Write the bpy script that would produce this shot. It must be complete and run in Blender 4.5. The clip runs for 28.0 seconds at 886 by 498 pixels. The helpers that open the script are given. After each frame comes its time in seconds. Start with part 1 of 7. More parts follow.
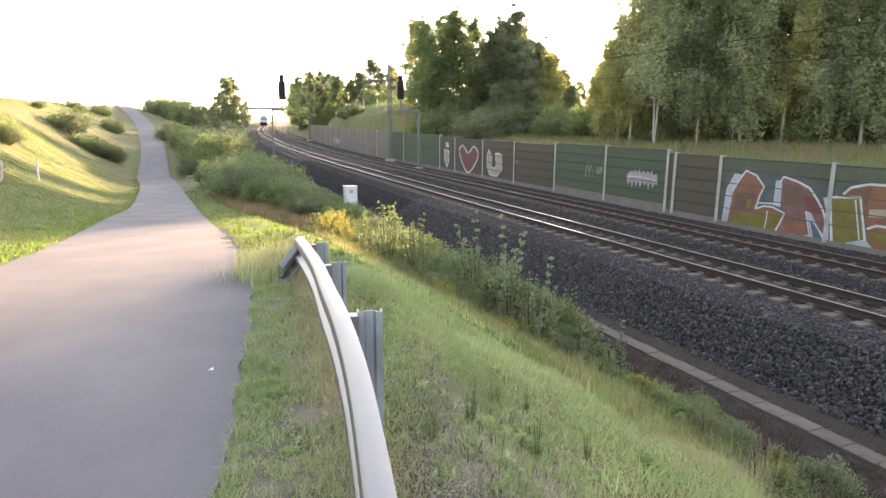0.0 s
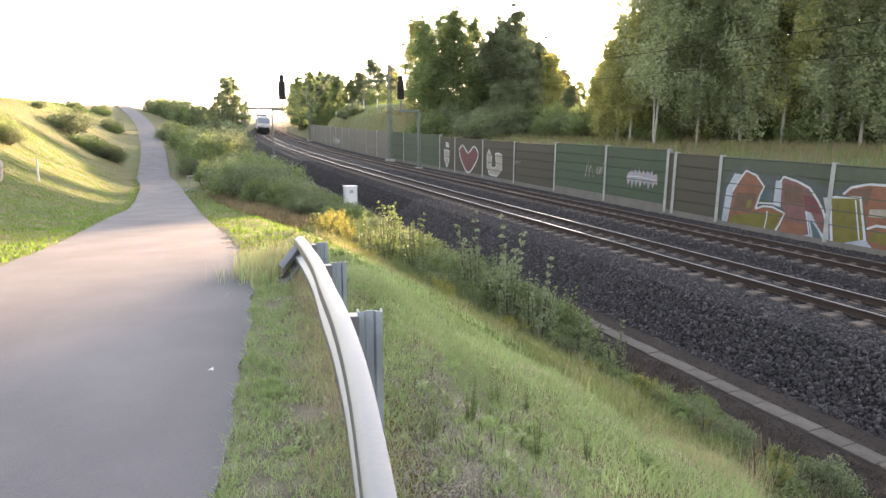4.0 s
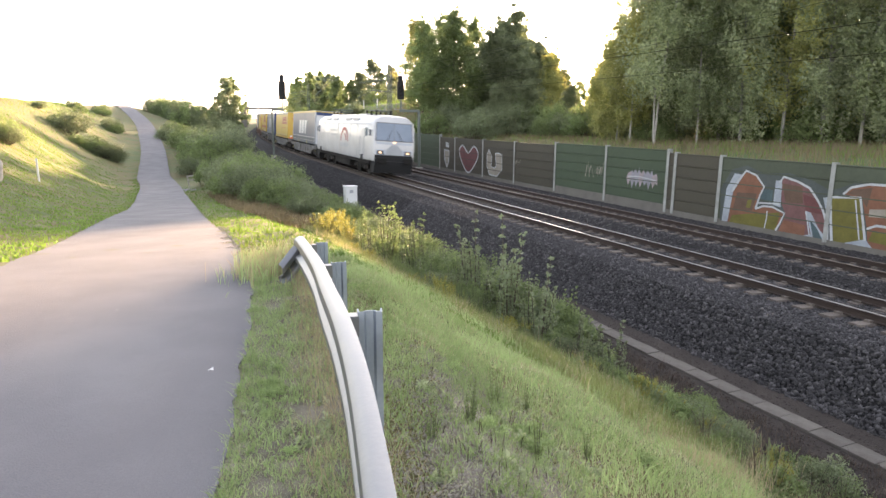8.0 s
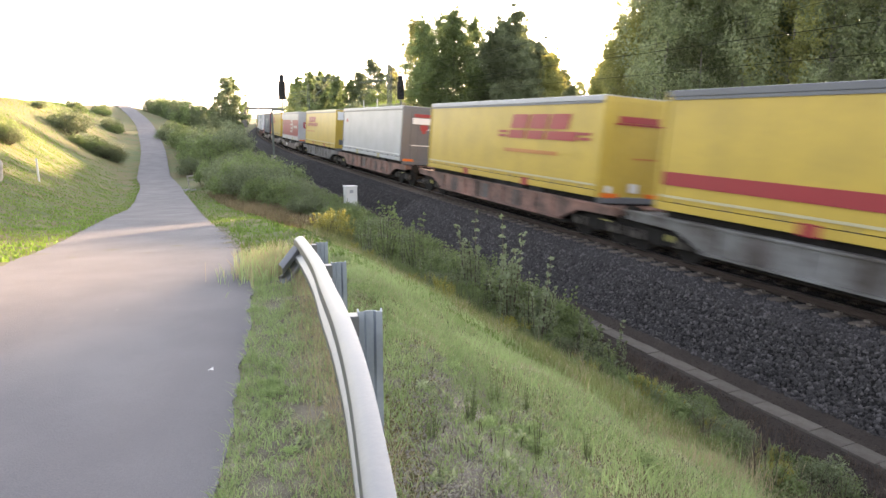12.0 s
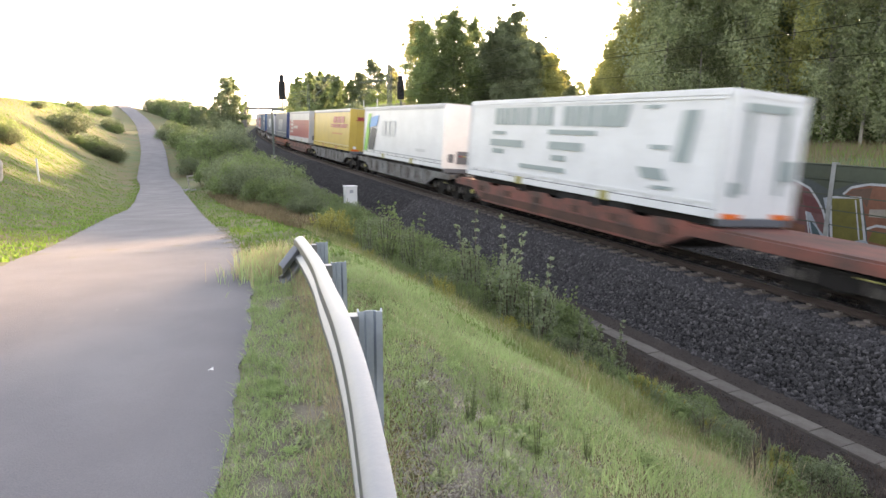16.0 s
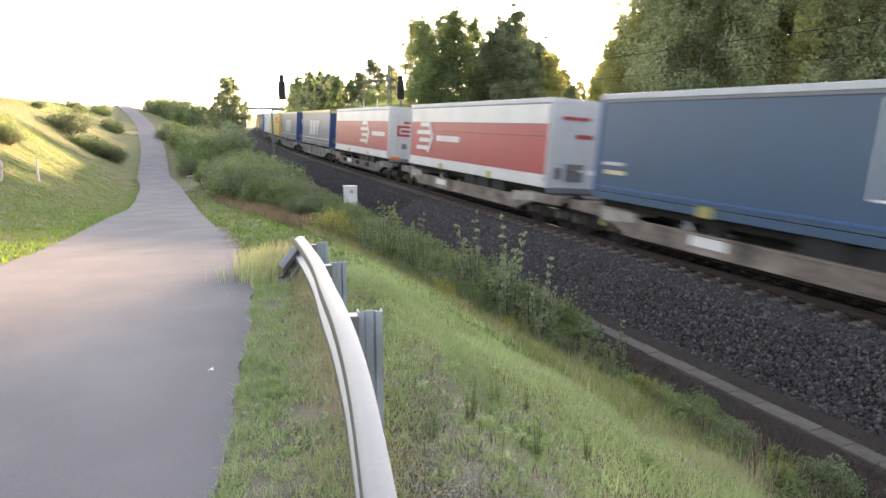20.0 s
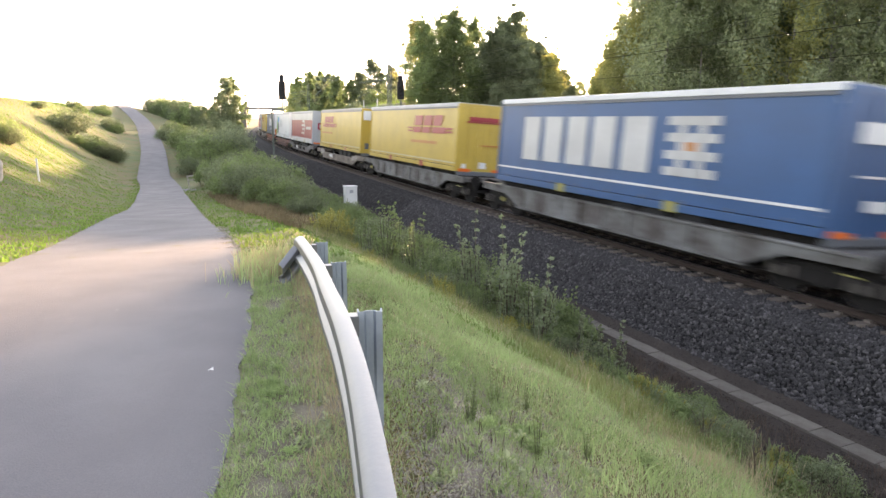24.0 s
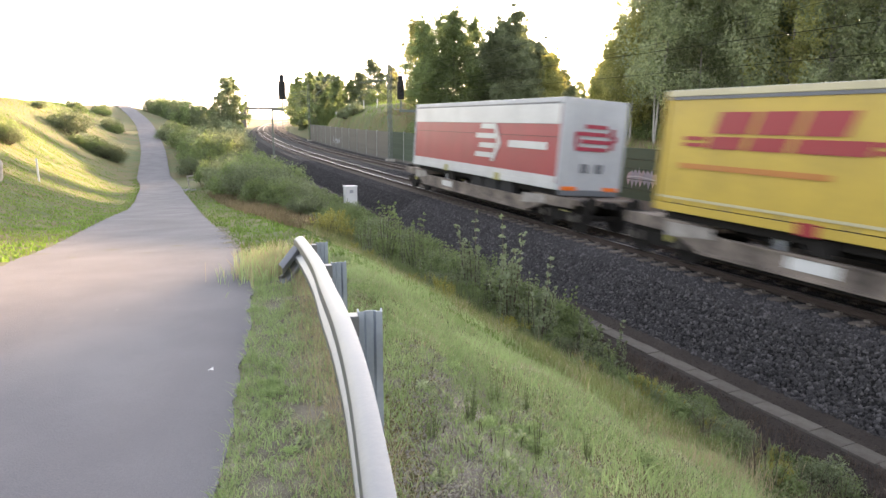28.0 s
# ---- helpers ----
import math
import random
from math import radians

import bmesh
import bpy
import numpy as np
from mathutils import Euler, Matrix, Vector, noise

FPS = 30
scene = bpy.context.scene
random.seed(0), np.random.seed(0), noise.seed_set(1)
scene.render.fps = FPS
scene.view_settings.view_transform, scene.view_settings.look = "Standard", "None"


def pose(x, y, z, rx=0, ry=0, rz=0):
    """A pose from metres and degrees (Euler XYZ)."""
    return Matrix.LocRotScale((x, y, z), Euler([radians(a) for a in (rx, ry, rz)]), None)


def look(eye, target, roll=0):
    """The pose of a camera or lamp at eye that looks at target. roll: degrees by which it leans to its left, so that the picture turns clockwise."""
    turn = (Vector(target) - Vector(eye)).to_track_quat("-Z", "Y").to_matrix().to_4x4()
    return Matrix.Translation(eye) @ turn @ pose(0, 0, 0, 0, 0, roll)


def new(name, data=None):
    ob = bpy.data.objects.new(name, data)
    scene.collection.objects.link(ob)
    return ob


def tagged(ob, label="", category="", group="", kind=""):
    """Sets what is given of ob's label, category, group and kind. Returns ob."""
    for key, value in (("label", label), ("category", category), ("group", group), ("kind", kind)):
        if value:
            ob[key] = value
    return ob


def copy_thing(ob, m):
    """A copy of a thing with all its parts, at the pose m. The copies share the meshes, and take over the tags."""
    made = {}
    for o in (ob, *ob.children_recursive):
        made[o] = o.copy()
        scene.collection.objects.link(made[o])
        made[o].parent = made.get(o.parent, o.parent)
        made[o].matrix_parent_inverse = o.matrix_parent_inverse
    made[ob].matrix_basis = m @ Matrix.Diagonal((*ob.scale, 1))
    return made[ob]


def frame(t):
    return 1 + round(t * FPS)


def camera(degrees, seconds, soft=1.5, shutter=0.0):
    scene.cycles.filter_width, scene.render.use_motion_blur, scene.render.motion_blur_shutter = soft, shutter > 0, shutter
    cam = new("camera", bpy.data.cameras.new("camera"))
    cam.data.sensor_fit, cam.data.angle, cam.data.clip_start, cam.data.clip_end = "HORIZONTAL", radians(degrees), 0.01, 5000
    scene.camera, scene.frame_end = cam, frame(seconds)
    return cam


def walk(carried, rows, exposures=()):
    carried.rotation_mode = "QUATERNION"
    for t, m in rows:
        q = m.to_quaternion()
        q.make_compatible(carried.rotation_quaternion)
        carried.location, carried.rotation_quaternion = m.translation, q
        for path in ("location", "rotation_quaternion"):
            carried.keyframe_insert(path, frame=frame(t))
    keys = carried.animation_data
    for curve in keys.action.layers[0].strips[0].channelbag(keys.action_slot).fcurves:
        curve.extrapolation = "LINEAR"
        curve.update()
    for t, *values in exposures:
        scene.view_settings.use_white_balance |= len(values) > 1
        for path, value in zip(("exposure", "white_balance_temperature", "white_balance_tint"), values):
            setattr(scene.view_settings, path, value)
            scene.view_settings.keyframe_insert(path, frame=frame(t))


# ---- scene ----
# ---------------------------------------------------------------- camera and its stand
cam = camera(70.48, 28.0, soft=1.5, shutter=0.45)
EYE = (0.0, 0.0, 3.65)
AIM = (0.0, 10.0, 3.65 - 10 * math.tan(0.203))
walk(cam, [(0.0, look(EYE, AIM, 0.35)), (28.0, look(EYE, AIM, 0.35))], exposures=[(0.0, 2.75, 6900, 20), (28.0, 2.75, 6900, 20)])

# ---------------------------------------------------------------- light: low evening sun, clear bright sky
SUN_AZ, SUN_EL = 18.5, 8.3          # degrees right of +y, above the horizon
world = bpy.data.worlds.new("evening_sky")
scene.world = world
world.use_nodes = True
wn = world.node_tree
sky = wn.nodes.new("ShaderNodeTexSky")
sky.sky_type = "NISHITA"
sky.sun_disc = False
sky.sun_elevation = radians(SUN_EL)
sky.sun_rotation = radians(SUN_AZ)
sky.air_density, sky.dust_density, sky.ozone_density = 1.0, 1.2, 1.2
mute = wn.nodes.new("ShaderNodeHueSaturation")          # a little haze in the air pales the sky
mute.inputs["Saturation"].default_value = 0.5
wn.links.new(sky.outputs[0], mute.inputs["Color"])
wn.links.new(mute.outputs[0], wn.nodes["Background"].inputs[0])
wn.nodes["Background"].inputs[1].default_value = 0.15
sun_data = bpy.data.lights.new("sun", "SUN")
sun_data.energy, sun_data.angle, sun_data.color = 4.5, radians(2.5), (1.0, 0.71, 0.44)
sun = new("sun", sun_data)
sun_dir = Vector((math.sin(radians(SUN_AZ)) * math.cos(radians(SUN_EL)),
                  math.cos(radians(SUN_AZ)) * math.cos(radians(SUN_EL)), math.sin(radians(SUN_EL))))
sun.matrix_world = look(sun_dir * 200, (0, 0, 0))


# ---------------------------------------------------------------- materials
def material(name, base, rough=0.8, metal=0.0, dark=None, scale=6.0, fine=60.0, bump=0.15, amount=0.5, thin=None, vary=0.0, spec=0.4, coat=0.0):
    """Two scales of noise between base and dark, fine bump; thin: light passes through (leaves); vary: piece-to-piece change."""
    m = bpy.data.materials.new(name)
    m.use_nodes = True
    n, l = m.node_tree.nodes, m.node_tree.links
    b = n["Principled BSDF"]
    b.inputs["Roughness"].default_value = rough
    b.inputs["Metallic"].default_value = metal
    b.inputs["Specular IOR Level"].default_value = spec
    b.inputs["Coat Weight"].default_value = coat
    co = n.new("ShaderNodeTexCoord")
    big, small = n.new("ShaderNodeTexNoise"), n.new("ShaderNodeTexNoise")
    big.inputs["Scale"].default_value, small.inputs["Scale"].default_value = scale, fine
    big.inputs["Detail"].default_value, small.inputs["Detail"].default_value = 5.0, 3.0
    for t in (big, small):
        l.new(co.outputs["Object"], t.inputs["Vector"])
    mul = n.new("ShaderNodeMath")
    mul.operation = "MULTIPLY_ADD"
    l.new(small.outputs["Fac"], mul.inputs[0])
    mul.inputs[1].default_value = 0.5
    l.new(big.outputs["Fac"], mul.inputs[2])
    ramp = n.new("ShaderNodeMapRange")
    ramp.inputs["From Min"].default_value, ramp.inputs["From Max"].default_value = 0.5, 1.0
    ramp.inputs["To Max"].default_value = amount
    l.new(mul.outputs[0], ramp.inputs["Value"])
    mix = n.new("ShaderNodeMix")
    mix.data_type = "RGBA"
    l.new(ramp.outputs[0], mix.inputs["Factor"])
    mix.inputs["A"].default_value = (*base, 1)
    mix.inputs["B"].default_value = (*(dark or [c * 0.55 for c in base]), 1)
    colour = mix.outputs["Result"]
    if vary:
        info, hsv = n.new("ShaderNodeObjectInfo"), n.new("ShaderNodeHueSaturation")
        island = n.new("ShaderNodeNewGeometry")
        add = n.new("ShaderNodeMath")
        l.new(info.outputs["Random"], add.inputs[0])
        l.new(island.outputs["Random Per Island"], add.inputs[1])
        rng = n.new("ShaderNodeMapRange")
        rng.inputs["From Max"].default_value = 2.0
        rng.inputs["To Min"].default_value, rng.inputs["To Max"].default_value = 1 - vary, 1 + vary
        l.new(add.outputs[0], rng.inputs["Value"])
        l.new(rng.outputs[0], hsv.inputs["Value"])
        l.new(colour, hsv.inputs["Color"])
        colour = hsv.outputs["Color"]
    l.new(colour, b.inputs["Base Color"])
    if bump:
        bp = n.new("ShaderNodeBump")
        bp.inputs["Strength"].default_value, bp.inputs["Distance"].default_value = bump, 0.02
        l.new(small.outputs["Fac"], bp.inputs["Height"])
        l.new(bp.outputs[0], b.inputs["Normal"])
    if thin:
        tr, ms = n.new("ShaderNodeBsdfTranslucent"), n.new("ShaderNodeMixShader")
        th = n.new("ShaderNodeMix")
        th.data_type = "RGBA"
        th.blend_type = "MULTIPLY"
        th.inputs["Factor"].default_value = 1.0
        l.new(colour, th.inputs["A"])
        th.inputs["B"].default_value = (*thin, 1)
        l.new(th.outputs["Result"], tr.inputs["Color"])
        ms.inputs[0].default_value = 0.5
        l.new(b.outputs[0], ms.inputs[1])
        l.new(tr.outputs[0], ms.inputs[2])
        l.new(ms.outputs[0], n["Material Output"].inputs["Surface"])
    return m


ASPHALT = material("worn_asphalt", (0.19, 0.184, 0.19), 0.85, dark=(0.105, 0.102, 0.11), scale=0.8, fine=120, bump=0.4, amount=0.85)
GROUND = material("meadow_soil_and_grass", (0.085, 0.125, 0.042), 0.95, dark=(0.16, 0.125, 0.06), scale=0.35, fine=5, bump=0.8, amount=0.95)
SOIL = material("dark_soil", (0.042, 0.033, 0.027), 0.95, dark=(0.022, 0.017, 0.014), scale=2.5, fine=30, bump=1.0, amount=0.9)
TROUGH = material("grey_trough_concrete", (0.135, 0.125, 0.11), 0.9, dark=(0.075, 0.062, 0.05), scale=3, fine=30, bump=0.3, vary=0.25, amount=0.8)
DIRTY = material("dirty_concrete", (0.17, 0.16, 0.14), 0.9, dark=(0.09, 0.08, 0.07), scale=2.0, fine=25, bump=0.3)
# bed near black: the shade in the gaps between stones is in its colour
BALLAST_SHADE = material("ballast_bed", (0.010, 0.009, 0.0085), 0.95, dark=(0.008, 0.007, 0.007), scale=14, fine=45, bump=1.0, amount=1.0)
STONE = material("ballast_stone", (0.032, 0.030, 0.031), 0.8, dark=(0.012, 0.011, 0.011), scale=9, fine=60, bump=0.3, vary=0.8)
STONE_L = material("pale_ballast_stone", (0.080, 0.075, 0.076), 0.8, dark=(0.030, 0.028, 0.028), scale=9, fine=60, bump=0.3, vary=0.6)
CONCRETE = material("weathered_concrete", (0.36, 0.34, 0.30), 0.9, dark=(0.20, 0.185, 0.165), scale=2.5, fine=40, bump=0.3, vary=0.12)
SLEEPER = material("dusty_concrete_sleeper", (0.14, 0.118, 0.10), 0.9, dark=(0.075, 0.06, 0.05), scale=4, fine=50, bump=0.3, vary=0.2)
RUST = material("rusty_rail_side", (0.042, 0.028, 0.022), 0.85, dark=(0.03, 0.022, 0.018), scale=5, fine=60, bump=0.2)
STEEL = material("polished_rail_head", (0.45, 0.44, 0.43), 0.3, metal=1.0, dark=(0.45, 0.43, 0.41), scale=3, fine=80, bump=0.02)
ZINC = material("galvanised_steel", (0.23, 0.235, 0.24), 0.42, metal=0.9, dark=(0.19, 0.20, 0.22), scale=8, fine=50, bump=0.05)
MASTSTEEL = material("grey_green_mast_steel", (0.13, 0.15, 0.13), 0.7, metal=0.0, scale=4, fine=30, bump=0.05)
PANEL = material("olive_green_barrier_board", (0.075, 0.09, 0.06), 0.7, dark=(0.042, 0.05, 0.036), scale=0.7, fine=10, bump=0.08, vary=0.1)
PANEL_G = material("green_barrier_board", (0.062, 0.088, 0.053), 0.7, dark=(0.036, 0.053, 0.032), scale=0.7, fine=10, bump=0.08, vary=0.1)
PANEL_B = material("brown_olive_barrier_board", (0.072, 0.066, 0.047), 0.7, dark=(0.04, 0.036, 0.028), scale=0.7, fine=10, bump=0.08, vary=0.1)
PANEL_F = material("faded_barrier_board", (0.16, 0.145, 0.115), 0.75, dark=(0.10, 0.092, 0.075), scale=0.7, fine=10, bump=0.08, vary=0.1)
POSTGREY = material("pale_barrier_post", (0.38, 0.385, 0.365), 0.65, dark=(0.21, 0.215, 0.20), scale=3, fine=20, bump=0.05, metal=0.2, amount=0.8)
LEAF = material("green_leaf", (0.31, 0.34, 0.215), 0.5, dark=(0.165, 0.19, 0.115), scale=0.9, fine=4, bump=0, thin=(1.7, 1.75, 1.4), vary=0.45, amount=0.9)
LEAF_Y = material("yellowing_leaf", (0.33, 0.33, 0.15), 0.5, dark=(0.19, 0.21, 0.10), scale=0.9, fine=4, bump=0, thin=(1.8, 1.75, 1.1), vary=0.4, amount=0.9)
LEAF_D = material("dark_leaf", (0.235, 0.27, 0.165), 0.55, dark=(0.12, 0.145, 0.085), scale=0.9, fine=4, bump=0, thin=(1.9, 2.0, 1.25), vary=0.45, amount=0.9)
LEAF_P = material("pale_silver_leaf", (0.24, 0.28, 0.17), 0.45, dark=(0.14, 0.18, 0.09), scale=2, fine=6, bump=0, thin=(1.1, 1.1, 1.0), vary=0.45, amount=0.8)
BARK = material("birch_bark", (0.33, 0.315, 0.285), 0.9, dark=(0.09, 0.075, 0.065), scale=4, fine=18, bump=0.4)
BARK_D = material("dark_bark", (0.11, 0.085, 0.065), 0.9, dark=(0.05, 0.04, 0.03), scale=4, fine=18, bump=0.5)
GRASS = material("green_grass_blade", (0.40, 0.49, 0.25), 0.6, dark=(0.26, 0.34, 0.145), scale=0.9, fine=4, bump=0, thin=(1.0, 1.05, 0.85), vary=0.35, amount=0.9)
GRASS_V = material("pale_verge_grass_blade", (0.48, 0.50, 0.34), 0.6, dark=(0.29, 0.32, 0.19), scale=1.6, fine=6, bump=0, thin=(1.1, 1.1, 0.9), vary=0.4, amount=0.9)
GRASS_B = material("bank_grass_blade", (0.17, 0.29, 0.06), 0.7, dark=(0.17, 0.165, 0.07), scale=0.3, fine=3, bump=0, thin=(0.9, 0.95, 0.65), vary=0.25)
LEAF_F = material("far_green_leaf", (0.19, 0.235, 0.105), 0.55, dark=(0.13, 0.17, 0.075), scale=0.5, fine=4, bump=0, thin=(1.15, 1.25, 1.0), vary=0.35)
LEAF_G = material("grey_green_leaf", (0.19, 0.215, 0.125), 0.55, dark=(0.13, 0.155, 0.09), scale=0.5, fine=4, bump=0, thin=(1.15, 1.25, 1.1), vary=0.35)
STRAW = material("dry_straw_blade", (0.42, 0.365, 0.25), 0.7, dark=(0.28, 0.235, 0.155), scale=0.7, fine=4, bump=0, thin=(1.1, 1.05, 0.9), vary=0.35)
DEAD = material("dead_brown_stem", (0.10, 0.072, 0.056), 0.8, dark=(0.07, 0.05, 0.04), scale=1.5, fine=5, bump=0, vary=0.4)
FLOWER = material("yellow_flower", (0.30, 0.28, 0.05), 0.6, bump=0, thin=(1.3, 1.2, 0.6), vary=0.2)
WHITE = material("white_paint", (0.56, 0.555, 0.56), 0.4, dark=(0.40, 0.39, 0.385), scale=0.8, fine=12, bump=0.03, amount=0.8, coat=0.3)
BLACK = material("black_rubber", (0.016, 0.016, 0.017), 0.8, dark=(0.008, 0.008, 0.008), scale=5, fine=40, bump=0.1)
UNDER = material("grimy_running_gear", (0.020, 0.018, 0.017), 0.85, dark=(0.009, 0.008, 0.007), scale=6, fine=40, bump=0.2, spec=0.2)


# ---------------------------------------------------------------- mesh helpers
def mesh_of(name, bm, mat, smooth=False):
    me = bpy.data.meshes.new(name)
    bm.to_mesh(me)
    bm.free()
    me.materials.append(mat)
    if smooth:
        me.shade_smooth()
    return me


def part(name, bm, mat, parent=None, label="", smooth=False):
    ob = new(name, bm if isinstance(bm, bpy.types.Mesh) else mesh_of(name, bm, mat, smooth))
    ob.parent = parent
    return tagged(ob, label)


def raw(name, verts, faces, mat, smooth=False):
    me = bpy.data.meshes.new(name)
    me.from_pydata([tuple(v) for v in verts], [], [tuple(f) for f in faces])
    me.materials.append(mat)
    if smooth:
        me.shade_smooth()
    return me


def fast(name, verts, face_arrays, mat):
    """A mesh from numpy arrays of vertices and of triangles or quads."""
    verts = np.asarray(verts, np.float32)
    me = bpy.data.meshes.new(name)
    loops = np.concatenate([f.ravel() for f in face_arrays]).astype(np.int32)
    sizes = np.concatenate([np.full(len(f), f.shape[1]) for f in face_arrays]).astype(np.int32)
    starts = np.concatenate([[0], np.cumsum(sizes)[:-1]]).astype(np.int32)
    me.vertices.add(len(verts))
    me.vertices.foreach_set("co", verts.ravel())
    me.loops.add(len(loops))
    me.loops.foreach_set("vertex_index", loops)
    me.polygons.add(len(sizes))
    me.polygons.foreach_set("loop_start", starts)
    me.update(calc_edges=True)
    me.materials.append(mat)
    return me


def add_box(bm, x0, x1, y0, y1, z0, z1, bevel=0.0):
    r = bmesh.ops.create_cube(bm, size=1)["verts"]
    for v in r:
        v.co = Vector(((x0 + x1) / 2 + v.co.x * (x1 - x0), (y0 + y1) / 2 + v.co.y * (y1 - y0), (z0 + z1) / 2 + v.co.z * (z1 - z0)))
    if bevel:
        es = list({e for v in r for e in v.link_edges})
        bmesh.ops.bevel(bm, geom=es, offset=bevel, segments=2, affect="EDGES", profile=0.6)


def box(x0, x1, y0, y1, z0, z1, bevel=0.0):
    bm = bmesh.new()
    add_box(bm, x0, x1, y0, y1, z0, z1, bevel)
    return bm


def add_tube(bm, a, b, r0, r1=None, n=8):
    a, b = Vector(a), Vector(b)
    q = (b - a).to_track_quat("Z", "Y").to_matrix().to_4x4()
    bmesh.ops.create_cone(bm, cap_ends=True, segments=n, radius1=r0, radius2=r0 if r1 is None else r1, depth=(b - a).length,
                          matrix=Matrix.Translation((a + b) / 2) @ q)


def tube(a, b, r0, r1=None, n=8):
    bm = bmesh.new()
    add_tube(bm, a, b, r0, r1, n)
    return bm


def poly_tube(bm, pts, r, n=5):
    """One unbroken round strand through the points."""
    pts = [Vector(p) for p in pts]
    rings = []
    for i, p in enumerate(pts):
        d = (pts[min(i + 1, len(pts) - 1)] - pts[max(i - 1, 0)]).normalized()
        u = d.cross(Vector((0, 0, 1)))
        u = u.normalized() if u.length > 1e-4 else Vector((1, 0, 0))
        w = d.cross(u)
        rings.append([bm.verts.new(p + u * r * math.cos(6.2832 * k / n) + w * r * math.sin(6.2832 * k / n)) for k in range(n)])
    for a, b in zip(rings[:-1], rings[1:]):
        for k in range(n):
            bm.faces.new((a[k], a[(k + 1) % n], b[(k + 1) % n], b[k]))


def add_prism(bm, outline, y0, y1):
    """An outline in x and z, drawn out from y0 to y1."""
    a = [bm.verts.new((x, y0, z)) for x, z in outline]
    b = [bm.verts.new((x, y1, z)) for x, z in outline]
    n = len(outline)
    bm.faces.new(a)
    bm.faces.new(b[::-1])
    for i in range(n):
        bm.faces.new((a[i], b[i], b[(i + 1) % n], a[(i + 1) % n]))
    bmesh.ops.recalc_face_normals(bm, faces=bm.faces[:])


def prism(outline, y0, y1):
    bm = bmesh.new()
    add_prism(bm, outline, y0, y1)
    return bm


# ---------------------------------------------------------------- the railway's line and the road's line
CANT = -0.068                      # the line leans down to the far side
KS, KV = [-60, 20, 70, 120, 170, 900], [-0.00063, -0.00063, -0.001036, -0.000659, -0.000537, -0.000537]
SG = np.arange(-120, 905, 0.5)
I0 = int(np.argmin(abs(SG)))
_k = np.interp(SG, KS, KV)
TH = np.concatenate([[0], np.cumsum((_k[1:] + _k[:-1]) / 4)])
TH = 0.4143 + TH - TH[I0]
LX = np.concatenate([[0], np.cumsum(-(np.sin(TH[1:]) + np.sin(TH[:-1])) / 4)])
LY = np.concatenate([[0], np.cumsum((np.cos(TH[1:]) + np.cos(TH[:-1])) / 4)])
LX, LY = LX - LX[I0] + 8.71, LY - LY[I0] + 12.6


def rise(s):
    return np.where(np.asarray(s) > 70, 0.0045 * (np.asarray(s) - 70), 0.0)


def line(s):
    return float(np.interp(s, SG, LX)), float(np.interp(s, SG, LY)), float(np.interp(s, SG, TH))


def at(s, off, z, cant=0.0):
    """The point s metres along the line, off metres to its far side, z above the rails."""
    x, y, t = line(s)
    o, zz = off * math.cos(cant) - z * math.sin(cant), off * math.sin(cant) + z * math.cos(cant)
    return (x + math.cos(t) * o, y + math.sin(t) * o, zz + float(rise(s)))


def on_line(s, off=0.0, z=0.0, cant=CANT):
    """A pose on the line: local x runs toward the camera's end, y to the far side."""
    x, y, zz = at(s, off, z, cant)
    return pose(x, y, zz, math.degrees(cant), 0, math.degrees(line(s)[2]) - 90)


def off_of(x, y):
    """Arrays of points to (s, off)."""
    s, o = np.empty_like(x), np.empty_like(x)
    for i in range(0, len(x), 4000):
        d = (x[i:i + 4000, None] - LX[None, ::4]) ** 2 + (y[i:i + 4000, None] - LY[None, ::4]) ** 2
        j = np.argmin(d, axis=1) * 4
        t = TH[j]
        s[i:i + 4000] = SG[j] - np.sin(t) * (x[i:i + 4000] - LX[j]) + np.cos(t) * (y[i:i + 4000] - LY[j])
        o[i:i + 4000] = np.cos(t) * (x[i:i + 4000] - LX[j]) + np.sin(t) * (y[i:i + 4000] - LY[j])
    return s, o


ROAD = [(-0.5, -60, 2.4), (-1.0, -10, 2.15), (-2.0, 0, 2.03), (-2.63, 3, 2.0), (-3.50, 6.2, 1.9), (-4.21, 8, 1.78), (-5.4, 11, 1.45), (-7.15, 15, 1.0), (-9.75, 21, 0.35),
        (-14.2, 31.5, -0.75), (-19.4, 43, -1.5), (-24, 53, -1.95), (-27.6, 60, -2.0), (-31.7, 69, -1.75), (-37.1, 81, -0.95), (-46.7, 101, 0.5), (-60.5, 128, 2.9), (-73.5, 150, 5.3),
        (-84, 168, 6.6), (-98, 192, 6.7), (-130, 245, 6.4), (-300, 500, 6.0)]
_ra = np.array(ROAD, float)
RT = np.concatenate([[0], np.cumsum(np.hypot(np.diff(_ra[:, 0]), np.diff(_ra[:, 1])))])
RG = np.arange(0, RT[-1], 0.5)


def smooth_interp(g, xs, ys):
    """Cubic Hermite through the points, with finite-difference slopes."""
    m = np.gradient(ys, xs)
    i = np.clip(np.searchsorted(xs, g) - 1, 0, len(xs) - 2)
    h = xs[i + 1] - xs[i]
    u = (g - xs[i]) / h
    return ((2 * u ** 3 - 3 * u ** 2 + 1) * ys[i] + (u ** 3 - 2 * u ** 2 + u) * h * m[i] + (3 * u ** 2 - 2 * u ** 3) * ys[i + 1] + (u ** 3 - u ** 2) * h * m[i + 1])


RX, RY, RZ = (smooth_interp(RG, RT, _ra[:, k]) for k in range(3))
RA = np.arctan2(np.gradient(RX), np.gradient(RY))       # heading, clockwise from +y
ROAD_W = 2.95


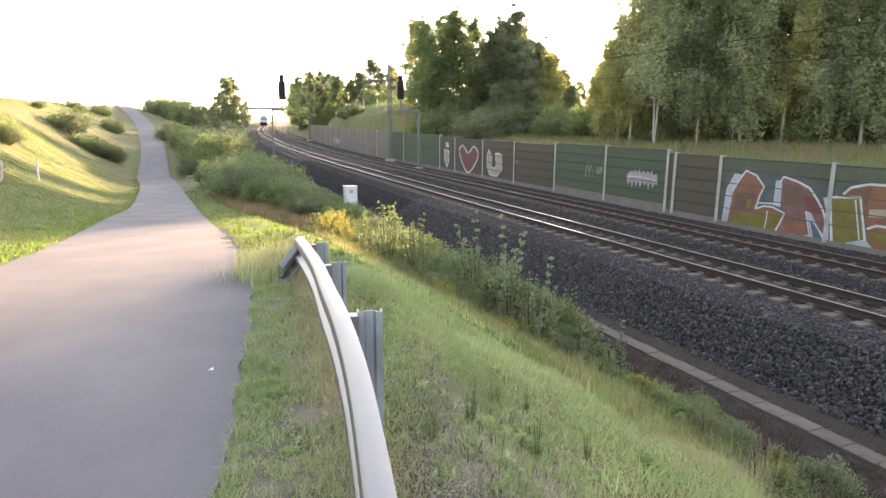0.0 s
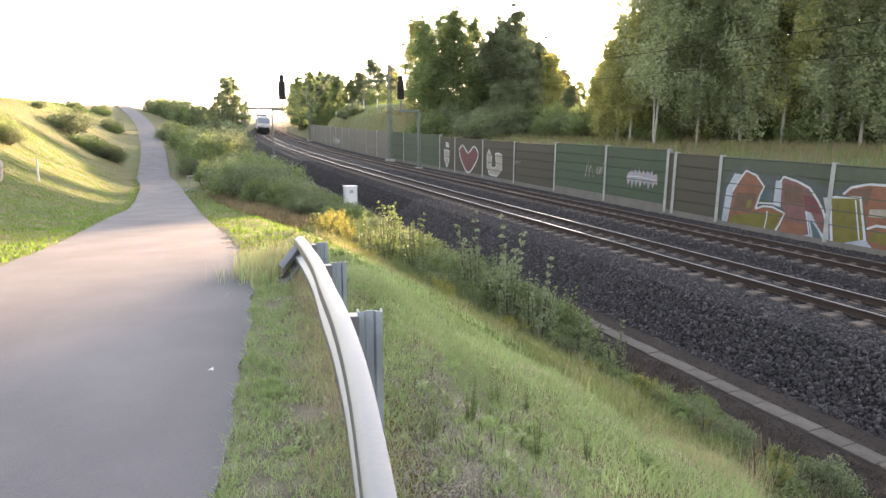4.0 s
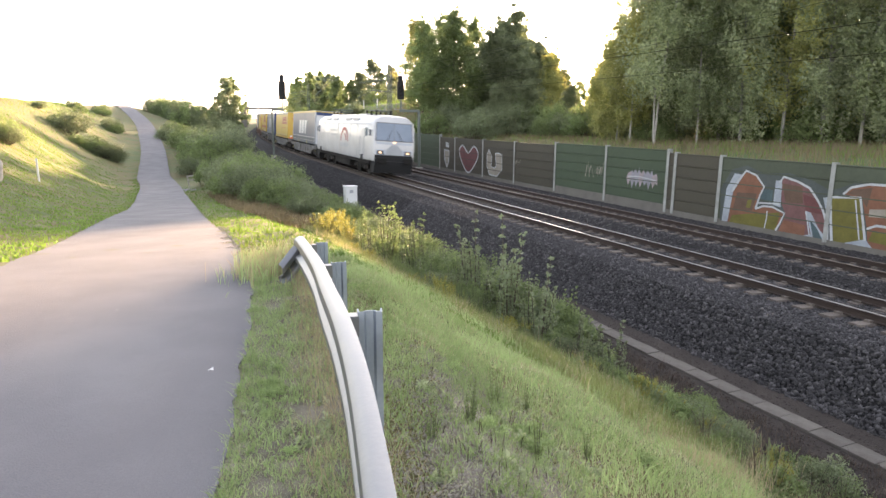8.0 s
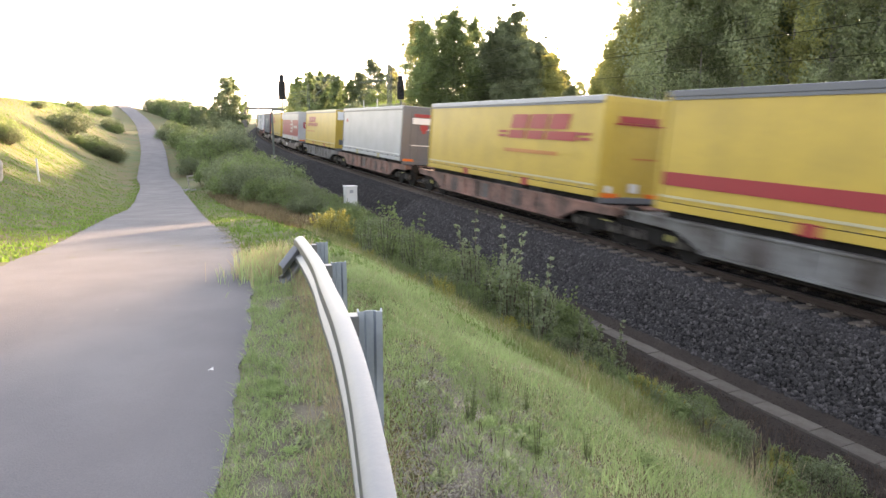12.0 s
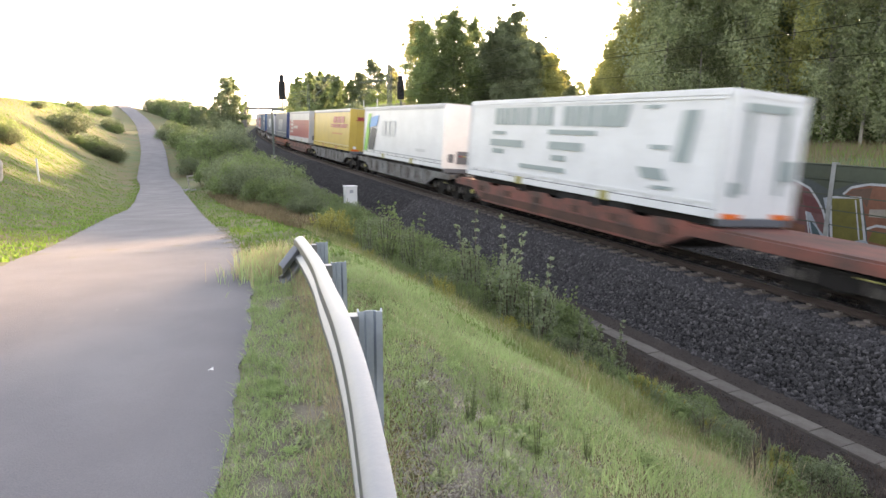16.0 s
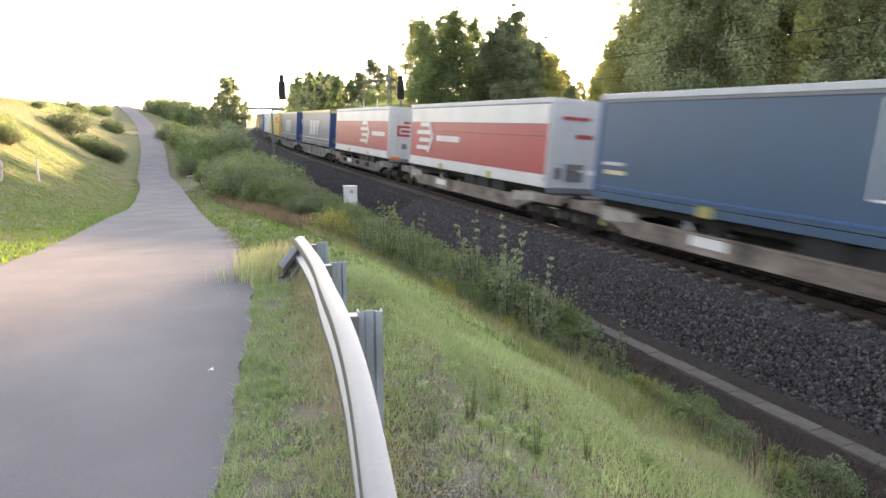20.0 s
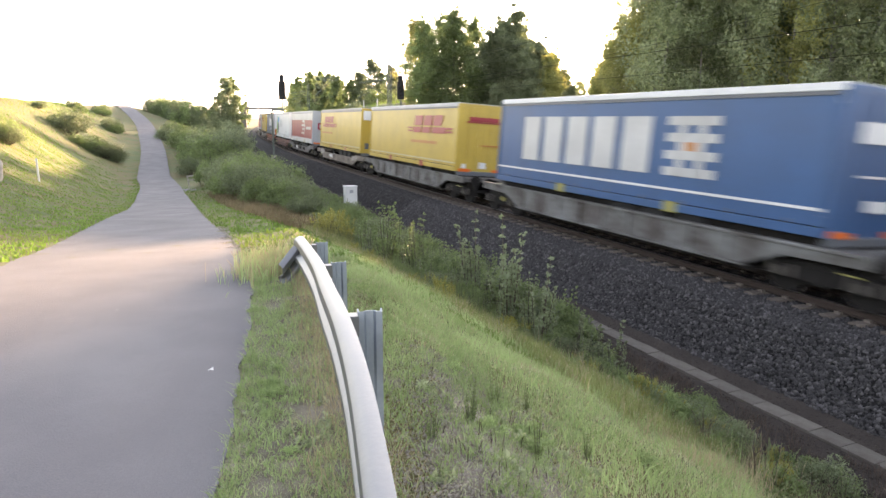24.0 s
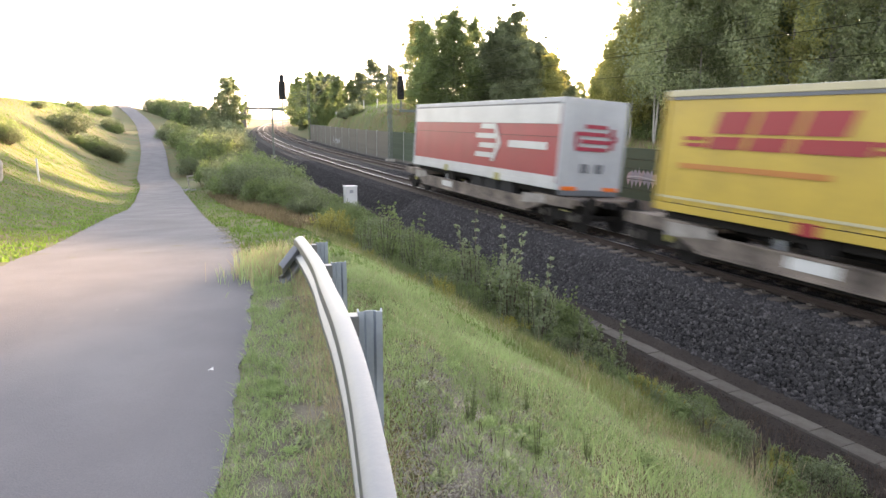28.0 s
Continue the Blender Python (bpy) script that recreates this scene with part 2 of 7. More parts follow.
def road_of(x, y):
    """Arrays of points to (distance right of the road's middle, road height there)."""
    d0, z0 = np.empty_like(x), np.empty_like(x)
    for i in range(0, len(x), 4000):
        d = (x[i:i + 4000, None] - RX[None, ::2]) ** 2 + (y[i:i + 4000, None] - RY[None, ::2]) ** 2
        j = np.argmin(d, axis=1) * 2
        a = RA[j]
        d0[i:i + 4000] = np.cos(a) * (x[i:i + 4000] - RX[j]) - np.sin(a) * (y[i:i + 4000] - RY[j])
        z0[i:i + 4000] = RZ[j]
    return d0, z0


def sstep(u):
    u = np.clip(u, 0, 1)
    return u * u * (3 - 2 * u)


def ground_height(x, y):
    """Height of the bare ground."""
    x, y = np.atleast_1d(np.asarray(x, float)), np.atleast_1d(np.asarray(y, float))
    s, o = off_of(x, y)
    d, zr = road_of(x, y)
    base = -1.0 + rise(np.clip(s, -100, 850))
    z = np.full_like(x, 0.0)
    # between road and line
    a = np.maximum(-o - 5.7, 0)
    b = np.maximum(d - ROAD_W / 2 - 1.25, 0)
    mid = base + (zr - base) * (a / (a + b + 1e-6)) ** 1.15
    mid = np.where(b <= 0, zr, mid)
    # left of the road: bank up to a plateau
    dl = np.maximum(-d - ROAD_W / 2 - 0.9, 0)
    left = zr - 0.02 + (4.9 + 0.012 * np.clip(y, 0, 160) - zr) * (0.35 * np.clip(dl / 12, 0, 1) + 0.65 * sstep(dl / 12)) + 0.3 * np.sin(x * 0.21 + 1) * np.sin(y * 0.13) * sstep(dl / 14)
    # beyond the line
    r = np.maximum(o - 8.9, 0)
    right = base + 0.45 + 2.4 * sstep(r / 9.0) + 0.01 * np.minimum(r, 60)
    ramp = sstep((4 - x) / 9) * sstep((y - 68) / 8) * sstep((134 - y) / 20) * 4.2 * sstep(r / 2.2)
    right = right + ramp
    z = np.where(d < -ROAD_W / 2 - 0.0, left, np.where(o > 8.9, right, np.where(o > -4.75, base, mid)))
    z = np.where(abs(d) < ROAD_W / 2, zr - 0.03, z)
    lump = 0.05 * np.sin(x * 1.3 + 0.5 * y) * np.sin(y * 1.1 - 0.4 * x) + 0.03 * np.sin(x * 3.1 - y * 2.3)
    calm = np.clip((abs(d) - ROAD_W / 2 - 0.15) / 1.0, 0, 1) * np.where((o > -5.2) & (o < 9.0), 0, 1)
    return z + lump * calm


def h1(x, y):
    return float(ground_height(x, y)[0])
# ---------------------------------------------------------------- the ground, one sheet to the horizon
def axis(fine_lo, fine_hi, step, lo, hi, grow=1.09):
    c = list(np.arange(fine_lo, fine_hi + 1e-6, step))
    st = step
    while c[-1] < hi:
        st *= grow
        c.append(c[-1] + st)
    st = step
    left = [c[0]]
    while left[-1] > lo:
        st *= grow
        left.append(left[-1] - st)
    return np.array(left[:0:-1] + c)


gx, gy = axis(-14, 10, 0.3, -2600, 2600), axis(0, 40, 0.35, -2600, 2600, 1.05)
GXX, GYY = np.meshgrid(gx, gy)
gz = ground_height(GXX.ravel(), GYY.ravel())
nx, ny = len(gx), len(gy)
idx = np.arange(nx * ny).reshape(ny, nx)
gf = np.stack([idx[:-1, :-1], idx[:-1, 1:], idx[1:, 1:], idx[1:, :-1]], -1).reshape(-1, 4)
ground = new("ground", raw("ground", np.c_[GXX.ravel(), GYY.ravel(), gz], gf.tolist(), GROUND, True))
tagged(ground, "uneven grassy ground with dry patches and a bank beside the road", "ground", kind="structure")


def ribbon(name, centre, half, lift, mat, thick=0.08, cross=5, seed=1, ragged=0.04):
    """A paved strip along (x, y, z, heading) rows, slightly ragged at its edges, with thickness."""
    rnd = random.Random(seed)
    vs, fs = [], []
    cols = cross + 2
    for i, (x, y, z, a) in enumerate(centre):
        l, r = (half + ragged * (0.5 * math.sin(i * 0.31 + c) + 0.4 * math.sin(i * 0.83 + 2 * c) + rnd.uniform(-0.45, 0.45)) for c in (seed, seed + 1.7))
        us = [-l] + [-l + (l + r) * k / (cross - 1) for k in range(cross)] + [r]
        for k, u in enumerate(us):
            down = thick if k in (0, cols - 1) else 0
            vs.append((x + math.cos(a) * u, y - math.sin(a) * u, z + lift - down))
    for i in range(len(centre) - 1):
        for k in range(cols - 1):
            p = i * cols + k
            fs.append((p, p + 1, p + cols + 1, p + cols))
    return new(name, raw(name, vs, fs, mat, False))


RF = np.concatenate([np.arange(0, 55, 0.5), np.arange(55, 90, 0.08), np.arange(90, RG[-1], 0.5)])       # finer where the road passes the camera
FY = np.interp(RF, RG, RY)
road_rows = [r for r in zip(np.interp(RF, RG, RX), FY, np.interp(RF, RG, RZ) + np.interp(FY, [10, 25, 60, 240], [0, 0.04, 0.10, 0.25]), np.interp(RF, RG, RA)) if -25 < r[1] < 240]
road = ribbon("road", road_rows, ROAD_W / 2, 0.012, ASPHALT, ragged=0.03)
tagged(road, "narrow worn grey asphalt service road with crumbled edges", "road", kind="structure")

spur = ribbon("road_spur", [(-21.2 + 0.28 * k, 46.6 + 0.11 * k, -1.66 - 0.008 * k, radians(68)) for k in range(13)], 1.0, 0.05, ASPHALT, seed=5, ragged=0.12)
tagged(spur, "short crumbled asphalt spur leaving the service road", "road", kind="structure")

# ---------------------------------------------------------------- ballast, sleepers and rails of both tracks
def track_strip(name, profile, s0, s1, step, mat, smooth=False):
    """A strip along the line; profile: (off, z) from the near side to the far side."""
    ss = np.arange(s0, s1 + 1e-6, step)
    n = len(profile)
    vs = [at(s, o, z) for s in ss for o, z in profile]
    fs = [(i * n + k, i * n + k + 1, (i + 1) * n + k + 1, (i + 1) * n + k) for i in range(len(ss) - 1) for k in range(n - 1)]
    return new(name, raw(name, vs, fs, mat, smooth))


OFF2, Z2 = 4.4, -0.16           # the second track
ballast = track_strip("ballast_bed", [(-3.65, -1.04), (-3.4, -0.90), (-2.4, -0.16), (-1.8, -0.13), (1.7, -0.34), (2.2, -0.39), (2.7, -0.25), (6.1, -0.48), (6.7, -0.53), (8.05, -0.62)], -60, 850, 2.0, BALLAST_SHADE)
tagged(ballast, "dark grey crushed stone ballast under the two tracks, gap shade coloured into its bed", "ballast", kind="structure")

RAILP = [(-0.075, -0.172), (-0.075, -0.160), (-0.012, -0.142), (-0.009, -0.055), (-0.036, -0.040), (-0.036, -0.006), (-0.028, 0.0), (0.028, 0.0), (0.036, -0.006), (0.036, -0.040), (0.009, -0.055), (0.012, -0.142), (0.075, -0.160), (0.075, -0.172)]


DULL = material("dull_brown_rail_head", (0.20, 0.16, 0.13), 0.5, metal=0.5, dark=(0.13, 0.10, 0.08), scale=3, fine=60, bump=0.05)


def rail(parent, off, z0):
    ss = list(np.arange(-60, 140, 2.0)) + list(np.arange(140, 850, 10.0))
    n = len(RAILP)
    vs, fs = [], []
    for s in ss:
        for o, z in RAILP:
            c = off + o
            p = at(s, 0, 0)
            vs.append(at(s, c * 1.0, z0 + z + c * CANT if parent_is_first(parent) else z0 + z + (c - OFF2) * CANT))
    for i in range(len(ss) - 1):
        for k in range(n):
            k2 = (k + 1) % n
            fs.append((i * n + k, i * n + k2, (i + 1) * n + k2, (i + 1) * n + k))
    me = raw("rail", vs, fs, RUST)
    me.materials.append(STEEL if parent is track_near else DULL)
    me.polygons.foreach_set("material_index", [1 if (k % n) in (6, 5, 7) else 0 for k in range(len(fs))])
    return part("rail", me, None, parent, "brown rusted steel rail with a bright worn head")


def parent_is_first(parent):
    return parent is track_near


track_near = tagged(new("railway_track"), "railway track with rusty rails on concrete sleepers", "railway track", "railway tracks", "structure")
track_far = tagged(new("railway_track"), "railway track with rusty rails beside the noise barrier", "railway track", "railway tracks", "structure")
for tk, o0, zz in ((track_near, 0.0, 0.0), (track_far, OFF2, Z2)):
    for sgn in (-1, 1):
        rail(tk, o0 + sgn * 0.7535, zz)


def sleeper_mesh():
    bm = bmesh.new()
    for y0, y1, zt in ((-1.3, -0.45, 0.0), (-0.45, 0.45, -0.03), (0.45, 1.3, 0.0)):
        add_prism(bm, [(-0.15, zt - 0.2), (0.15, zt - 0.2), (0.11, zt), (-0.11, zt)], y0, y1)
    for y in (-0.88, -0.63, 0.63, 0.88):
        add_box(bm, -0.06, 0.06, y - 0.05, y + 0.05, 0.0, 0.045)
    return mesh_of("sleeper", bm, SLEEPER)


SL = sleeper_mesh()
rest_v, rest_f = [], []
for tk, o0, zz in ((track_near, 0.0, 0.0), (track_far, OFF2, Z2)):
    for k in range(300):
        s = -0.75 - 8.4 + 0.6 * k
        if s < 62:
            ob = new("sleeper", SL)
            ob.parent = tk
            ob.matrix_basis = on_line(s, o0, 0) @ pose(0, 0, zz - 0.178 - (o0 * CANT))
        else:
            m = on_line(s, o0, 0) @ pose(0, 0, zz - 0.178 - (o0 * CANT))
            n0 = len(rest_v)
            for x in (-0.12, 0.12):
                for y in (-1.3, 1.3):
                    rest_v.append(m @ Vector((x, y, 0)))
                    rest_v.append(m @ Vector((x, y, -0.2)))
            rest_f += [(n0, n0 + 4, n0 + 6, n0 + 2), (n0, n0 + 2, n0 + 3, n0 + 1), (n0 + 4, n0 + 5, n0 + 7, n0 + 6)]
far_sl = part("sleepers", raw("sleepers", rest_v, rest_f, SLEEPER), None, track_near)
tagged(far_sl, kind="stuff")

# loose stones of the ballast
def stones(name, s0, s1, profile, per_m2, size, seed, mat):
    rnd = np.random.RandomState(seed)
    width = sum(math.hypot(profile[i + 1][0] - profile[i][0], profile[i + 1][1] - profile[i][1]) for i in range(len(profile) - 1))
    n = int((s1 - s0) * width * per_m2)
    po, pz = np.array([p[0] for p in profile]), np.array([p[1] for p in profile])
    s, o = rnd.uniform(s0, s1, n), rnd.uniform(po[0], po[-1], n)
    z = np.interp(o, po, pz)
    x, y, t = np.interp(s, SG, LX), np.interp(s, SG, LY), np.interp(s, SG, TH)
    c = np.c_[x + np.cos(t) * o, y + np.sin(t) * o, z + rise(s) + rnd.uniform(-0.018, 0.022, n)]
    octa = np.array([(1, 0, 0), (-1, 0, 0), (0, 1, 0), (0, -1, 0), (0, 0, 1), (0, 0, -1)], float)
    tri = np.array([(0, 2, 4), (2, 1, 4), (1, 3, 4), (3, 0, 4), (2, 0, 5), (1, 2, 5), (3, 1, 5), (0, 3, 5)])
    sc = size * rnd.uniform(0.6, 1.35, (n, 1, 1)) * rnd.uniform(0.6, 1.2, (n, 6, 1))
    a, b = rnd.uniform(0, 6.28, n), rnd.uniform(-0.9, 0.9, n)
    ca, sa, cb, sb = np.cos(a), np.sin(a), np.cos(b), np.sin(b)
    R = np.zeros((n, 3, 3))
    R[:, 0, 0], R[:, 0, 1], R[:, 1, 0], R[:, 1, 1], R[:, 2, 2] = ca, -sa, sa, ca, 1
    B = np.zeros((n, 3, 3))
    B[:, 0, 0], B[:, 1, 1], B[:, 1, 2], B[:, 2, 1], B[:, 2, 2] = 1, cb, -sb, sb, cb
    v = np.einsum("nij,nkj->nki", R @ B, octa[None] * sc) + c[:, None, :]
    f = (tri[None] + 6 * np.arange(n)[:, None, None]).reshape(-1, 3)
    ob = part(name, fast(name, v.reshape(-1, 3), [f], mat), None, ballast)
    return tagged(ob, kind="stuff")


NEARP = [(-3.6, -1.0), (-3.4, -0.90), (-2.4, -0.165), (-1.8, -0.135), (1.7, -0.345)]
FARP = [(1.7, -0.33), (2.2, -0.39), (2.7, -0.26), (6.1, -0.49), (8.0, -0.62)]
for mat, share, k in ((STONE, 0.78, 0), (STONE_L, 0.22, 10)):
    stones("stones", -6, 20, NEARP, 720 * share, 0.043, 3 + k, mat)
    stones("stones", 20, 50, NEARP, 220 * share, 0.045, 4 + k, mat)
    stones("stones", -2, 40, FARP, 180 * share, 0.045, 5 + k, mat)

# concrete cable trough beside the line, lid by lid, and the soil next to it
soil = track_strip("bare_soil_strip", [(-5.75, -0.985), (-5.0, -0.975), (-4.3, -0.98), (-3.45, -0.965)], -40, 200, 2.0, SOIL)
tagged(soil, "strip of dark bare soil along the ballast", "soil", kind="structure")
trough = tagged(new("cable_trough"), "long concrete cable trough with worn lids on the ground", "cable trough", kind="structure")
LID = mesh_of("lid", box(-0.245, 0.245, -0.17, 0.17, -0.1, 0.03, 0.012), TROUGH)
far_lids = track_strip("far_lids", [(-4.45, -1.0), (-4.45, -0.935), (-4.11, -0.935), (-4.11, -1.0)], 60.9, 230, 2.0, TROUGH)
far_lids.parent = trough
tagged(far_lids, kind="stuff")
for k in range(140):
    s = -9 + 0.5 * k
    if s < 61:
        ob = new("lid", LID)
        ob.parent = trough
        ob.matrix_basis = on_line(s, -4.28, -0.965, 0.0) @ pose(0, 0, random.uniform(-0.008, 0.008), 0, 0, random.uniform(-1, 1))


def pebbles(name, label, n, sampler, size, mat, seed, lift=0.0):
    """Loose small stones on the ground."""
    rnd = np.random.RandomState(seed)
    x, y = sampler(rnd, n)
    n = len(x)
    c = np.c_[x, y, ground_height(x, y) + size * 0.2 + lift]
    octa = np.array([(1, 0, 0), (-1, 0, 0), (0, 1, 0), (0, -1, 0), (0, 0, 0.7), (0, 0, -0.7)], float)
    tri = np.array([(0, 2, 4), (2, 1, 4), (1, 3, 4), (3, 0, 4), (2, 0, 5), (1, 2, 5), (3, 1, 5), (0, 3, 5)])
    v = octa[None] * size * rnd.uniform(0.5, 1.5, (n, 1, 1)) * rnd.uniform(0.6, 1.2, (n, 6, 1)) + c[:, None, :]
    f = (tri[None] + 6 * np.arange(n)[:, None, None]).reshape(-1, 3)
    return tagged(new(name, fast(name, v.reshape(-1, 3), [f], mat)), label, "gravel", kind="stuff")


GRIT = material("pale_grit", (0.38, 0.34, 0.29), 0.9, dark=(0.16, 0.14, 0.115), scale=8, fine=50, bump=0.2, vary=0.5)
pebbles("gravel", "loose pale grit lying on bare ground beside the guardrail", 12000, lambda r, n: (r.normal(0.2, 0.32, n), r.uniform(1.2, 4.6, n)), 0.009, GRIT, 21, 0.012)


def edge_grit(r, n):
    i = r.choice([k for k in range(len(RG)) if 1.5 < RY[k] < 14], n)
    u = ROAD_W / 2 + r.normal(0.02, 0.05, n)
    return RX[i] + np.cos(RA[i]) * u + r.uniform(-0.2, 0.2, n) * np.sin(RA[i]), RY[i] - np.sin(RA[i]) * u + r.uniform(-0.25, 0.25, n)


pebbles("gravel", "crumbled pale grit along the asphalt edge", 5000, edge_grit, 0.012, GRIT, 22)


def beside_trough(r, n):
    sd, o = r.uniform(-7, 30, n), np.where(r.uniform(0, 1, n) < 0.65, r.uniform(-6.3, -4.5, n), r.uniform(-4.1, -3.45, n))
    x, y, t = np.interp(sd, SG, LX), np.interp(sd, SG, LY), np.interp(sd, SG, TH)
    return x + np.cos(t) * o, y + np.sin(t) * o


CLOD = material("dark_soil_clod", (0.055, 0.044, 0.037), 0.95, dark=(0.03, 0.024, 0.02), scale=8, fine=40, bump=0.3, vary=0.7)
pebbles("gravel", "dark clods and loose stones on bare soil beside the trough", 22000, beside_trough, 0.024, CLOD, 23, 0.018)

# a worn bare patch beside the guardrail, and thin trodden soil under the verge grass
PALESOIL = material("pale_trodden_soil", (0.25, 0.225, 0.175), 0.95, dark=(0.13, 0.115, 0.085), scale=5, fine=40, bump=0.8, amount=1.0)


def verge_soil():
    rnd = random.Random(12)
    vs, fs = [], []
    rows_ = [r for r in road_rows if -2 < r[1] < 8.2]
    for i, (x, y, z, a) in enumerate(rows_):
        end = sstep(np.array([(8.2 - y) / 2.0]))[0]
        w = 0.25 + end * (0.75 + 0.12 * math.sin(i * 0.21) + 0.1 * math.sin(i * 0.57 + 1) + rnd.uniform(-0.06, 0.06))
        for k in range(6):
            u = ROAD_W / 2 - 0.06 + w * k / 5
            vs.append((x + math.cos(a) * u, y - math.sin(a) * u, 0))
    v = np.array(vs)
    v[:, 2] = ground_height(v[:, 0], v[:, 1]) + 0.012
    v[5::6, 2] -= 0.03
    fs = [(i * 6 + k, i * 6 + k + 1, i * 6 + k + 7, i * 6 + k + 6) for i in range(len(rows_) - 1) for k in range(5)]
    tagged(new("verge_soil", raw("verge_soil", v.tolist(), fs, PALESOIL, True)), "thin greyish trodden soil between asphalt and guardrail", "soil", kind="structure")


verge_soil()
rb = random.Random(8)
rim = [0.85 + rb.uniform(-0.22, 0.22) for _ in range(40)]
bx, by = [0.25], [2.75]
for q in (0.35, 0.7, 1.0):
    for k in range(40):
        bx.append(0.28 - 0.08 * q * math.sin(k * 0.157) + 0.50 * q * rim[k] * math.cos(k * 0.15708))
        by.append(2.75 + 1.75 * q * rim[k] * math.sin(k * 0.15708))
bz = ground_height(bx, by) + 0.014
bz[-40:] -= 0.02
bf = [(0, 1 + k, 1 + (k + 1) % 40) for k in range(40)] + [(1 + 40 * r + k, 41 + 40 * r + k, 41 + 40 * r + (k + 1) % 40, 1 + 40 * r + (k + 1) % 40) for r in range(2) for k in range(40)]
tagged(new("bare_soil_patch", raw("bare_soil_patch", list(zip(bx, by, bz)), bf, PALESOIL, True)), "worn patch of pale bare soil beside the guardrail", "soil", kind="structure")
# ---------------------------------------------------------------- noise barrier: posts every five metres, ribbed boards between
OFFB = 8.1
POST_S = [-13.5, -8.5, -3.5, 1.5, 6.5, 11.4, 14.0, 14.48, 19.05, 23.9, 28.9, 33.7, 38.9, 42.2, 47.2, 52.2, 57.2, 62.4, 67.4, 72.4, 77.4, 82.4, 87.4, 92.4, 97.4, 102.4, 107.4, 112.4, 117.4]
barrier = tagged(new("noise_barrier"), "long dark green noise barrier with pale posts and graffiti", "noise barrier", kind="structure")
BASE = -0.5


def top_of(i):
    return 2.36 if 7 <= i < 9 else (2.24 if i < 13 else 2.40)


def board_mesh(length, height, mat):
    """One barrier board: a slightly hollow tray with a raised lip."""
    bm = bmesh.new()
    h = height
    prof = [(0.05, 0.0), (-0.05, 0.0), (-0.056, h * 0.3), (-0.056, h * 0.7), (-0.05, h - 0.06), (-0.081, h - 0.035), (-0.081, h - 0.004), (-0.07, h), (0.05, h)]
    a = [bm.verts.new((-length / 2, y, z)) for y, z in prof]
    b = [bm.verts.new((length / 2, y, z)) for y, z in prof]
    n = len(prof)
    for i in range(n):
        bm.faces.new((a[i], b[i], b[(i + 1) % n], a[(i + 1) % n]))
    bm.faces.new(a[::-1])
    bm.faces.new(b)
    bmesh.ops.recalc_face_normals(bm, faces=bm.faces[:])
    return mesh_of("board", bm, mat)


def post_mesh(height):
    bm = bmesh.new()
    for y in (-0.09, 0.09):
        add_box(bm, -0.08, 0.08, y - 0.01, y + 0.01, 0, height)
    add_box(bm, -0.012, 0.012, -0.08, 0.08, 0, height)
    return mesh_of("post", bm, POSTGREY)


boards, posts_ = {}, {}
for i, s in enumerate(POST_S):
    hp = max(top_of(i), top_of(max(i - 1, 0))) - BASE + 0.06
    posts_.setdefault(round(hp, 2), post_mesh(hp))
    ob = new("post", posts_[round(hp, 2)])
    ob.parent = barrier
    ob.matrix_basis = on_line(s, OFFB, BASE, 0.0)
    if i + 1 < len(POST_S):
        s2 = POST_S[i + 1]
        L = s2 - s - 0.04
        low = 0.36 if 7 <= i < 9 else 0.16
        top = top_of(i)
        n = 5
        hb = (top - BASE - low) / n
        mat = PANEL_G if 14 < s < 23 or 40 < s < 56 else PANEL_F if s > 56 else PANEL_B if s > 11 else PANEL
        key = (round(L, 2), round(hb, 3), mat.name)
        if key not in boards:
            boards[key] = board_mesh(L, hb - 0.006, mat)
        for k in range(n):
            ob = new("board", boards[key])
            ob.parent = barrier
            ob.matrix_basis = on_line((s + s2) / 2, OFFB, BASE + low + k * hb, 0.0)
        ob = part("plinth", box(-L / 2, L / 2, -0.07, 0.07, -0.5, low - 0.005, 0.01), DIRTY, barrier, "stained concrete plinth board")
        ob.matrix_basis = on_line((s + s2) / 2, OFFB, BASE, 0.0)
# ---------------------------------------------------------------- guardrail beside the road
BEAM = [(0.75, -6.0, 2.76), (0.42, -3.0, 2.74), (0.12, 0.0, 2.72), (-0.12, 1.45, 2.71), (-0.31, 2.37, 2.70), (-0.48, 3.05, 2.682), (-0.67, 3.75, 2.635), (-0.985, 4.95, 2.53), (-1.29, 5.95, 2.46), (-1.50, 6.58, 2.43)]
BEND = [(-1.525, 6.63, 2.42), (-1.56, 6.63, 2.37), (-1.62, 6.58, 2.30), (-1.68, 6.52, 2.22), (-1.74, 6.46, 2.14)]      # the end, bent down toward the road
WPROF = [(0.0, 0.0), (0.030, -0.003), (0.060, -0.014), (0.078, -0.032), (0.082, -0.050), (0.082, -0.098), (0.070, -0.110), (0.012, -0.136), (0.004, -0.145), (0.004, -0.165), (0.012, -0.174), (0.070, -0.200), (0.085, -0.215), (0.085, -0.262), (0.074, -0.278), (0.022, -0.302), (0.0, -0.31)]


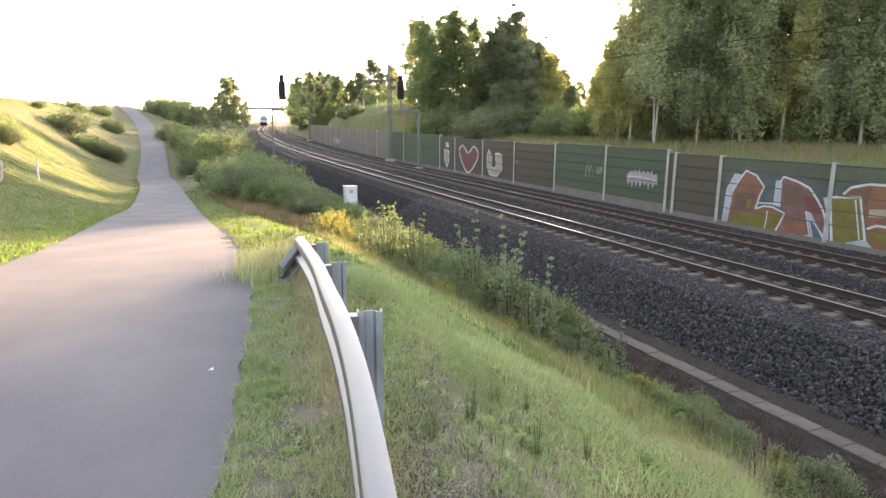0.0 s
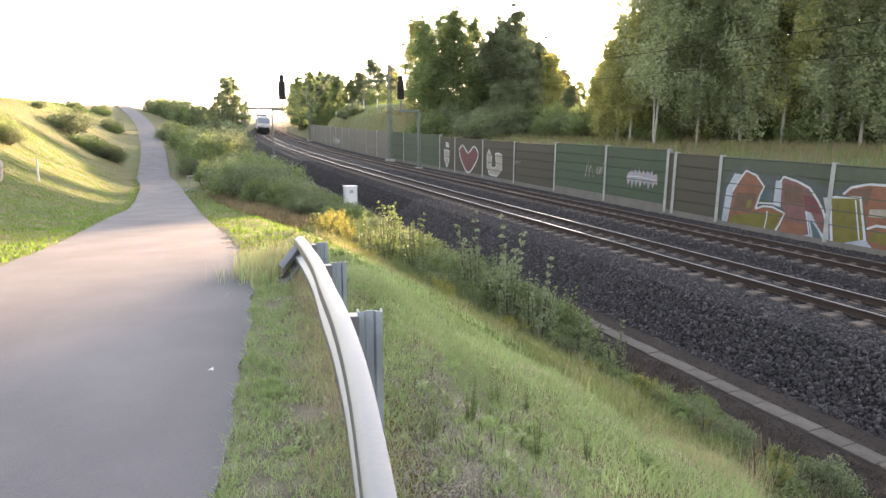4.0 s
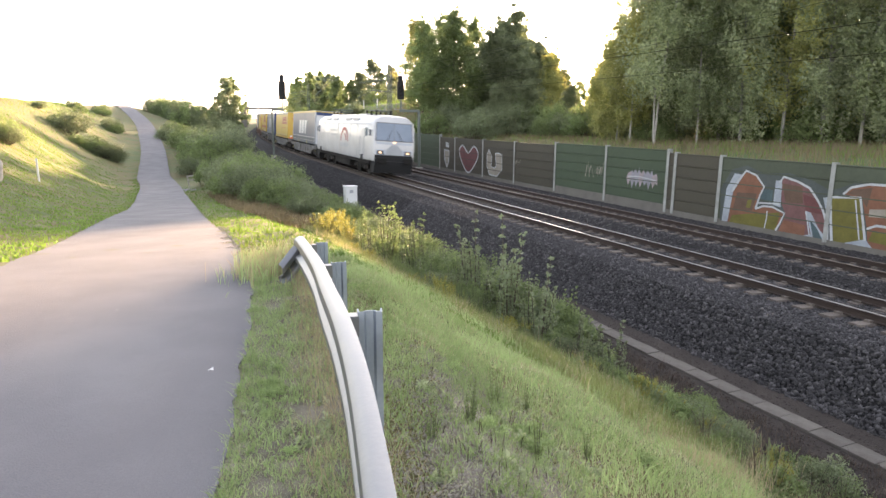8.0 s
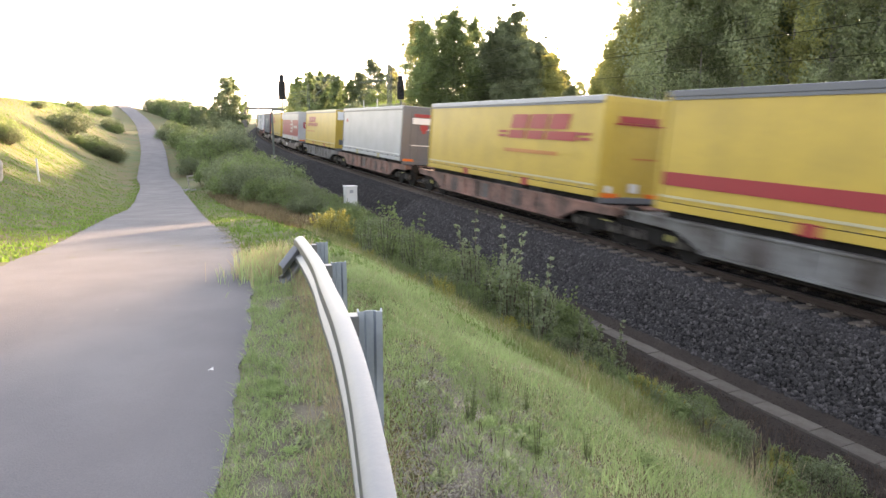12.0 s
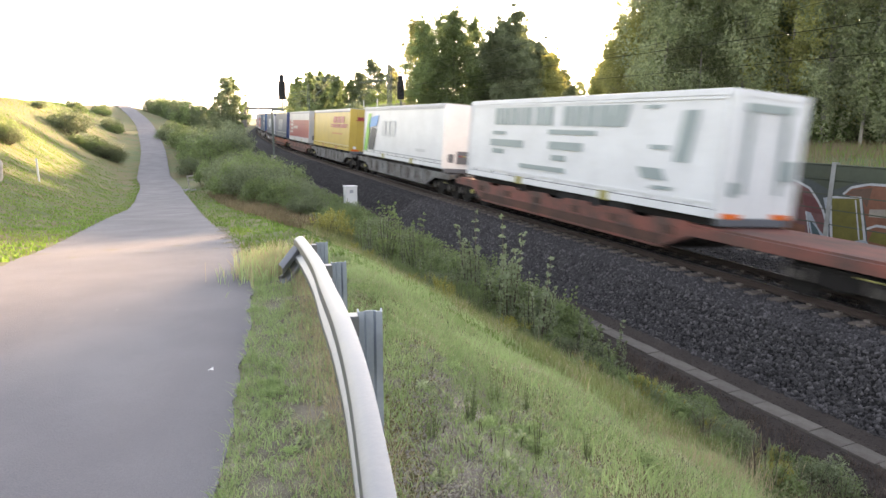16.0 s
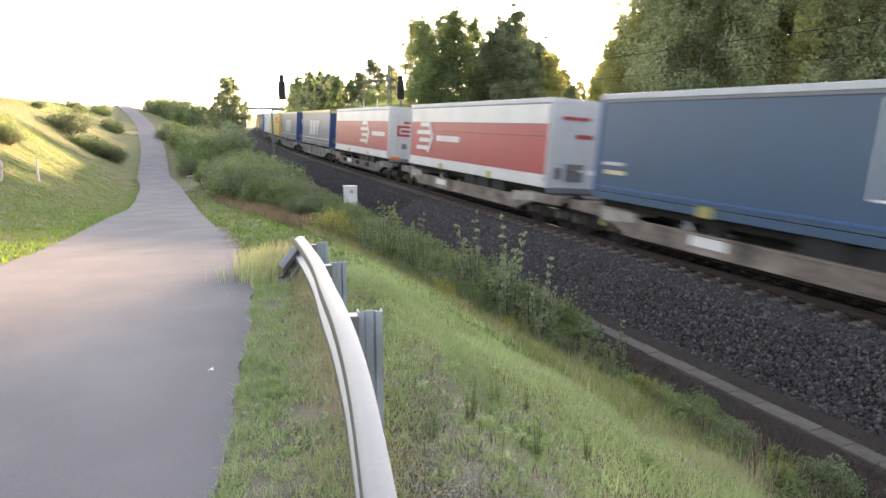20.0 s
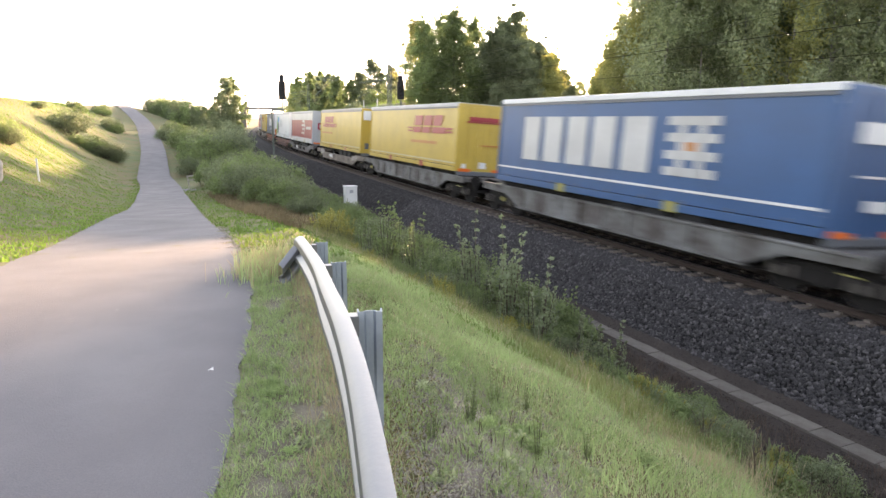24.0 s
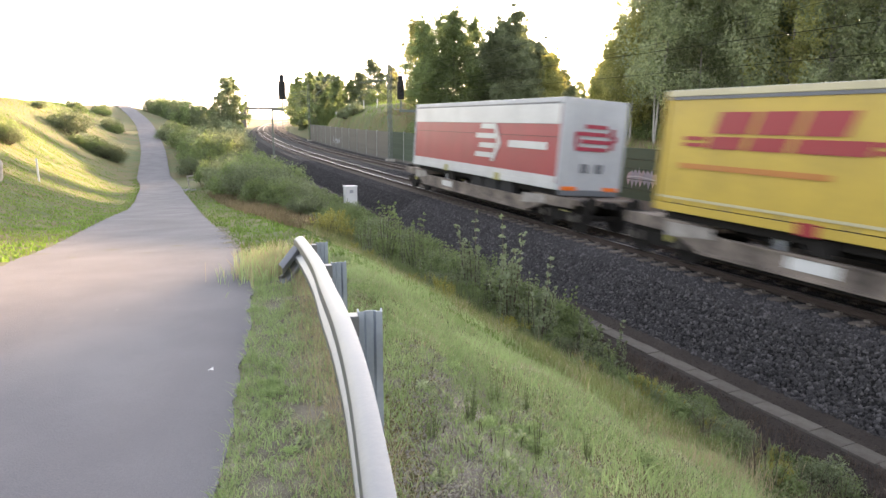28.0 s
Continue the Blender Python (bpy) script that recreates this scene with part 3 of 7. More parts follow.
def guardrail():
    g = tagged(new("guardrail"), "galvanised steel guardrail with bent end and fluted posts", "guardrail")
    b = np.array(BEAM)
    t = np.concatenate([[0], np.cumsum(np.linalg.norm(np.diff(b, axis=0), axis=1))])
    q = np.arange(0, t[-1], 0.12)
    P = np.stack([smooth_interp(q, t, b[:, k]) for k in range(3)], 1)
    P = np.concatenate([P, np.array(BEND)])
    D = np.gradient(P, axis=0)
    D /= np.linalg.norm(D[:, :2], axis=1)[:, None]
    loop = WPROF + [(u - 0.004, z) for u, z in WPROF[::-1]]
    n = len(loop)
    vs, fs = [], []
    for p, d in zip(P, D):
        nx_, ny_ = -d[1], d[0]                      # toward the road
        for u, z in loop:
            vs.append((p[0] + nx_ * u, p[1] + ny_ * u, p[2] + z))
    for i in range(len(P) - 1):
        for k in range(n):
            k2 = (k + 1) % n
            fs.append((i * n + k, i * n + k2, (i + 1) * n + k2, (i + 1) * n + k))
    part("beam", raw("beam", vs, fs, ZINC, True), None, g, "long bright W-shaped steel beam").data.set_sharp_from_angle(angle=0.5)
    for (x, y, zt) in ((-0.37, 3.05, 2.705), (-0.88, 5.15, 2.475), (-1.36, 6.9, 2.30), (0.02, 1.0, 2.72), (0.32, -1.0, 2.73)):
        a = 0.30 if y > 4 else 0.18
        zg = h1(x, y) - 0.3
        o = [(-0.062, -0.03), (-0.062, 0.03), (-0.03, 0.03), (-0.018, 0.012), (0.018, 0.012), (0.03, 0.03), (0.062, 0.03), (0.062, -0.03), (0.055, -0.03), (0.055, 0.022), (0.034, 0.022), (0.022, 0.004), (-0.022, 0.004), (-0.034, 0.022), (-0.055, 0.022), (-0.055, -0.03)]
        bm = bmesh.new()
        lo = [bm.verts.new((u, -v, zg)) for u, v in o]
        hi = [bm.verts.new((u, -v, zt)) for u, v in o]
        for i in range(len(o)):
            j = (i + 1) % len(o)
            bm.faces.new((lo[i], lo[j], hi[j], hi[i]))
        bm.faces.new(hi)
        bmesh.ops.recalc_face_normals(bm, faces=bm.faces[:])
        ob = part("post", bm, ZINC_D, g, "fluted dull steel post")
        ob.matrix_basis = pose(x, y, 0, 0, 0, math.degrees(a))
        bm = bmesh.new()
        add_box(bm, -0.115, -0.055, -0.035, 0.035, zt - 0.13, zt - 0.02, 0.004)
        add_tube(bm, (-0.10, -0.06, zt - 0.09), (-0.10, 0.05, zt - 0.09), 0.012, n=6)
        ob = part("bracket", bm, ZINC, g)
        ob.matrix_basis = pose(x, y, 0, 0, 0, math.degrees(a))
    return g


ZINC_D = material("dull_zinc_post", (0.34, 0.38, 0.43), 0.55, metal=0.7, dark=(0.22, 0.25, 0.29), scale=6, fine=40, bump=0.05)
guardrail()

# ---------------------------------------------------------------- overhead line: lattice masts, arms, wires
def lattice_mast(s, off, top):
    m = tagged(new("catenary_mast"), "slender grey-green lattice mast of the overhead line", "catenary mast", "overhead line masts")
    zb = -0.7
    bm = bmesh.new()
    for x in (-0.27, 0.27):
        add_box(bm, x - 0.075, x + 0.075, -0.16, -0.12, zb, top)
        add_box(bm, x - 0.075, x + 0.075, 0.12, 0.16, zb, top)
    part("chord", bm, MASTSTEEL, m)
    bm = bmesh.new()
    k = 0
    z = zb + 0.4
    while z < top - 0.5:
        x0 = -0.24 if k % 2 else 0.24
        for y in (-0.14, 0.14):
            add_tube(bm, (x0, y, z), (-x0, y, z + 0.5), 0.03, n=4)
        z += 0.5
        k += 1
    part("lacing", bm, MASTSTEEL, m)
    part("footing", box(-0.5, 0.5, -0.4, 0.4, zb - 0.4, zb + 0.35, 0.03), CONCRETE, m)
    part("top_rod", tube((0, 0, top - 0.3), (0, 0, top + 3.2), 0.035, 0.02, 6), MASTSTEEL, m)
    reach = off - OFF2
    bm = bmesh.new()
    add_tube(bm, (0, -0.12, 7.6), (0, -reach - 0.3, 7.2), 0.035, n=6)
    add_tube(bm, (0, -0.12, 5.9), (0, -reach + 0.2, 7.2), 0.035, n=6)
    add_tube(bm, (0, -1.6, 6.6), (0, -reach - 0.4, 5.75), 0.025, n=6)
    part("arm", bm, MASTSTEEL, m, "slender tubular arm")
    bm = bmesh.new()
    add_tube(bm, (0, -0.12, 8.6), (0, -off - 0.3, 7.35), 0.03, n=6)
    add_tube(bm, (0, -0.12, 7.9), (0, -off + 0.4, 7.3), 0.025, n=6)
    add_tube(bm, (0, -off + 1.2, 7.3), (0, -off - 0.3, 5.8), 0.025, n=6)
    part("arm", bm, MASTSTEEL, m)
    m.matrix_basis = on_line(s, off, 0, 0.0)
    return m


for s in (54.3, 112.3, 170.3, 228.3):
    lattice_mast(s, 7.25, 9.8)


def wire(name, label, pts, r):
    w = tagged(new(name), label, "wire")
    bm = bmesh.new()
    poly_tube(bm, pts, r, 4)
    part("strand", bm, UNDER, w)


for off in (0.0, OFF2):
    zc = 0 if off == 0 else Z2
    wire("contact_wire", "thin dark copper contact wire above the track", [at(s, off, 5.6 + zc) for s in np.arange(-55, 236, 14.5)], 0.006)
    sp = np.arange(-55, 236, 7.25)
    wire("messenger_wire", "thin dark carrying wire sagging between masts", [at(s, off, 6.1 + zc + 1.2 * (2 * abs(((s + 55) / 58) % 1 - 0.5)) ** 2) for s in sp], 0.005)
wire("feeder_wire", "thin dark feeder line along the mast tops", [at(s, 7.5, 9.2 - 0.9 * (1 - (2 * abs(((s + 55) / 58) % 1 - 0.5)) ** 2)) for s in np.arange(-55, 236, 7.25)], 0.006)


# ---------------------------------------------------------------- signals on cantilever posts, relay cabinet, marker posts
def signal(s, off, side, arm_z, top, reach, k):
    g = tagged(new("railway_signal"), "black signal head raised on a cantilever post", "railway signal", "railway signals")
    part("post", box(-0.1, 0.1, -0.1, 0.1, -0.9, arm_z + 0.12, 0.02), MASTSTEEL, g)
    part("base", box(-0.3, 0.3, -0.3, 0.3, -1.0, -0.45, 0.03), CONCRETE, g)
    part("arm", box(-0.09, 0.09, min(0, side * reach), max(0, side * reach), arm_z - 0.02, arm_z + 0.2, 0.02), MASTSTEEL, g)
    y = side * (reach - 0.1)
    part("mast", tube((0, y, arm_z + 0.2), (0, y, top - 0.3), 0.08, n=8), MASTSTEEL, g)
    hz = top - 1.7 * k
    bm = prism([(-0.12, hz - 1.3 * k), (-0.12, hz + 0.9 * k), (0.12, hz + 0.9 * k), (0.12, hz - 1.3 * k)], y - 0.42 * k, y + 0.42 * k)
    hd = part("signal_head", bm, BLACK, g, "black signal screen")
    part("signal_top", box(-0.12, 0.12, y - 0.26 * k, y + 0.26 * k, hz + 0.9 * k + 0.02, top, 0.02), BLACK, g)
    for dz in (-0.7, -0.2, 0.35):
        bm = bmesh.new()
        add_tube(bm, (0.1, y, hz + dz * k), (0.32, y, hz + dz * k), 0.13 * k, 0.11 * k, n=10)
        part("lamp_hood", bm, UNDER, hd)
    bm = bmesh.new()
    for x in (-0.3, -0.62):
        add_tube(bm, (x, y - 0.3, arm_z + 0.2), (x, y - 0.3, arm_z + 1.2), 0.015, n=5)
        add_tube(bm, (x, y + 0.3, arm_z + 0.2), (x, y + 0.3, arm_z + 1.2), 0.015, n=5)
    for z in (0.6, 1.2):
        add_tube(bm, (-0.62, y - 0.3, arm_z + z), (-0.62, y + 0.3, arm_z + z), 0.015, n=5)
    add_box(bm, -0.7, -0.1, y - 0.4, y + 0.4, arm_z + 0.2, arm_z + 0.24)
    part("service_cage", bm, ZINC, g)
    g.matrix_basis = on_line(s, off, 0, 0.0)


signal(44.0, 6.75, -1, 4.3, 7.3, 1.75, 0.65)
signal(66.0, -3.15, 1, 4.55, 8.5, 1.3, 0.9)


def relay_cabinet(x, y, w, d, h):
    c = tagged(new("relay_cabinet"), "pale grey trackside cabinet with a lid and small plate", "cabinet")
    z = h1(x, y) - 0.05
    part("body", box(-w / 2, w / 2, -d / 2, d / 2, 0, h - 0.06, 0.012), CAB, c)
    part("lid", box(-w / 2 - 0.03, w / 2 + 0.03, -d / 2 - 0.03, d / 2 + 0.03, h - 0.06, h, 0.015), CAB, c)
    part("door", box(-w / 2 + 0.04, w / 2 - 0.04, -d / 2 - 0.012, -d / 2 + 0.002, 0.08, h - 0.1, 0.006), CAB, c)
    part("name_plate", box(-0.1, 0.1, -d / 2 - 0.02, -d / 2 - 0.01, h - 0.36, h - 0.2), P_GREY2, c)
    part("foot", box(-w / 2 + 0.02, w / 2 - 0.02, -d / 2 + 0.02, d / 2 - 0.02, -0.3, 0.02), CONCRETE, c)
    c.matrix_basis = pose(x, y, z, 0, 0, 24)


CAB = material("pale_cabinet_paint", (0.62, 0.63, 0.62), 0.5, dark=(0.48, 0.48, 0.46), scale=2, fine=20, bump=0.04)
P_GREY2 = material("grey_plate", (0.33, 0.34, 0.36), 0.5, bump=0.02)
relay_cabinet(-4.85, 32.6, 0.62, 0.45, 1.32)


def marker_post(x, y, h, r=0.05, z=None, label="white plastic marker post standing in the grass"):
    m = tagged(new("marker_post"), label, "marker post", "marker posts")
    part("shaft", tube((0, 0, -0.2), (0, 0, h - 0.12), r, r * 0.9, 8), M_POST, m)
    part("cap", tube((0, 0, h - 0.12), (0, 0, h), r * 1.15, r * 0.7, 8), M_POST2, m)
    m.matrix_basis = pose(x, y, h1(x, y) if z is None else z, random.uniform(-2, 2), random.uniform(-2, 2), 0)


M_POST = material("white_post_plastic", (0.68, 0.69, 0.68), 0.5, dark=(0.5, 0.5, 0.48), scale=3, fine=20, bump=0.02)
M_POST2 = material("pale_grey_cap", (0.55, 0.57, 0.60), 0.5, bump=0.02)
marker_post(-21.0, 32.6, 1.25)
for q, d in ((574, 126), (598, 120), (622, 115), (646, 107), (669, 99)):
    marker_post((q - 784) / 1110 * d, d, 1.3, 0.09, None, "white marker post on the grassy mound")


def culvert_rail(x, y, turn):
    g = tagged(new("culvert_railing"), "small weathered pale railing beside the road", "railing")
    for k in range(4):
        part("post", box(k * 0.9 - 0.04, k * 0.9 + 0.04, -0.04, 0.04, -0.3, 0.85, 0.01), WOODW, g)
    for z in (0.45, 0.78):
        part("bar", box(-0.1, 2.8, -0.055, -0.035, z - 0.05, z + 0.05, 0.008), WOODW, g)
    g.matrix_basis = pose(x, y, h1(x + 1, y), 0, -6, turn)


WOODW = material("weathered_pale_wood", (0.42, 0.39, 0.35), 0.85, dark=(0.24, 0.22, 0.19), scale=3, fine=25, bump=0.2)
culvert_rail(-20.9, 51.5, 38)


def lookout_stone(x, y):
    g = tagged(new("boulder"), "pale lichen-spotted boulder lying on the grassy bank", "boulder")
    bm = bmesh.new()
    bmesh.ops.create_icosphere(bm, subdivisions=3, radius=1)
    for v in bm.verts:
        n_ = noise.noise(v.co * 1.6) * 0.28 + noise.noise(v.co * 4) * 0.08
        v.co = Vector((v.co.x * 0.55, v.co.y * 0.5, v.co.z * 0.75)) * (1 + n_)
    part("rock", bm, CONCRETE, g)
    g.matrix_basis = pose(x, y, h1(x, y) + 0.35)


lookout_stone(-19.2, 26.6)


def overbridge(s, z):
    b = tagged(new("bridge"), "low concrete road bridge across the railway with a rail on top", "bridge")
    part("deck", box(-2.5, 2.5, -9, 15, z, z + 0.8, 0.05), DIRTY, b)
    for y in (-8.2, 13.5):
        part("abutment", box(-2.5, 2.5, y - 1, y + 1, -2, z + 0.002, 0.05), DIRTY, b)
    for x in (-2.4, 2.4):
        bm = bmesh.new()
        for k in range(13):
            add_tube(bm, (x, -9 + 2 * k, z + 0.8), (x, -9 + 2 * k, z + 1.9), 0.04, n=5)
        for h_ in (1.3, 1.9):
            add_tube(bm, (x, -9, z + h_), (x, 15, z + h_), 0.04, n=5)
        part("parapet_rail", bm, ZINC, b)
    b.matrix_basis = on_line(s, 0, 0, 0.0)


overbridge(268.0, 6.6)
ROAD_MARK = material("road_mark_white", (0.75, 0.74, 0.72), 0.7, bump=0.1)
# thin white pieces added in place of the white marks on the asphalt
for px, py, w in ((-1.55, 3.95, 0.04), (-2.95, 5.45, 0.055)):
    bm = bmesh.new()
    vs_ = [bm.verts.new((x_ * w / 2, y_ * w / 3, 0.008 * (1 + x_ * y_))) for x_, y_ in ((-1, -1), (1, -0.8), (0.8, 1), (-0.7, 0.9))]
    bm.faces.new(vs_)
    lo_ = bmesh.ops.extrude_face_region(bm, geom=bm.faces[:])["geom"]
    for v_ in lo_:
        if isinstance(v_, bmesh.types.BMVert):
            v_.co.z += 0.003
    sc = tagged(new("white_road_mark", mesh_of("white_road_mark", bm, ROAD_MARK)), "small thin white piece standing in for a mark on the asphalt", "litter")
    sc.matrix_basis = pose(px, py, float(road_of(np.array([px]), np.array([py]))[1][0]) + 0.012, 0, 0, px * 90)
# ---------------------------------------------------------------- graffiti sprayed on the barrier
def spray(name, rgb):
    return material(name, rgb, 0.6, dark=[c * 0.6 for c in rgb], scale=2.5, fine=14, bump=0.05, amount=0.8)


G_WHT, G_ORG, G_PNK, G_OLV = spray("white_spray", (0.50, 0.52, 0.53)), spray("rust_orange_spray", (0.22, 0.10, 0.06)), spray("dusty_rose_spray", (0.18, 0.09, 0.085)), spray("olive_spray", (0.15, 0.135, 0.03))
G_LIL, G_RED, G_CRM = spray("lilac_spray", (0.30, 0.29, 0.33)), spray("dull_red_spray", (0.15, 0.055, 0.055)), spray("cream_spray", (0.33, 0.30, 0.25))
G_TEAL = spray("dark_teal_spray", (0.07, 0.11, 0.12))


def wall_point(x, z, lift):
    """x: minus the distance along the line; a point on the barrier's track face."""
    return at(-x, OFFB - 0.072 - lift, z)


def patch(parent, pts, mat, lift=0.002, label=""):
    n = len(pts)
    vs = [wall_point(x, z, lift) for x, z in pts] + [wall_point(x, z, lift - 0.003) for x, z in pts]
    fs = [tuple(range(n)), tuple(range(2 * n - 1, n - 1, -1))] + [(i, n + i, n + (i + 1) % n, (i + 1) % n) for i in range(n)]
    return part("sprayed_fill", raw("sprayed_fill", vs, fs, mat), None, parent, label)


def stroke(parent, pts, width, mat, lift=0.006, closed=True):
    seq = [np.array(p, float) for p in pts]
    n = len(seq)
    vs, fs = [], []
    for i, p in enumerate(seq):
        a = seq[(i - 1) % n] if closed or i else p
        b = seq[(i + 1) % n] if closed or i < n - 1 else p
        d = b - a
        d = d / (np.linalg.norm(d) + 1e-9)
        q = np.array([-d[1], d[0]]) * width / 2
        vs.append(wall_point(*(p + q), lift))
        vs.append(wall_point(*(p - q), lift))
    m = n if closed else n - 1
    for i in range(m):
        j = (i + 1) % n
        fs.append((2 * i, 2 * i + 1, 2 * j + 1, 2 * j))
    return part("sprayed_line", raw("sprayed_line", vs, fs, mat), None, parent)


def curve_pts(pts, k=5):
    """A closed smooth curve through the points."""
    out, n = [], len(pts)
    for i in range(n):
        p0, p1, p2, p3 = (np.array(pts[(i + j - 1) % n], float) for j in range(4))
        for u in np.linspace(0, 1, k, endpoint=False):
            out.append(tuple(0.5 * (2 * p1 + (p2 - p0) * u + (2 * p0 - 5 * p1 + 4 * p2 - p3) * u * u + (3 * p1 - p0 - 3 * p2 + p3) * u ** 3)))
    return out


def big_graffiti():
    g = tagged(new("graffiti"), "large sprayed letter shapes in rust, rose and olive with white outlines", "graffiti")
    brown = spray("brown_spray", (0.13, 0.08, 0.055))
    halo = spray("pale_blue_spray", (0.36, 0.40, 0.44))
    A = [(-11.0, -0.4), (-10.87, 0.1), (-10.7, 0.85), (-10.45, 1.3), (-10.1, 1.75), (-9.6, 1.6), (-9.2, 1.2), (-9.35, 0.85), (-9.5, 0.3), (-9.15, 0.45), (-8.75, 0.47), (-8.2, 0.3), (-8.35, -0.1), (-8.5, -0.4)]
    B = [(-8.4, -0.4), (-8.15, 0.25), (-8.35, 0.6), (-8.55, 1.4), (-8.4, 1.65), (-7.8, 1.52), (-7.3, 1.33), (-6.95, 0.95), (-6.7, 0.6), (-6.45, 0.05), (-6.4, -0.4)]
    C = [(-6.5, 1.1), (-5.45, 1.2), (-5.1, -0.2), (-5.15, -0.4), (-6.25, -0.4)]
    D = [(-6.05, 1.25), (-5.8, 1.5), (-5.25, 1.66), (-4.6, 1.68), (-3.7, 1.5), (-3.2, 0.9), (-3.1, -0.4), (-5.0, -0.4), (-5.1, 0.2), (-5.4, 1.2)]
    patch(g, [(-11.2, -0.4), (-11.3, 0.9), (-10.8, 1.75), (-10.1, 1.95), (-9.3, 1.7), (-8.7, 1.75), (-8.2, 1.8), (-7.2, 1.6), (-6.6, 1.35), (-6.3, 1.4), (-5.5, 1.75), (-5.0, 1.3), (-5.0, -0.4)], spray("dark_halo_spray", (0.075, 0.09, 0.085)), 0.0005)
    patch(g, A, G_ORG, 0.002)
    patch(g, [(-10.7, -0.4), (-10.6, -0.1), (-9.85, 0.05), (-8.4, 0.3), (-8.5, -0.4)], G_OLV, 0.004)
    patch(g, [(-10.6, 0.1), (-10.45, 0.85), (-9.5, 0.9), (-9.65, 0.2)], brown, 0.004)
    patch(g, [(-9.95, 0.3), (-9.9, 0.6), (-9.7, 0.65), (-9.75, 0.3)], G_OLV, 0.005)
    patch(g, [(-11.1, -0.4), (-10.8, -0.4), (-10.65, 0.85), (-10.2, 1.57), (-10.65, 1.6), (-11.0, 0.95)], halo, 0.005, "pale blue-white sprayed edge")
    patch(g, [(-8.73, 0.55), (-8.72, 1.48), (-8.45, 1.5), (-8.4, 0.5)], halo, 0.005)
    patch(g, [(-9.4, 0.75), (-9.2, 1.1), (-8.8, 1.1), (-8.8, 0.6)], G_TEAL, 0.003)
    patch(g, B, G_PNK, 0.002)
    patch(g, [(-8.2, 0.7), (-8.45, 1.4), (-7.6, 1.35), (-7.5, 0.75)], brown, 0.004)
    patch(g, [(-8.37, -0.4), (-8.2, 0.05), (-7.3, -0.02), (-7.3, -0.4)], G_ORG, 0.004)
    patch(g, [(-7.55, 1.1), (-7.05, 1.0), (-6.7, 0.45), (-7.35, 0.5)], G_RED, 0.005)
    patch(g, [(-7.34, 0.5), (-7.15, 0.47), (-6.8, -0.03), (-6.4, -0.4), (-7.34, -0.4), (-7.05, -0.3)], halo, 0.006)
    patch(g, [(-7.15, 0.2), (-6.85, -0.05), (-6.6, -0.4), (-6.95, -0.4)], G_TEAL, 0.007)
    patch(g, C, G_OLV, 0.003)
    patch(g, D, G_ORG, 0.002)
    patch(g, [(-5.9, 1.3), (-5.7, 1.45), (-5.1, 1.55), (-5.2, 0.9), (-5.45, 1.2)], brown, 0.004)
    patch(g, [(-5.1, 0.6), (-5.1, 0.85), (-4.3, 0.95), (-4.3, 0.65)], G_CRM, 0.005)
    patch(g, [(-5.0, -0.2), (-4.9, 0.15), (-3.4, 0.1), (-3.3, -0.3)], G_OLV, 0.004)
    patch(g, [(-5.8, -0.4), (-5.1, -0.15), (-4.85, -0.4)], halo, 0.008)
    patch(g, [(-6.55, 0.5), (-6.75, 1.05), (-6.5, 1.1)], halo, 0.006)
    for ln, w in ((A[2:9], 0.08), (A[8:], 0.07), (B[3:], 0.08), ([(-8.95, 0.3), (-8.95, 0.0), (-9.0, -0.4)], 0.05), (C[:3], 0.09), ([C[0], C[4]], 0.10), (D[:5], 0.08), ([(-5.1, 0.2), (-4.8, 0.35), (-4.3, 0.35)], 0.08), ([(-5.6, 1.1), (-5.3, -0.2)], 0.05), ([(-9.4, 0.55), (-8.45, 0.62)], 0.06), ([(-7.35, 0.5), (-7.2, 0.0), (-7.1, -0.35)], 0.05)):
        stroke(g, ln, w, G_WHT, 0.0095, False)


def heart_graffiti():
    g = tagged(new("graffiti"), "pale sprayed letter i, red heart and letter u", "graffiti")
    i_ = [(-41.2, 1.2), (-40.1, 1.15), (-40.2, 0.3), (-40.6, -0.25), (-41.1, 0.4)]
    patch(g, i_, G_CRM)
    stroke(g, i_, 0.16, G_WHT)
    patch(g, [(-40.9, 1.45), (-40.2, 1.4), (-40.2, 1.8), (-40.9, 1.85)], G_WHT)
    hp = curve_pts([(-36.3, -0.35), (-37.6, 0.5), (-38.0, 1.3), (-37.3, 1.7), (-36.3, 1.15), (-35.3, 1.7), (-34.5, 1.2), (-35.0, 0.4)], 4)
    patch(g, hp, G_RED)
    stroke(g, hp, 0.13, G_WHT)
    u_ = [(-33.0, 1.2), (-32.7, 1.6), (-32.2, 1.1), (-32.3, 0.4), (-31.8, 0.3), (-31.5, 0.5), (-31.7, 1.35), (-31.2, 1.4), (-30.7, 1.3), (-30.6, 0.3), (-31.4, -0.25), (-32.6, -0.2), (-33.0, 0.4)]
    patch(g, u_, G_CRM)
    stroke(g, u_, 0.08, G_WHT)


def tag_graffiti(x, z, w, h, mat, seed, label):
    g = tagged(new("graffiti"), label, "graffiti")
    r = random.Random(seed)
    k = 9
    pts = [(x + w * i / k + r.uniform(-0.05, 0.05), z + h * (0.25 + 0.6 * r.random() if i % 2 else -0.15 - 0.3 * r.random())) for i in range(k + 1)]
    stroke(g, pts, w * 0.03, mat, 0.003, False)
    for i in range(5):
        a = x + w * r.random()
        stroke(g, [(a, z - h * 0.4 * r.random()), (a + w * 0.08, z + h * 0.5)], w * 0.03, mat, 0.008, False)


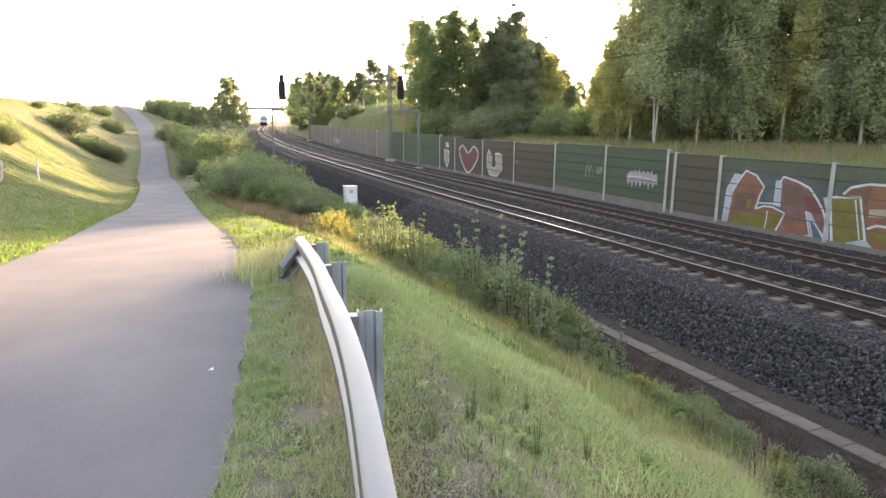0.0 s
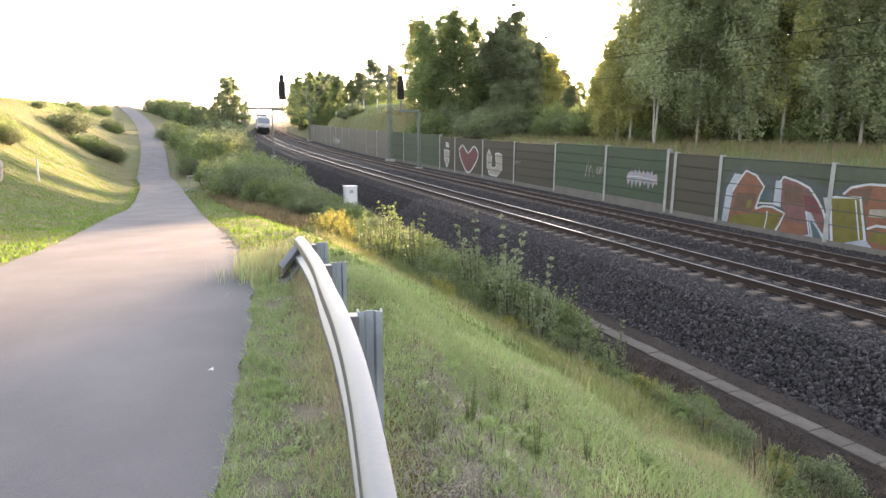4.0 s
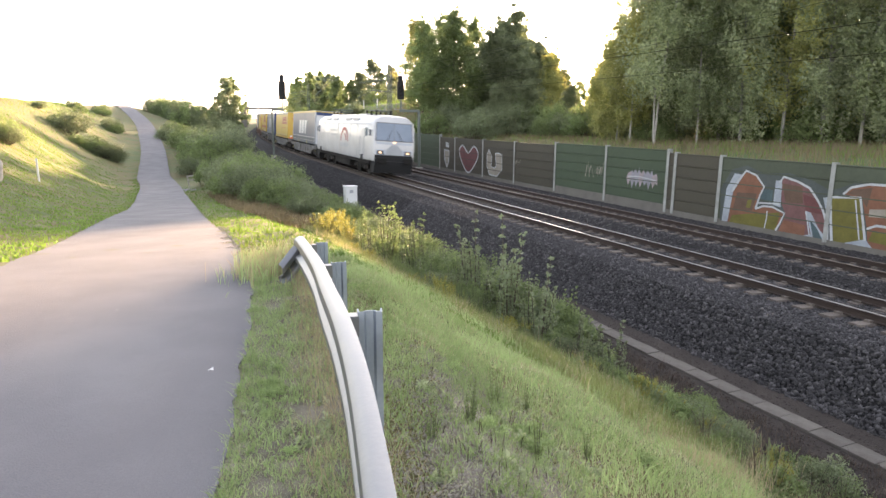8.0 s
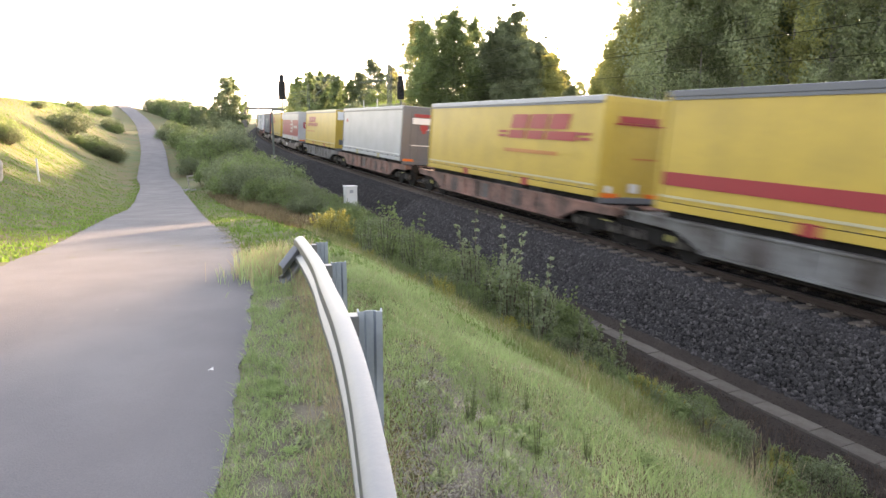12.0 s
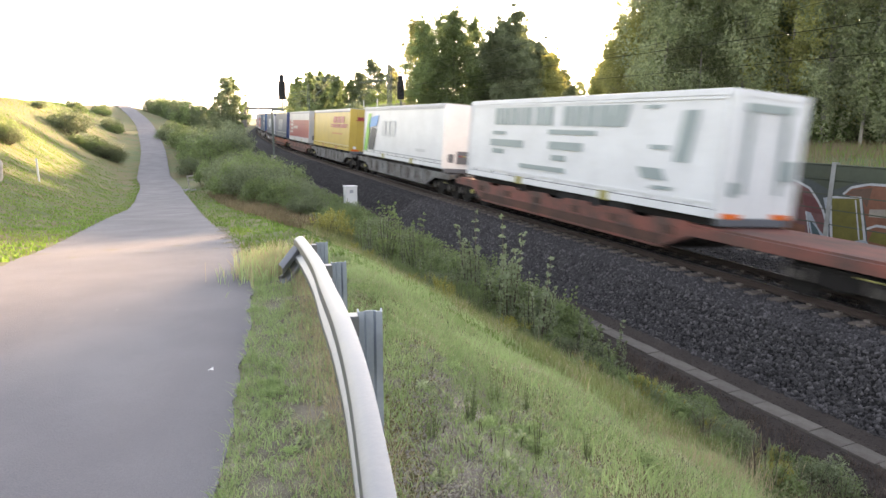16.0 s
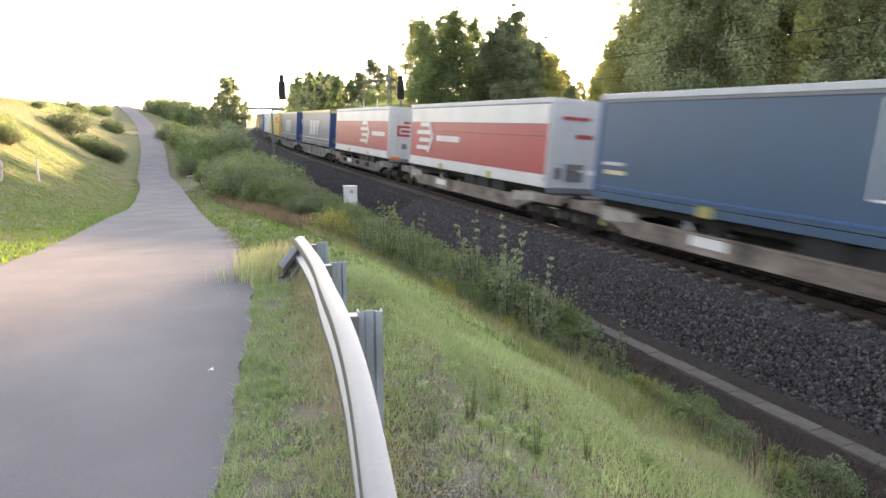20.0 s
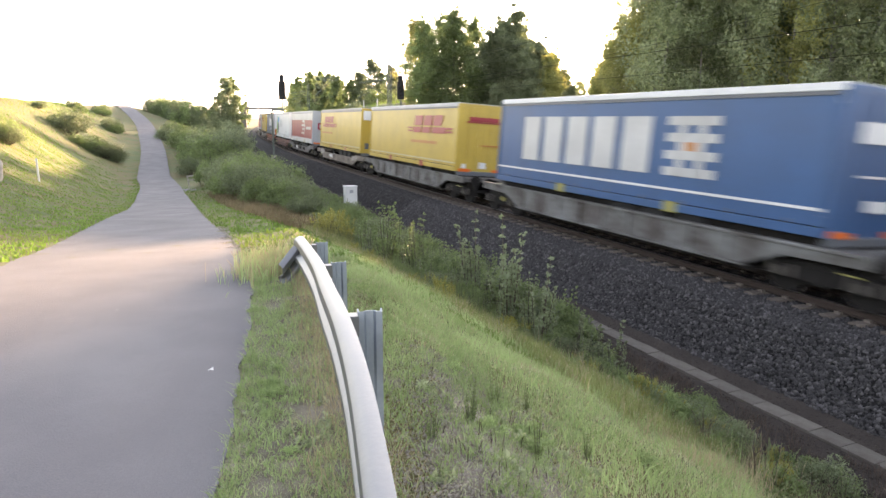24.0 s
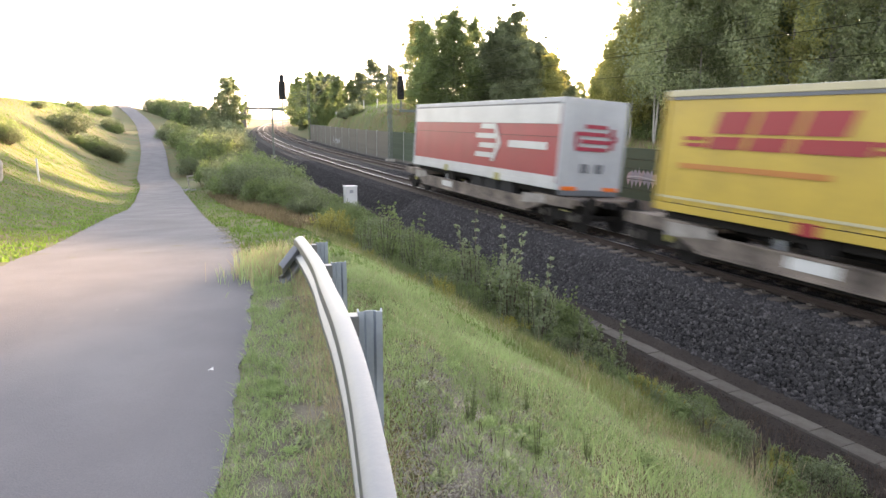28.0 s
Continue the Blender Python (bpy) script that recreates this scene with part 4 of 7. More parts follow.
def blob_tag(label):
    """Overlapping jagged strokes of pale lilac and pink."""
    g = tagged(new("graffiti"), label, "graffiti")
    r = random.Random(4)
    pink = spray("pale_pink_spray", (0.36, 0.30, 0.31))
    for i in range(7):
        x = -17.2 + 0.30 * i
        lo, hi = 0.55 - 0.15 * (i % 2) + r.uniform(-0.08, 0.08), 1.3 + 0.14 * (i % 3 > 0) + r.uniform(-0.1, 0.1)
        patch(g, [(x - 0.12, 0.85), (x + 0.02, lo), (x + 0.16, 0.75), (x + 0.34, 0.7), (x + 0.3, 1.1), (x + 0.22, hi), (x + 0.08, 1.15), (x - 0.02, hi - 0.1)], G_LIL if i % 3 else pink, 0.002 + 0.0012 * i)
    stroke(g, [(-17.2, 0.95), (-16.4, 1.0), (-15.2, 0.9)], 0.05, G_WHT, 0.012, False)
    return g


big_graffiti()
heart_graffiti()
blob_tag("jagged pale lilac tag on the barrier")
tag_graffiti(-20.8, 0.9, 1.6, 0.7, G_CRM, 5, "thin cream scrawled tag on the barrier")
tag_graffiti(-29.0, 0.9, 1.0, 0.3, G_CRM, 8, "faint cream scrawl on the barrier")
tag_graffiti(-90.0, 0.3, 6.0, 0.9, G_WHT, 9, "white lettering-like tag on the barrier")
# ---------------------------------------------------------------- trees and shrubs
def leaf_cloud(rnd, centres, radii, per, size, flat=0.8, droop=0.0):
    """Small leaf quads scattered through clumps. Returns vertices and faces."""
    n = len(centres) * per
    c = np.repeat(np.asarray(centres, float), per, axis=0)
    r = np.repeat(np.asarray(radii, float), per)
    u = rnd.normal(size=(n, 3))
    u /= np.linalg.norm(u, axis=1)[:, None]
    q = rnd.uniform(0.1, 1.0, n) ** 0.6
    p = c + u * (r * q)[:, None] * np.array([1, 1, flat])
    p[:, 2] -= droop * rnd.uniform(0, 1, n) * r
    a = rnd.normal(size=(n, 3))
    a /= np.linalg.norm(a, axis=1)[:, None]
    b = np.cross(a, rnd.normal(size=(n, 3)))
    b /= np.linalg.norm(b, axis=1)[:, None]
    sz = (size * rnd.uniform(0.6, 1.4, n))[:, None]
    v = np.stack([p - a * sz, p + b * sz * 0.5, p + a * sz, p - b * sz * 0.5], 1).reshape(-1, 3)
    return v, [np.arange(4 * n).reshape(-1, 4)]


def tree(name, label, seed, height, spread, leaf_mat, bark_mat, clumps=70, per=70, leaf=0.16, crown_from=0.25, shape="oval", stems=1, category="tree", droop=0.4, flat=0.85):
    """A tapered trunk with limbs and a crown of leaf clumps; stands at the origin."""
    rnd = np.random.RandomState(seed)
    th = tagged(new(name), label, category)
    bm = bmesh.new()
    tips, rads = [], []
    for st in range(stems):
        lean = rnd.uniform(-0.05, 0.05, 2) * height * (2.2 if stems > 1 else 1)
        r0 = (0.0068 if shape == "col" else 0.0105) * height * (0.75 if stems > 1 else 1)
        pts = [Vector((lean[0] * (k / 6) ** 1.5 + rnd.uniform(-.05, .05) * (k > 0), lean[1] * (k / 6) ** 1.5 + rnd.uniform(-.05, .05) * (k > 0), height * 0.92 * k / 6)) for k in range(7)]
        pts[0].z = -0.25
        for k in range(6):
            add_tube(bm, pts[k], pts[k + 1], r0 * (1 - k / 6.6), r0 * (1 - (k + 1) / 6.6), 7)
        m = clumps // stems
        limbs = max(8, m // 13)
        for li in range(limbs):
            f = crown_from + (1 - crown_from) * (li + rnd.uniform(0, 1)) / limbs
            g_ = (f - crown_from) / (1 - crown_from)
            if shape == "oval":
                w = math.sin(math.pi * min(0.97, 0.12 + 0.86 * g_)) ** 0.7
            else:
                w = 1.0 - 0.5 * abs(g_ - 0.35)
            k = min(5, int(f * 6 / 0.92 * 0.98))
            root = pts[k].lerp(pts[min(6, k + 1)], 0.5)
            an = li * 2.4 + rnd.uniform(-0.6, 0.6)
            d = spread * w * rnd.uniform(0.3, 1.0)
            end = Vector((root.x + math.cos(an) * d, root.y + math.sin(an) * d, height * f))
            low = Vector((root.x, root.y, max(0.1 * height, end.z - 0.5 * d)))
            add_tube(bm, low, end, 0.3 * r0 * (1.15 - f), 0.05 * r0, 5)
            for j in range(m // limbs):
                u = rnd.uniform(0.35, 1.05)
                q = low.lerp(end, u) + Vector(rnd.normal(0, (0.105 if shape == "col" else 0.14) * spread * (0.6 + 0.6 * w), 3))
                tips.append(q)
                rads.append(spread * (rnd.uniform(0.07, 0.15) if shape == "col" else rnd.uniform(0.11, 0.23)) * (0.6 + 0.6 * w))
    part("trunk", bm, bark_mat, th)
    v, f = leaf_cloud(rnd, tips, rads, per, leaf, flat, droop)
    part("crown", fast("crown", v, f, leaf_mat), None, th)
    return th


def shrub(name, label, seed, height, spread, mat, clumps=30, per=70, leaf=0.05, upright=0.0, category="shrub", bloom=None):
    rnd = np.random.RandomState(seed)
    th = tagged(new(name), label, category)
    bm = bmesh.new()
    cs, rs = [], []
    for j in range(clumps):
        an, d = rnd.uniform(0, 2 * math.pi), spread * math.sqrt(rnd.uniform(0, 1))
        z = height * rnd.uniform(0.25, 1.0) * (1 - 0.5 * (d / spread) ** 2 * (1 - upright))
        tip = Vector((math.cos(an) * d, math.sin(an) * d, z))
        add_tube(bm, (tip.x * 0.25, tip.y * 0.25, -0.1), tip, 0.006 * height + 0.004, 0.003, 4)
        if upright:
            for q in np.linspace(0.2, 1, 10):
                cs.append((tip.x * (0.25 + 0.75 * q), tip.y * (0.25 + 0.75 * q), z * q))
                rs.append(max(spread * 0.16, 0.055) * (1.25 - 0.5 * q))
        else:
            cs.append(tip)
            rs.append(spread * rnd.uniform(0.2, 0.42))
    tagged(part("stalk", bm, BARK_D, th), kind="stuff")
    v, f = leaf_cloud(rnd, cs, rs, max(4, per // (9 if upright else 1)), leaf, 0.8, 0.3)
    v[:, 2] = np.maximum(v[:, 2], 0.0)
    part("foliage", fast("foliage", v, f, mat), None, th)
    if bloom:
        top = [c for c in cs if c[2] > height * 0.55]
        v, f = leaf_cloud(rnd, top, [spread * 0.13] * len(top), 14, leaf * 0.6, 1.3)
        tagged(part("bloom", fast("bloom", v, f, bloom), None, th, "yellow flower heads"), kind="stuff")
    return th


def plant(th, x, y, scale=1.0, turn=0.0, dz=0.0, copy=True, label=""):
    o = float(off_of(np.array([x]), np.array([y]))[1][0])
    d = float(road_of(np.array([x]), np.array([y]))[0][0])
    reach = {"tree": 1.8, "shrub": 1.1}.get(th["category"], 0.2) * scale
    if copy and (-4.9 - reach < o < 8.8 + reach or abs(d) < ROAD_W / 2 + reach * 0.7):
        return None
    m = pose(x, y, h1(x, y) + dz, 0, 0, turn)
    if copy:
        th = copy_thing(th, m)
    th.matrix_basis = m @ Matrix.Scale(scale, 4)
    return tagged(th, label)


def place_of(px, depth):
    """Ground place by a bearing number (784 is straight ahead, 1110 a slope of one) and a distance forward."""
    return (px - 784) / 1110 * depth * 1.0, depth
# ---------------------------------------------------------------- woods behind the barrier and around
BIRCH = [tree("birch_tree", "tall birch with pale trunk and drooping green crown", 11 + i, 17 + 1.2 * (i % 3), 3.9 + 0.5 * (i % 2), (LEAF, LEAF, LEAF_Y, LEAF_D)[i], BARK, 380, 50, 0.12, (0.14, 0.24, 0.16, 0.2)[i], "col", stems=(1, 2, 1, 2)[i], droop=2.6, flat=1.5) for i in range(4)]
OAK = [tree("broadleaf_tree", "broad green deciduous tree in full leaf", 31 + i, 13 + i, 4.4, (LEAF_G, LEAF_F, LEAF_Y)[i], BARK_D, 330, 80, 0.14, 0.05, "oval") for i in range(3)]
FAR = [tree("broadleaf_tree", "distant green deciduous tree in full leaf", 41 + i, 13 + i, 4.4, (LEAF_G, LEAF_F, LEAF_F)[i], BARK_D, 200, 60, 0.20, 0.04, "oval") for i in range(3)]
BUSH = [shrub("shrub", "dense leafy green shrub", 51 + i, 2.2, 1.7, (LEAF_G, LEAF_F, LEAF_P)[i], 60, 90, 0.07) for i in range(3)]
WEED = [shrub("tall_weed", "tall upright weed with pale leaves", 61 + i, 1.5, 0.32, (LEAF_P, LEAF_F)[i], 9, 60, 0.035, 1.0, "weed") for i in range(2)]
THIN = shrub("tall_weed", "thin upright weed with small whitish leaves", 64, 1.5, 0.17, LEAF_P, 5, 64, 0.03, 1.0, "weed")
GOLD = shrub("goldenrod", "clump of yellow-flowering goldenrod", 71, 1.0, 0.55, LEAF_Y, 26, 60, 0.03, 0.6, "weed", FLOWER)
LOWW = shrub("low_weed", "low spreading green weed", 72, 0.55, 0.6, LEAF_F, 24, 70, 0.035, 0.0, "weed")

R = random.Random(7)
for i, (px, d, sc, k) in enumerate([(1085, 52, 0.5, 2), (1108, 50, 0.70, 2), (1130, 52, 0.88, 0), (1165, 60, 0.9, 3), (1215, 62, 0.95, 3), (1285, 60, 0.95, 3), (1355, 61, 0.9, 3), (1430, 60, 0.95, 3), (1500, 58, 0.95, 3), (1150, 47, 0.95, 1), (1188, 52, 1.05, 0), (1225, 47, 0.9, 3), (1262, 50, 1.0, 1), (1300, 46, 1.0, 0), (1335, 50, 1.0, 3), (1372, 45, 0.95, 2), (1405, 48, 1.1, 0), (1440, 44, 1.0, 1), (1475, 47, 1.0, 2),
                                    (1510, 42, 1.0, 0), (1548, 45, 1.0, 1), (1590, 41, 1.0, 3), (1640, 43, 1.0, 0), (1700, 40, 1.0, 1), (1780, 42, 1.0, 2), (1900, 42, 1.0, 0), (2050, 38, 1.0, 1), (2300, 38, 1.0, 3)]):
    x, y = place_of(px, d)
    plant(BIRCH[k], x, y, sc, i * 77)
    if i > 3 and i % 2:
        x, y = place_of(px + R.uniform(-15, 25), d + R.uniform(7, 11))
        plant((OAK + BIRCH)[i % 7], x, y, sc * R.uniform(0.85, 1.1), i * 31)
    if i > 1 and not 1170 < px < 1300:
        x, y = place_of(px + R.uniform(-20, 20), d + R.uniform(1, 6))
        plant(BUSH[i % 2], x, y, R.uniform(0.8, 1.6), i * 131)
        x, y = place_of(px + R.uniform(-20, 20), d + R.uniform(8, 14))
        plant(BUSH[(i + 1) % 2], x, y, R.uniform(1.8, 2.6), i * 37)
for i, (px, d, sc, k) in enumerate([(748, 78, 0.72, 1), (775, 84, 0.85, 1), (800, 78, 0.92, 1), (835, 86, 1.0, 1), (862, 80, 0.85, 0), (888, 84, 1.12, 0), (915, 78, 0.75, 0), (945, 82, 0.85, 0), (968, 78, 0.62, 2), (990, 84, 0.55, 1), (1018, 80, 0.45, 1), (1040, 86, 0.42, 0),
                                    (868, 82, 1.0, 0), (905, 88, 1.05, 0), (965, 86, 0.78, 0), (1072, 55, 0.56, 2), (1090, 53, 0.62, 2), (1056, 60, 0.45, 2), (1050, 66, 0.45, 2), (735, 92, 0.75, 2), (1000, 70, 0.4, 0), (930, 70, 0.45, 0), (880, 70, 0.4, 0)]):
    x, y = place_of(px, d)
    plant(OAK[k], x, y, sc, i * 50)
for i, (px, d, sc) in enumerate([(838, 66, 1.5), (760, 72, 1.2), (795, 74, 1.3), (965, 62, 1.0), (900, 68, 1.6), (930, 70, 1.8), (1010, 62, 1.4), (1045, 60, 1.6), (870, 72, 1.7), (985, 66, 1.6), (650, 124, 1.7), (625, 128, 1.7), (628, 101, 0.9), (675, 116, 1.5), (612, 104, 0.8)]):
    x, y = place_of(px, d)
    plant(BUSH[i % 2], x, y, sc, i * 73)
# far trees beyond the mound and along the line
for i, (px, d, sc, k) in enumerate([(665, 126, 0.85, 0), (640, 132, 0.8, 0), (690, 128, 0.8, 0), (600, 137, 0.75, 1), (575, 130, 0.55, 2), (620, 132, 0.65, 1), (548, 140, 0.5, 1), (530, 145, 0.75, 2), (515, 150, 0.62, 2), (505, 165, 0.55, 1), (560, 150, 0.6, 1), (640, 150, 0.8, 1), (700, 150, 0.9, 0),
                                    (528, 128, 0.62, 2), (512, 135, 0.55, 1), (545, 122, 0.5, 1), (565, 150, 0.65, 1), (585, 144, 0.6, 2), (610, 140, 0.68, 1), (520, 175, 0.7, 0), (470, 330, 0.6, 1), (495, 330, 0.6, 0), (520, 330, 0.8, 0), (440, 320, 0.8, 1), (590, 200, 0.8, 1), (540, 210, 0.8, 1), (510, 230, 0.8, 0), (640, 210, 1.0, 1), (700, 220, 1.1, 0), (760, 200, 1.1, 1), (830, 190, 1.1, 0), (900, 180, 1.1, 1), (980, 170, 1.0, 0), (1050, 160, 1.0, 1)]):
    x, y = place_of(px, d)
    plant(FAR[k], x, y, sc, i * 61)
for i, (sd, o, sc) in enumerate([(138, 13, 0.8), (150, 12.5, 0.85), (163, 13, 0.95), (178, 12.5, 0.9), (190, 13.5, 1.05), (206, 12.5, 1.05), (225, 13, 1.1), (250, 12.5, 1.1), (270, 13, 1.1), (170, 18, 1.0), (200, 18, 1.1), (230, 18, 1.1), (155, 18, 0.9)]):
    x, y, _ = at(sd, o, 0)
    plant(FAR[i % 3], x, y, sc, i * 67)
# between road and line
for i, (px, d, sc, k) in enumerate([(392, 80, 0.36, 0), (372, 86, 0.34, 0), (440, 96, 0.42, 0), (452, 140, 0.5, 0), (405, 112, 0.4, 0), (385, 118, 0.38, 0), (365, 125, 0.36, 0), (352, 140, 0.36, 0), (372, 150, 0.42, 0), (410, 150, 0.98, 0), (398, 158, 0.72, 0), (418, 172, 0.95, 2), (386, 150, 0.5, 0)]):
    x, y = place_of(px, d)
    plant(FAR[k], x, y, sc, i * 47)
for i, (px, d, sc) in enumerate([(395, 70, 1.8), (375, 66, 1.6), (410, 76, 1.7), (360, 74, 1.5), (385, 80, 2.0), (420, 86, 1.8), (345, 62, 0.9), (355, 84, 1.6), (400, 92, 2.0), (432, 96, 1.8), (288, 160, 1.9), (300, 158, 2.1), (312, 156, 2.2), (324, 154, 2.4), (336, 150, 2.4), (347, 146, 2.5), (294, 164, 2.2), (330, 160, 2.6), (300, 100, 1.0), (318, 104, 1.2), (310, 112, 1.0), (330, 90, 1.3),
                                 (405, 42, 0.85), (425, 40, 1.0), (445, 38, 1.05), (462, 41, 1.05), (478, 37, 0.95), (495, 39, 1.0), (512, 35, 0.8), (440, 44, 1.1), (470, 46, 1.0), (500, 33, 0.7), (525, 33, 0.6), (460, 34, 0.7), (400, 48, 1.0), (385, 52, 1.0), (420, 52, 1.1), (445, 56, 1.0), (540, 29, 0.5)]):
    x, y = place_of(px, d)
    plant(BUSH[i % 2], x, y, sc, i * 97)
# on the bank
for i, (x, y, sc) in enumerate([(-40.9, 69.6, 1.3), (-42.2, 70.6, 0.8), (-36.9, 68.8, 1.05), (-37.9, 68.2, 0.85), (-36.2, 69.6, 0.8), (-38.3, 66.2, 0.5), (-27.6, 40.1, 0.6), (-28.4, 40.0, 0.7), (-52.4, 100.4, 1.0), (-51.0, 99.0, 0.7),
                               (-69.1, 129.5, 1.0), (-66.0, 124.0, 0.9), (-61.7, 107.0, 0.7), (-58.5, 103.0, 0.6), (-47.0, 74.6, 0.45)]):
    plant(BUSH[i % 2], x, y, sc, i * 83)
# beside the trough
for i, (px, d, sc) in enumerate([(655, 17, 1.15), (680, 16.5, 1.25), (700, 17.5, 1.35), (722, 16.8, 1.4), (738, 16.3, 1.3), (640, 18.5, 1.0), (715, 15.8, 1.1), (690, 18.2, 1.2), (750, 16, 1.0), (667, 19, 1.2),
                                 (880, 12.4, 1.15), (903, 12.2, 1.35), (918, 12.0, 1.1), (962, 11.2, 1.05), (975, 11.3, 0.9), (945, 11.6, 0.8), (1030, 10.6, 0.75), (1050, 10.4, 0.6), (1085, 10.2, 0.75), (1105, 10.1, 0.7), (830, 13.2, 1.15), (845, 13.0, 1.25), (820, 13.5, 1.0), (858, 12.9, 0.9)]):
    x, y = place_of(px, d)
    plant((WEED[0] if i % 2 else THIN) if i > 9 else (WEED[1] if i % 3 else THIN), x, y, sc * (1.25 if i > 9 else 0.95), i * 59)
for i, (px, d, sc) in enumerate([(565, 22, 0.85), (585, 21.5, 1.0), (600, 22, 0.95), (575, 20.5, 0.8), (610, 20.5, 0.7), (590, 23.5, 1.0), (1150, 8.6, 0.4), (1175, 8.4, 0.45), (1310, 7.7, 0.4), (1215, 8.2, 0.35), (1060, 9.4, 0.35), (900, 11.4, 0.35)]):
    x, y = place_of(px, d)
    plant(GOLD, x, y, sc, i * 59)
for i in range(620):
    s = R.uniform(-6, 30) if i % 3 else R.uniform(1, 12)
    near = s < 2.5
    o = -R.uniform(5.7, 7.1) if near else -R.uniform(5.2, 7.6)
    x, y, _ = at(s, o, 0)
    k = (0.6 if near else 1.15) * (0.75 if o < -7.0 else 1.0)
    if i % 4 == 0:
        plant(BUSH[(1, 1, 0, 2)[(i // 4) % 4]], x, y, k * R.uniform(0.22, 0.40), R.uniform(0, 360))
    elif i % 4 == 1:
        plant(LOWW, x, y, k * R.uniform(0.7, 1.3), R.uniform(0, 360))
    elif i % 4 == 2:
        plant(WEED[(i // 4) % 2], x, y, k * R.uniform(0.4, 0.75), R.uniform(0, 360))
    else:
        plant((THIN, GOLD)[near and i % 8 == 3], x, y, k * R.uniform(0.4, 0.7), R.uniform(0, 360))
for i in range(70):
    x, y, _ = at(R.uniform(0.5, 10), -R.uniform(7.1, 8.4), 0)
    plant((LOWW, WEED[1], LOWW, WEED[0], GOLD)[i % 5], x, y, R.uniform(0.3, 0.55), R.uniform(0, 360))
for i, (x, y, sc) in enumerate([(0.75, 17.2, 0.62), (0.95, 16.9, 0.55), (0.6, 16.6, 0.5), (1.5, 15.6, 0.42), (2.1, 14.2, 0.4), (2.5, 13.2, 0.36), (1.2, 15.0, 0.4), (1.8, 13.4, 0.36)]):
    plant(BUSH[1], x, y, sc, i * 59)
for t0 in BIRCH + OAK + FAR + BUSH + WEED + [GOLD, LOWW, THIN]:
    plant(t0, R.uniform(55, 75), R.uniform(30, 60), 1, 0, copy=False)


# ---------------------------------------------------------------- grass
def grass(name, label, n, sampler, height, width, mat, seed, lean=0.5):
    rnd = np.random.RandomState(seed)
    x, y = sampler(rnd, n)
    z = ground_height(x, y)
    n = len(x)
    a = rnd.uniform(0, 2 * np.pi, n)
    h = height * rnd.uniform(0.45, 1.25, n)
    w = width * rnd.uniform(0.7, 1.4, n)
    l = lean * h * rnd.uniform(0.1, 1.0, n)
    b = rnd.uniform(0, 2 * np.pi, n)
    ux, uy = np.cos(a) * w / 2, np.sin(a) * w / 2
    base = np.c_[x, y, z - 0.01]
    d = np.c_[np.cos(b) * l, np.sin(b) * l, np.zeros(n)]
    U = np.c_[ux, uy, np.zeros(n)]
    up = np.c_[np.zeros(n), np.zeros(n), h]
    v = np.stack([base - U, base + U, base + d * 0.35 + up * 0.6 + U * 0.8, base + d * 0.35 + up * 0.6 - U * 0.8, base + d + up * 0.95], 1).reshape(-1, 3)
    k = 5 * np.arange(n)
    ob = new(name, fast(name, v, [np.c_[k, k + 1, k + 2, k + 3], np.c_[k + 3, k + 2, k + 4]], mat))
    return tagged(ob, label, "grass", kind="stuff")


def zone(xlo, xhi, ylo, yhi, dmin, dmax, omin=-99, omax=99, power=1.0, tuft=0.0, patch_=0.0):
    """Points in a window of the plan, by distance right of the road's middle and from the line."""
    def f(rnd, n):
        x = rnd.uniform(xlo, xhi, n)
        y = ylo + (yhi - ylo) * rnd.uniform(0, 1, n) ** power
        if tuft:
            m = max(1, n // 14)
            cx, cy = x[:m], y[:m]
            j = rnd.randint(0, m, n)
            x, y = cx[j] + rnd.normal(0, tuft, n), cy[j] + rnd.normal(0, tuft, n)
        d, _ = road_of(x, y)
        _, o = off_of(x, y)
        ok = (d > dmin) & (d < dmax) & (o > omin) & (o < omax)
        if patch_:
            q = np.sin(x * 2.1 + 1.3 * np.sin(y * 1.7)) * np.sin(y * 2.6 + 1.1 * np.sin(x * 2.9)) + 0.5 * np.sin(x * 6.1 + y * 4.3) * np.sin(y * 5.2 - x * 3.1)
            ok &= q + rnd.normal(0, 0.25, n) > patch_
        bare = ((x - 0.26) / 0.52) ** 2 + ((y - 2.7) / 1.9) ** 2 + rnd.normal(0, 0.45, n)
        ok &= bare > 0.9
        return x[ok], y[ok]
    return f


def along(s0, s1, o0, o1, tuft):
    """Tufts in a strip along the line."""
    def f(rnd, n):
        m = max(1, n // 14)
        sd, o = rnd.uniform(s0, s1, m), rnd.uniform(o0, o1, m)
        t = np.interp(sd, SG, TH)
        cx, cy = np.interp(sd, SG, LX) + np.cos(t) * o, np.interp(sd, SG, LY) + np.sin(t) * o
        j = rnd.randint(0, m, n)
        return cx[j] + rnd.normal(0, tuft, n), cy[j] + rnd.normal(0, tuft, n)
    return f


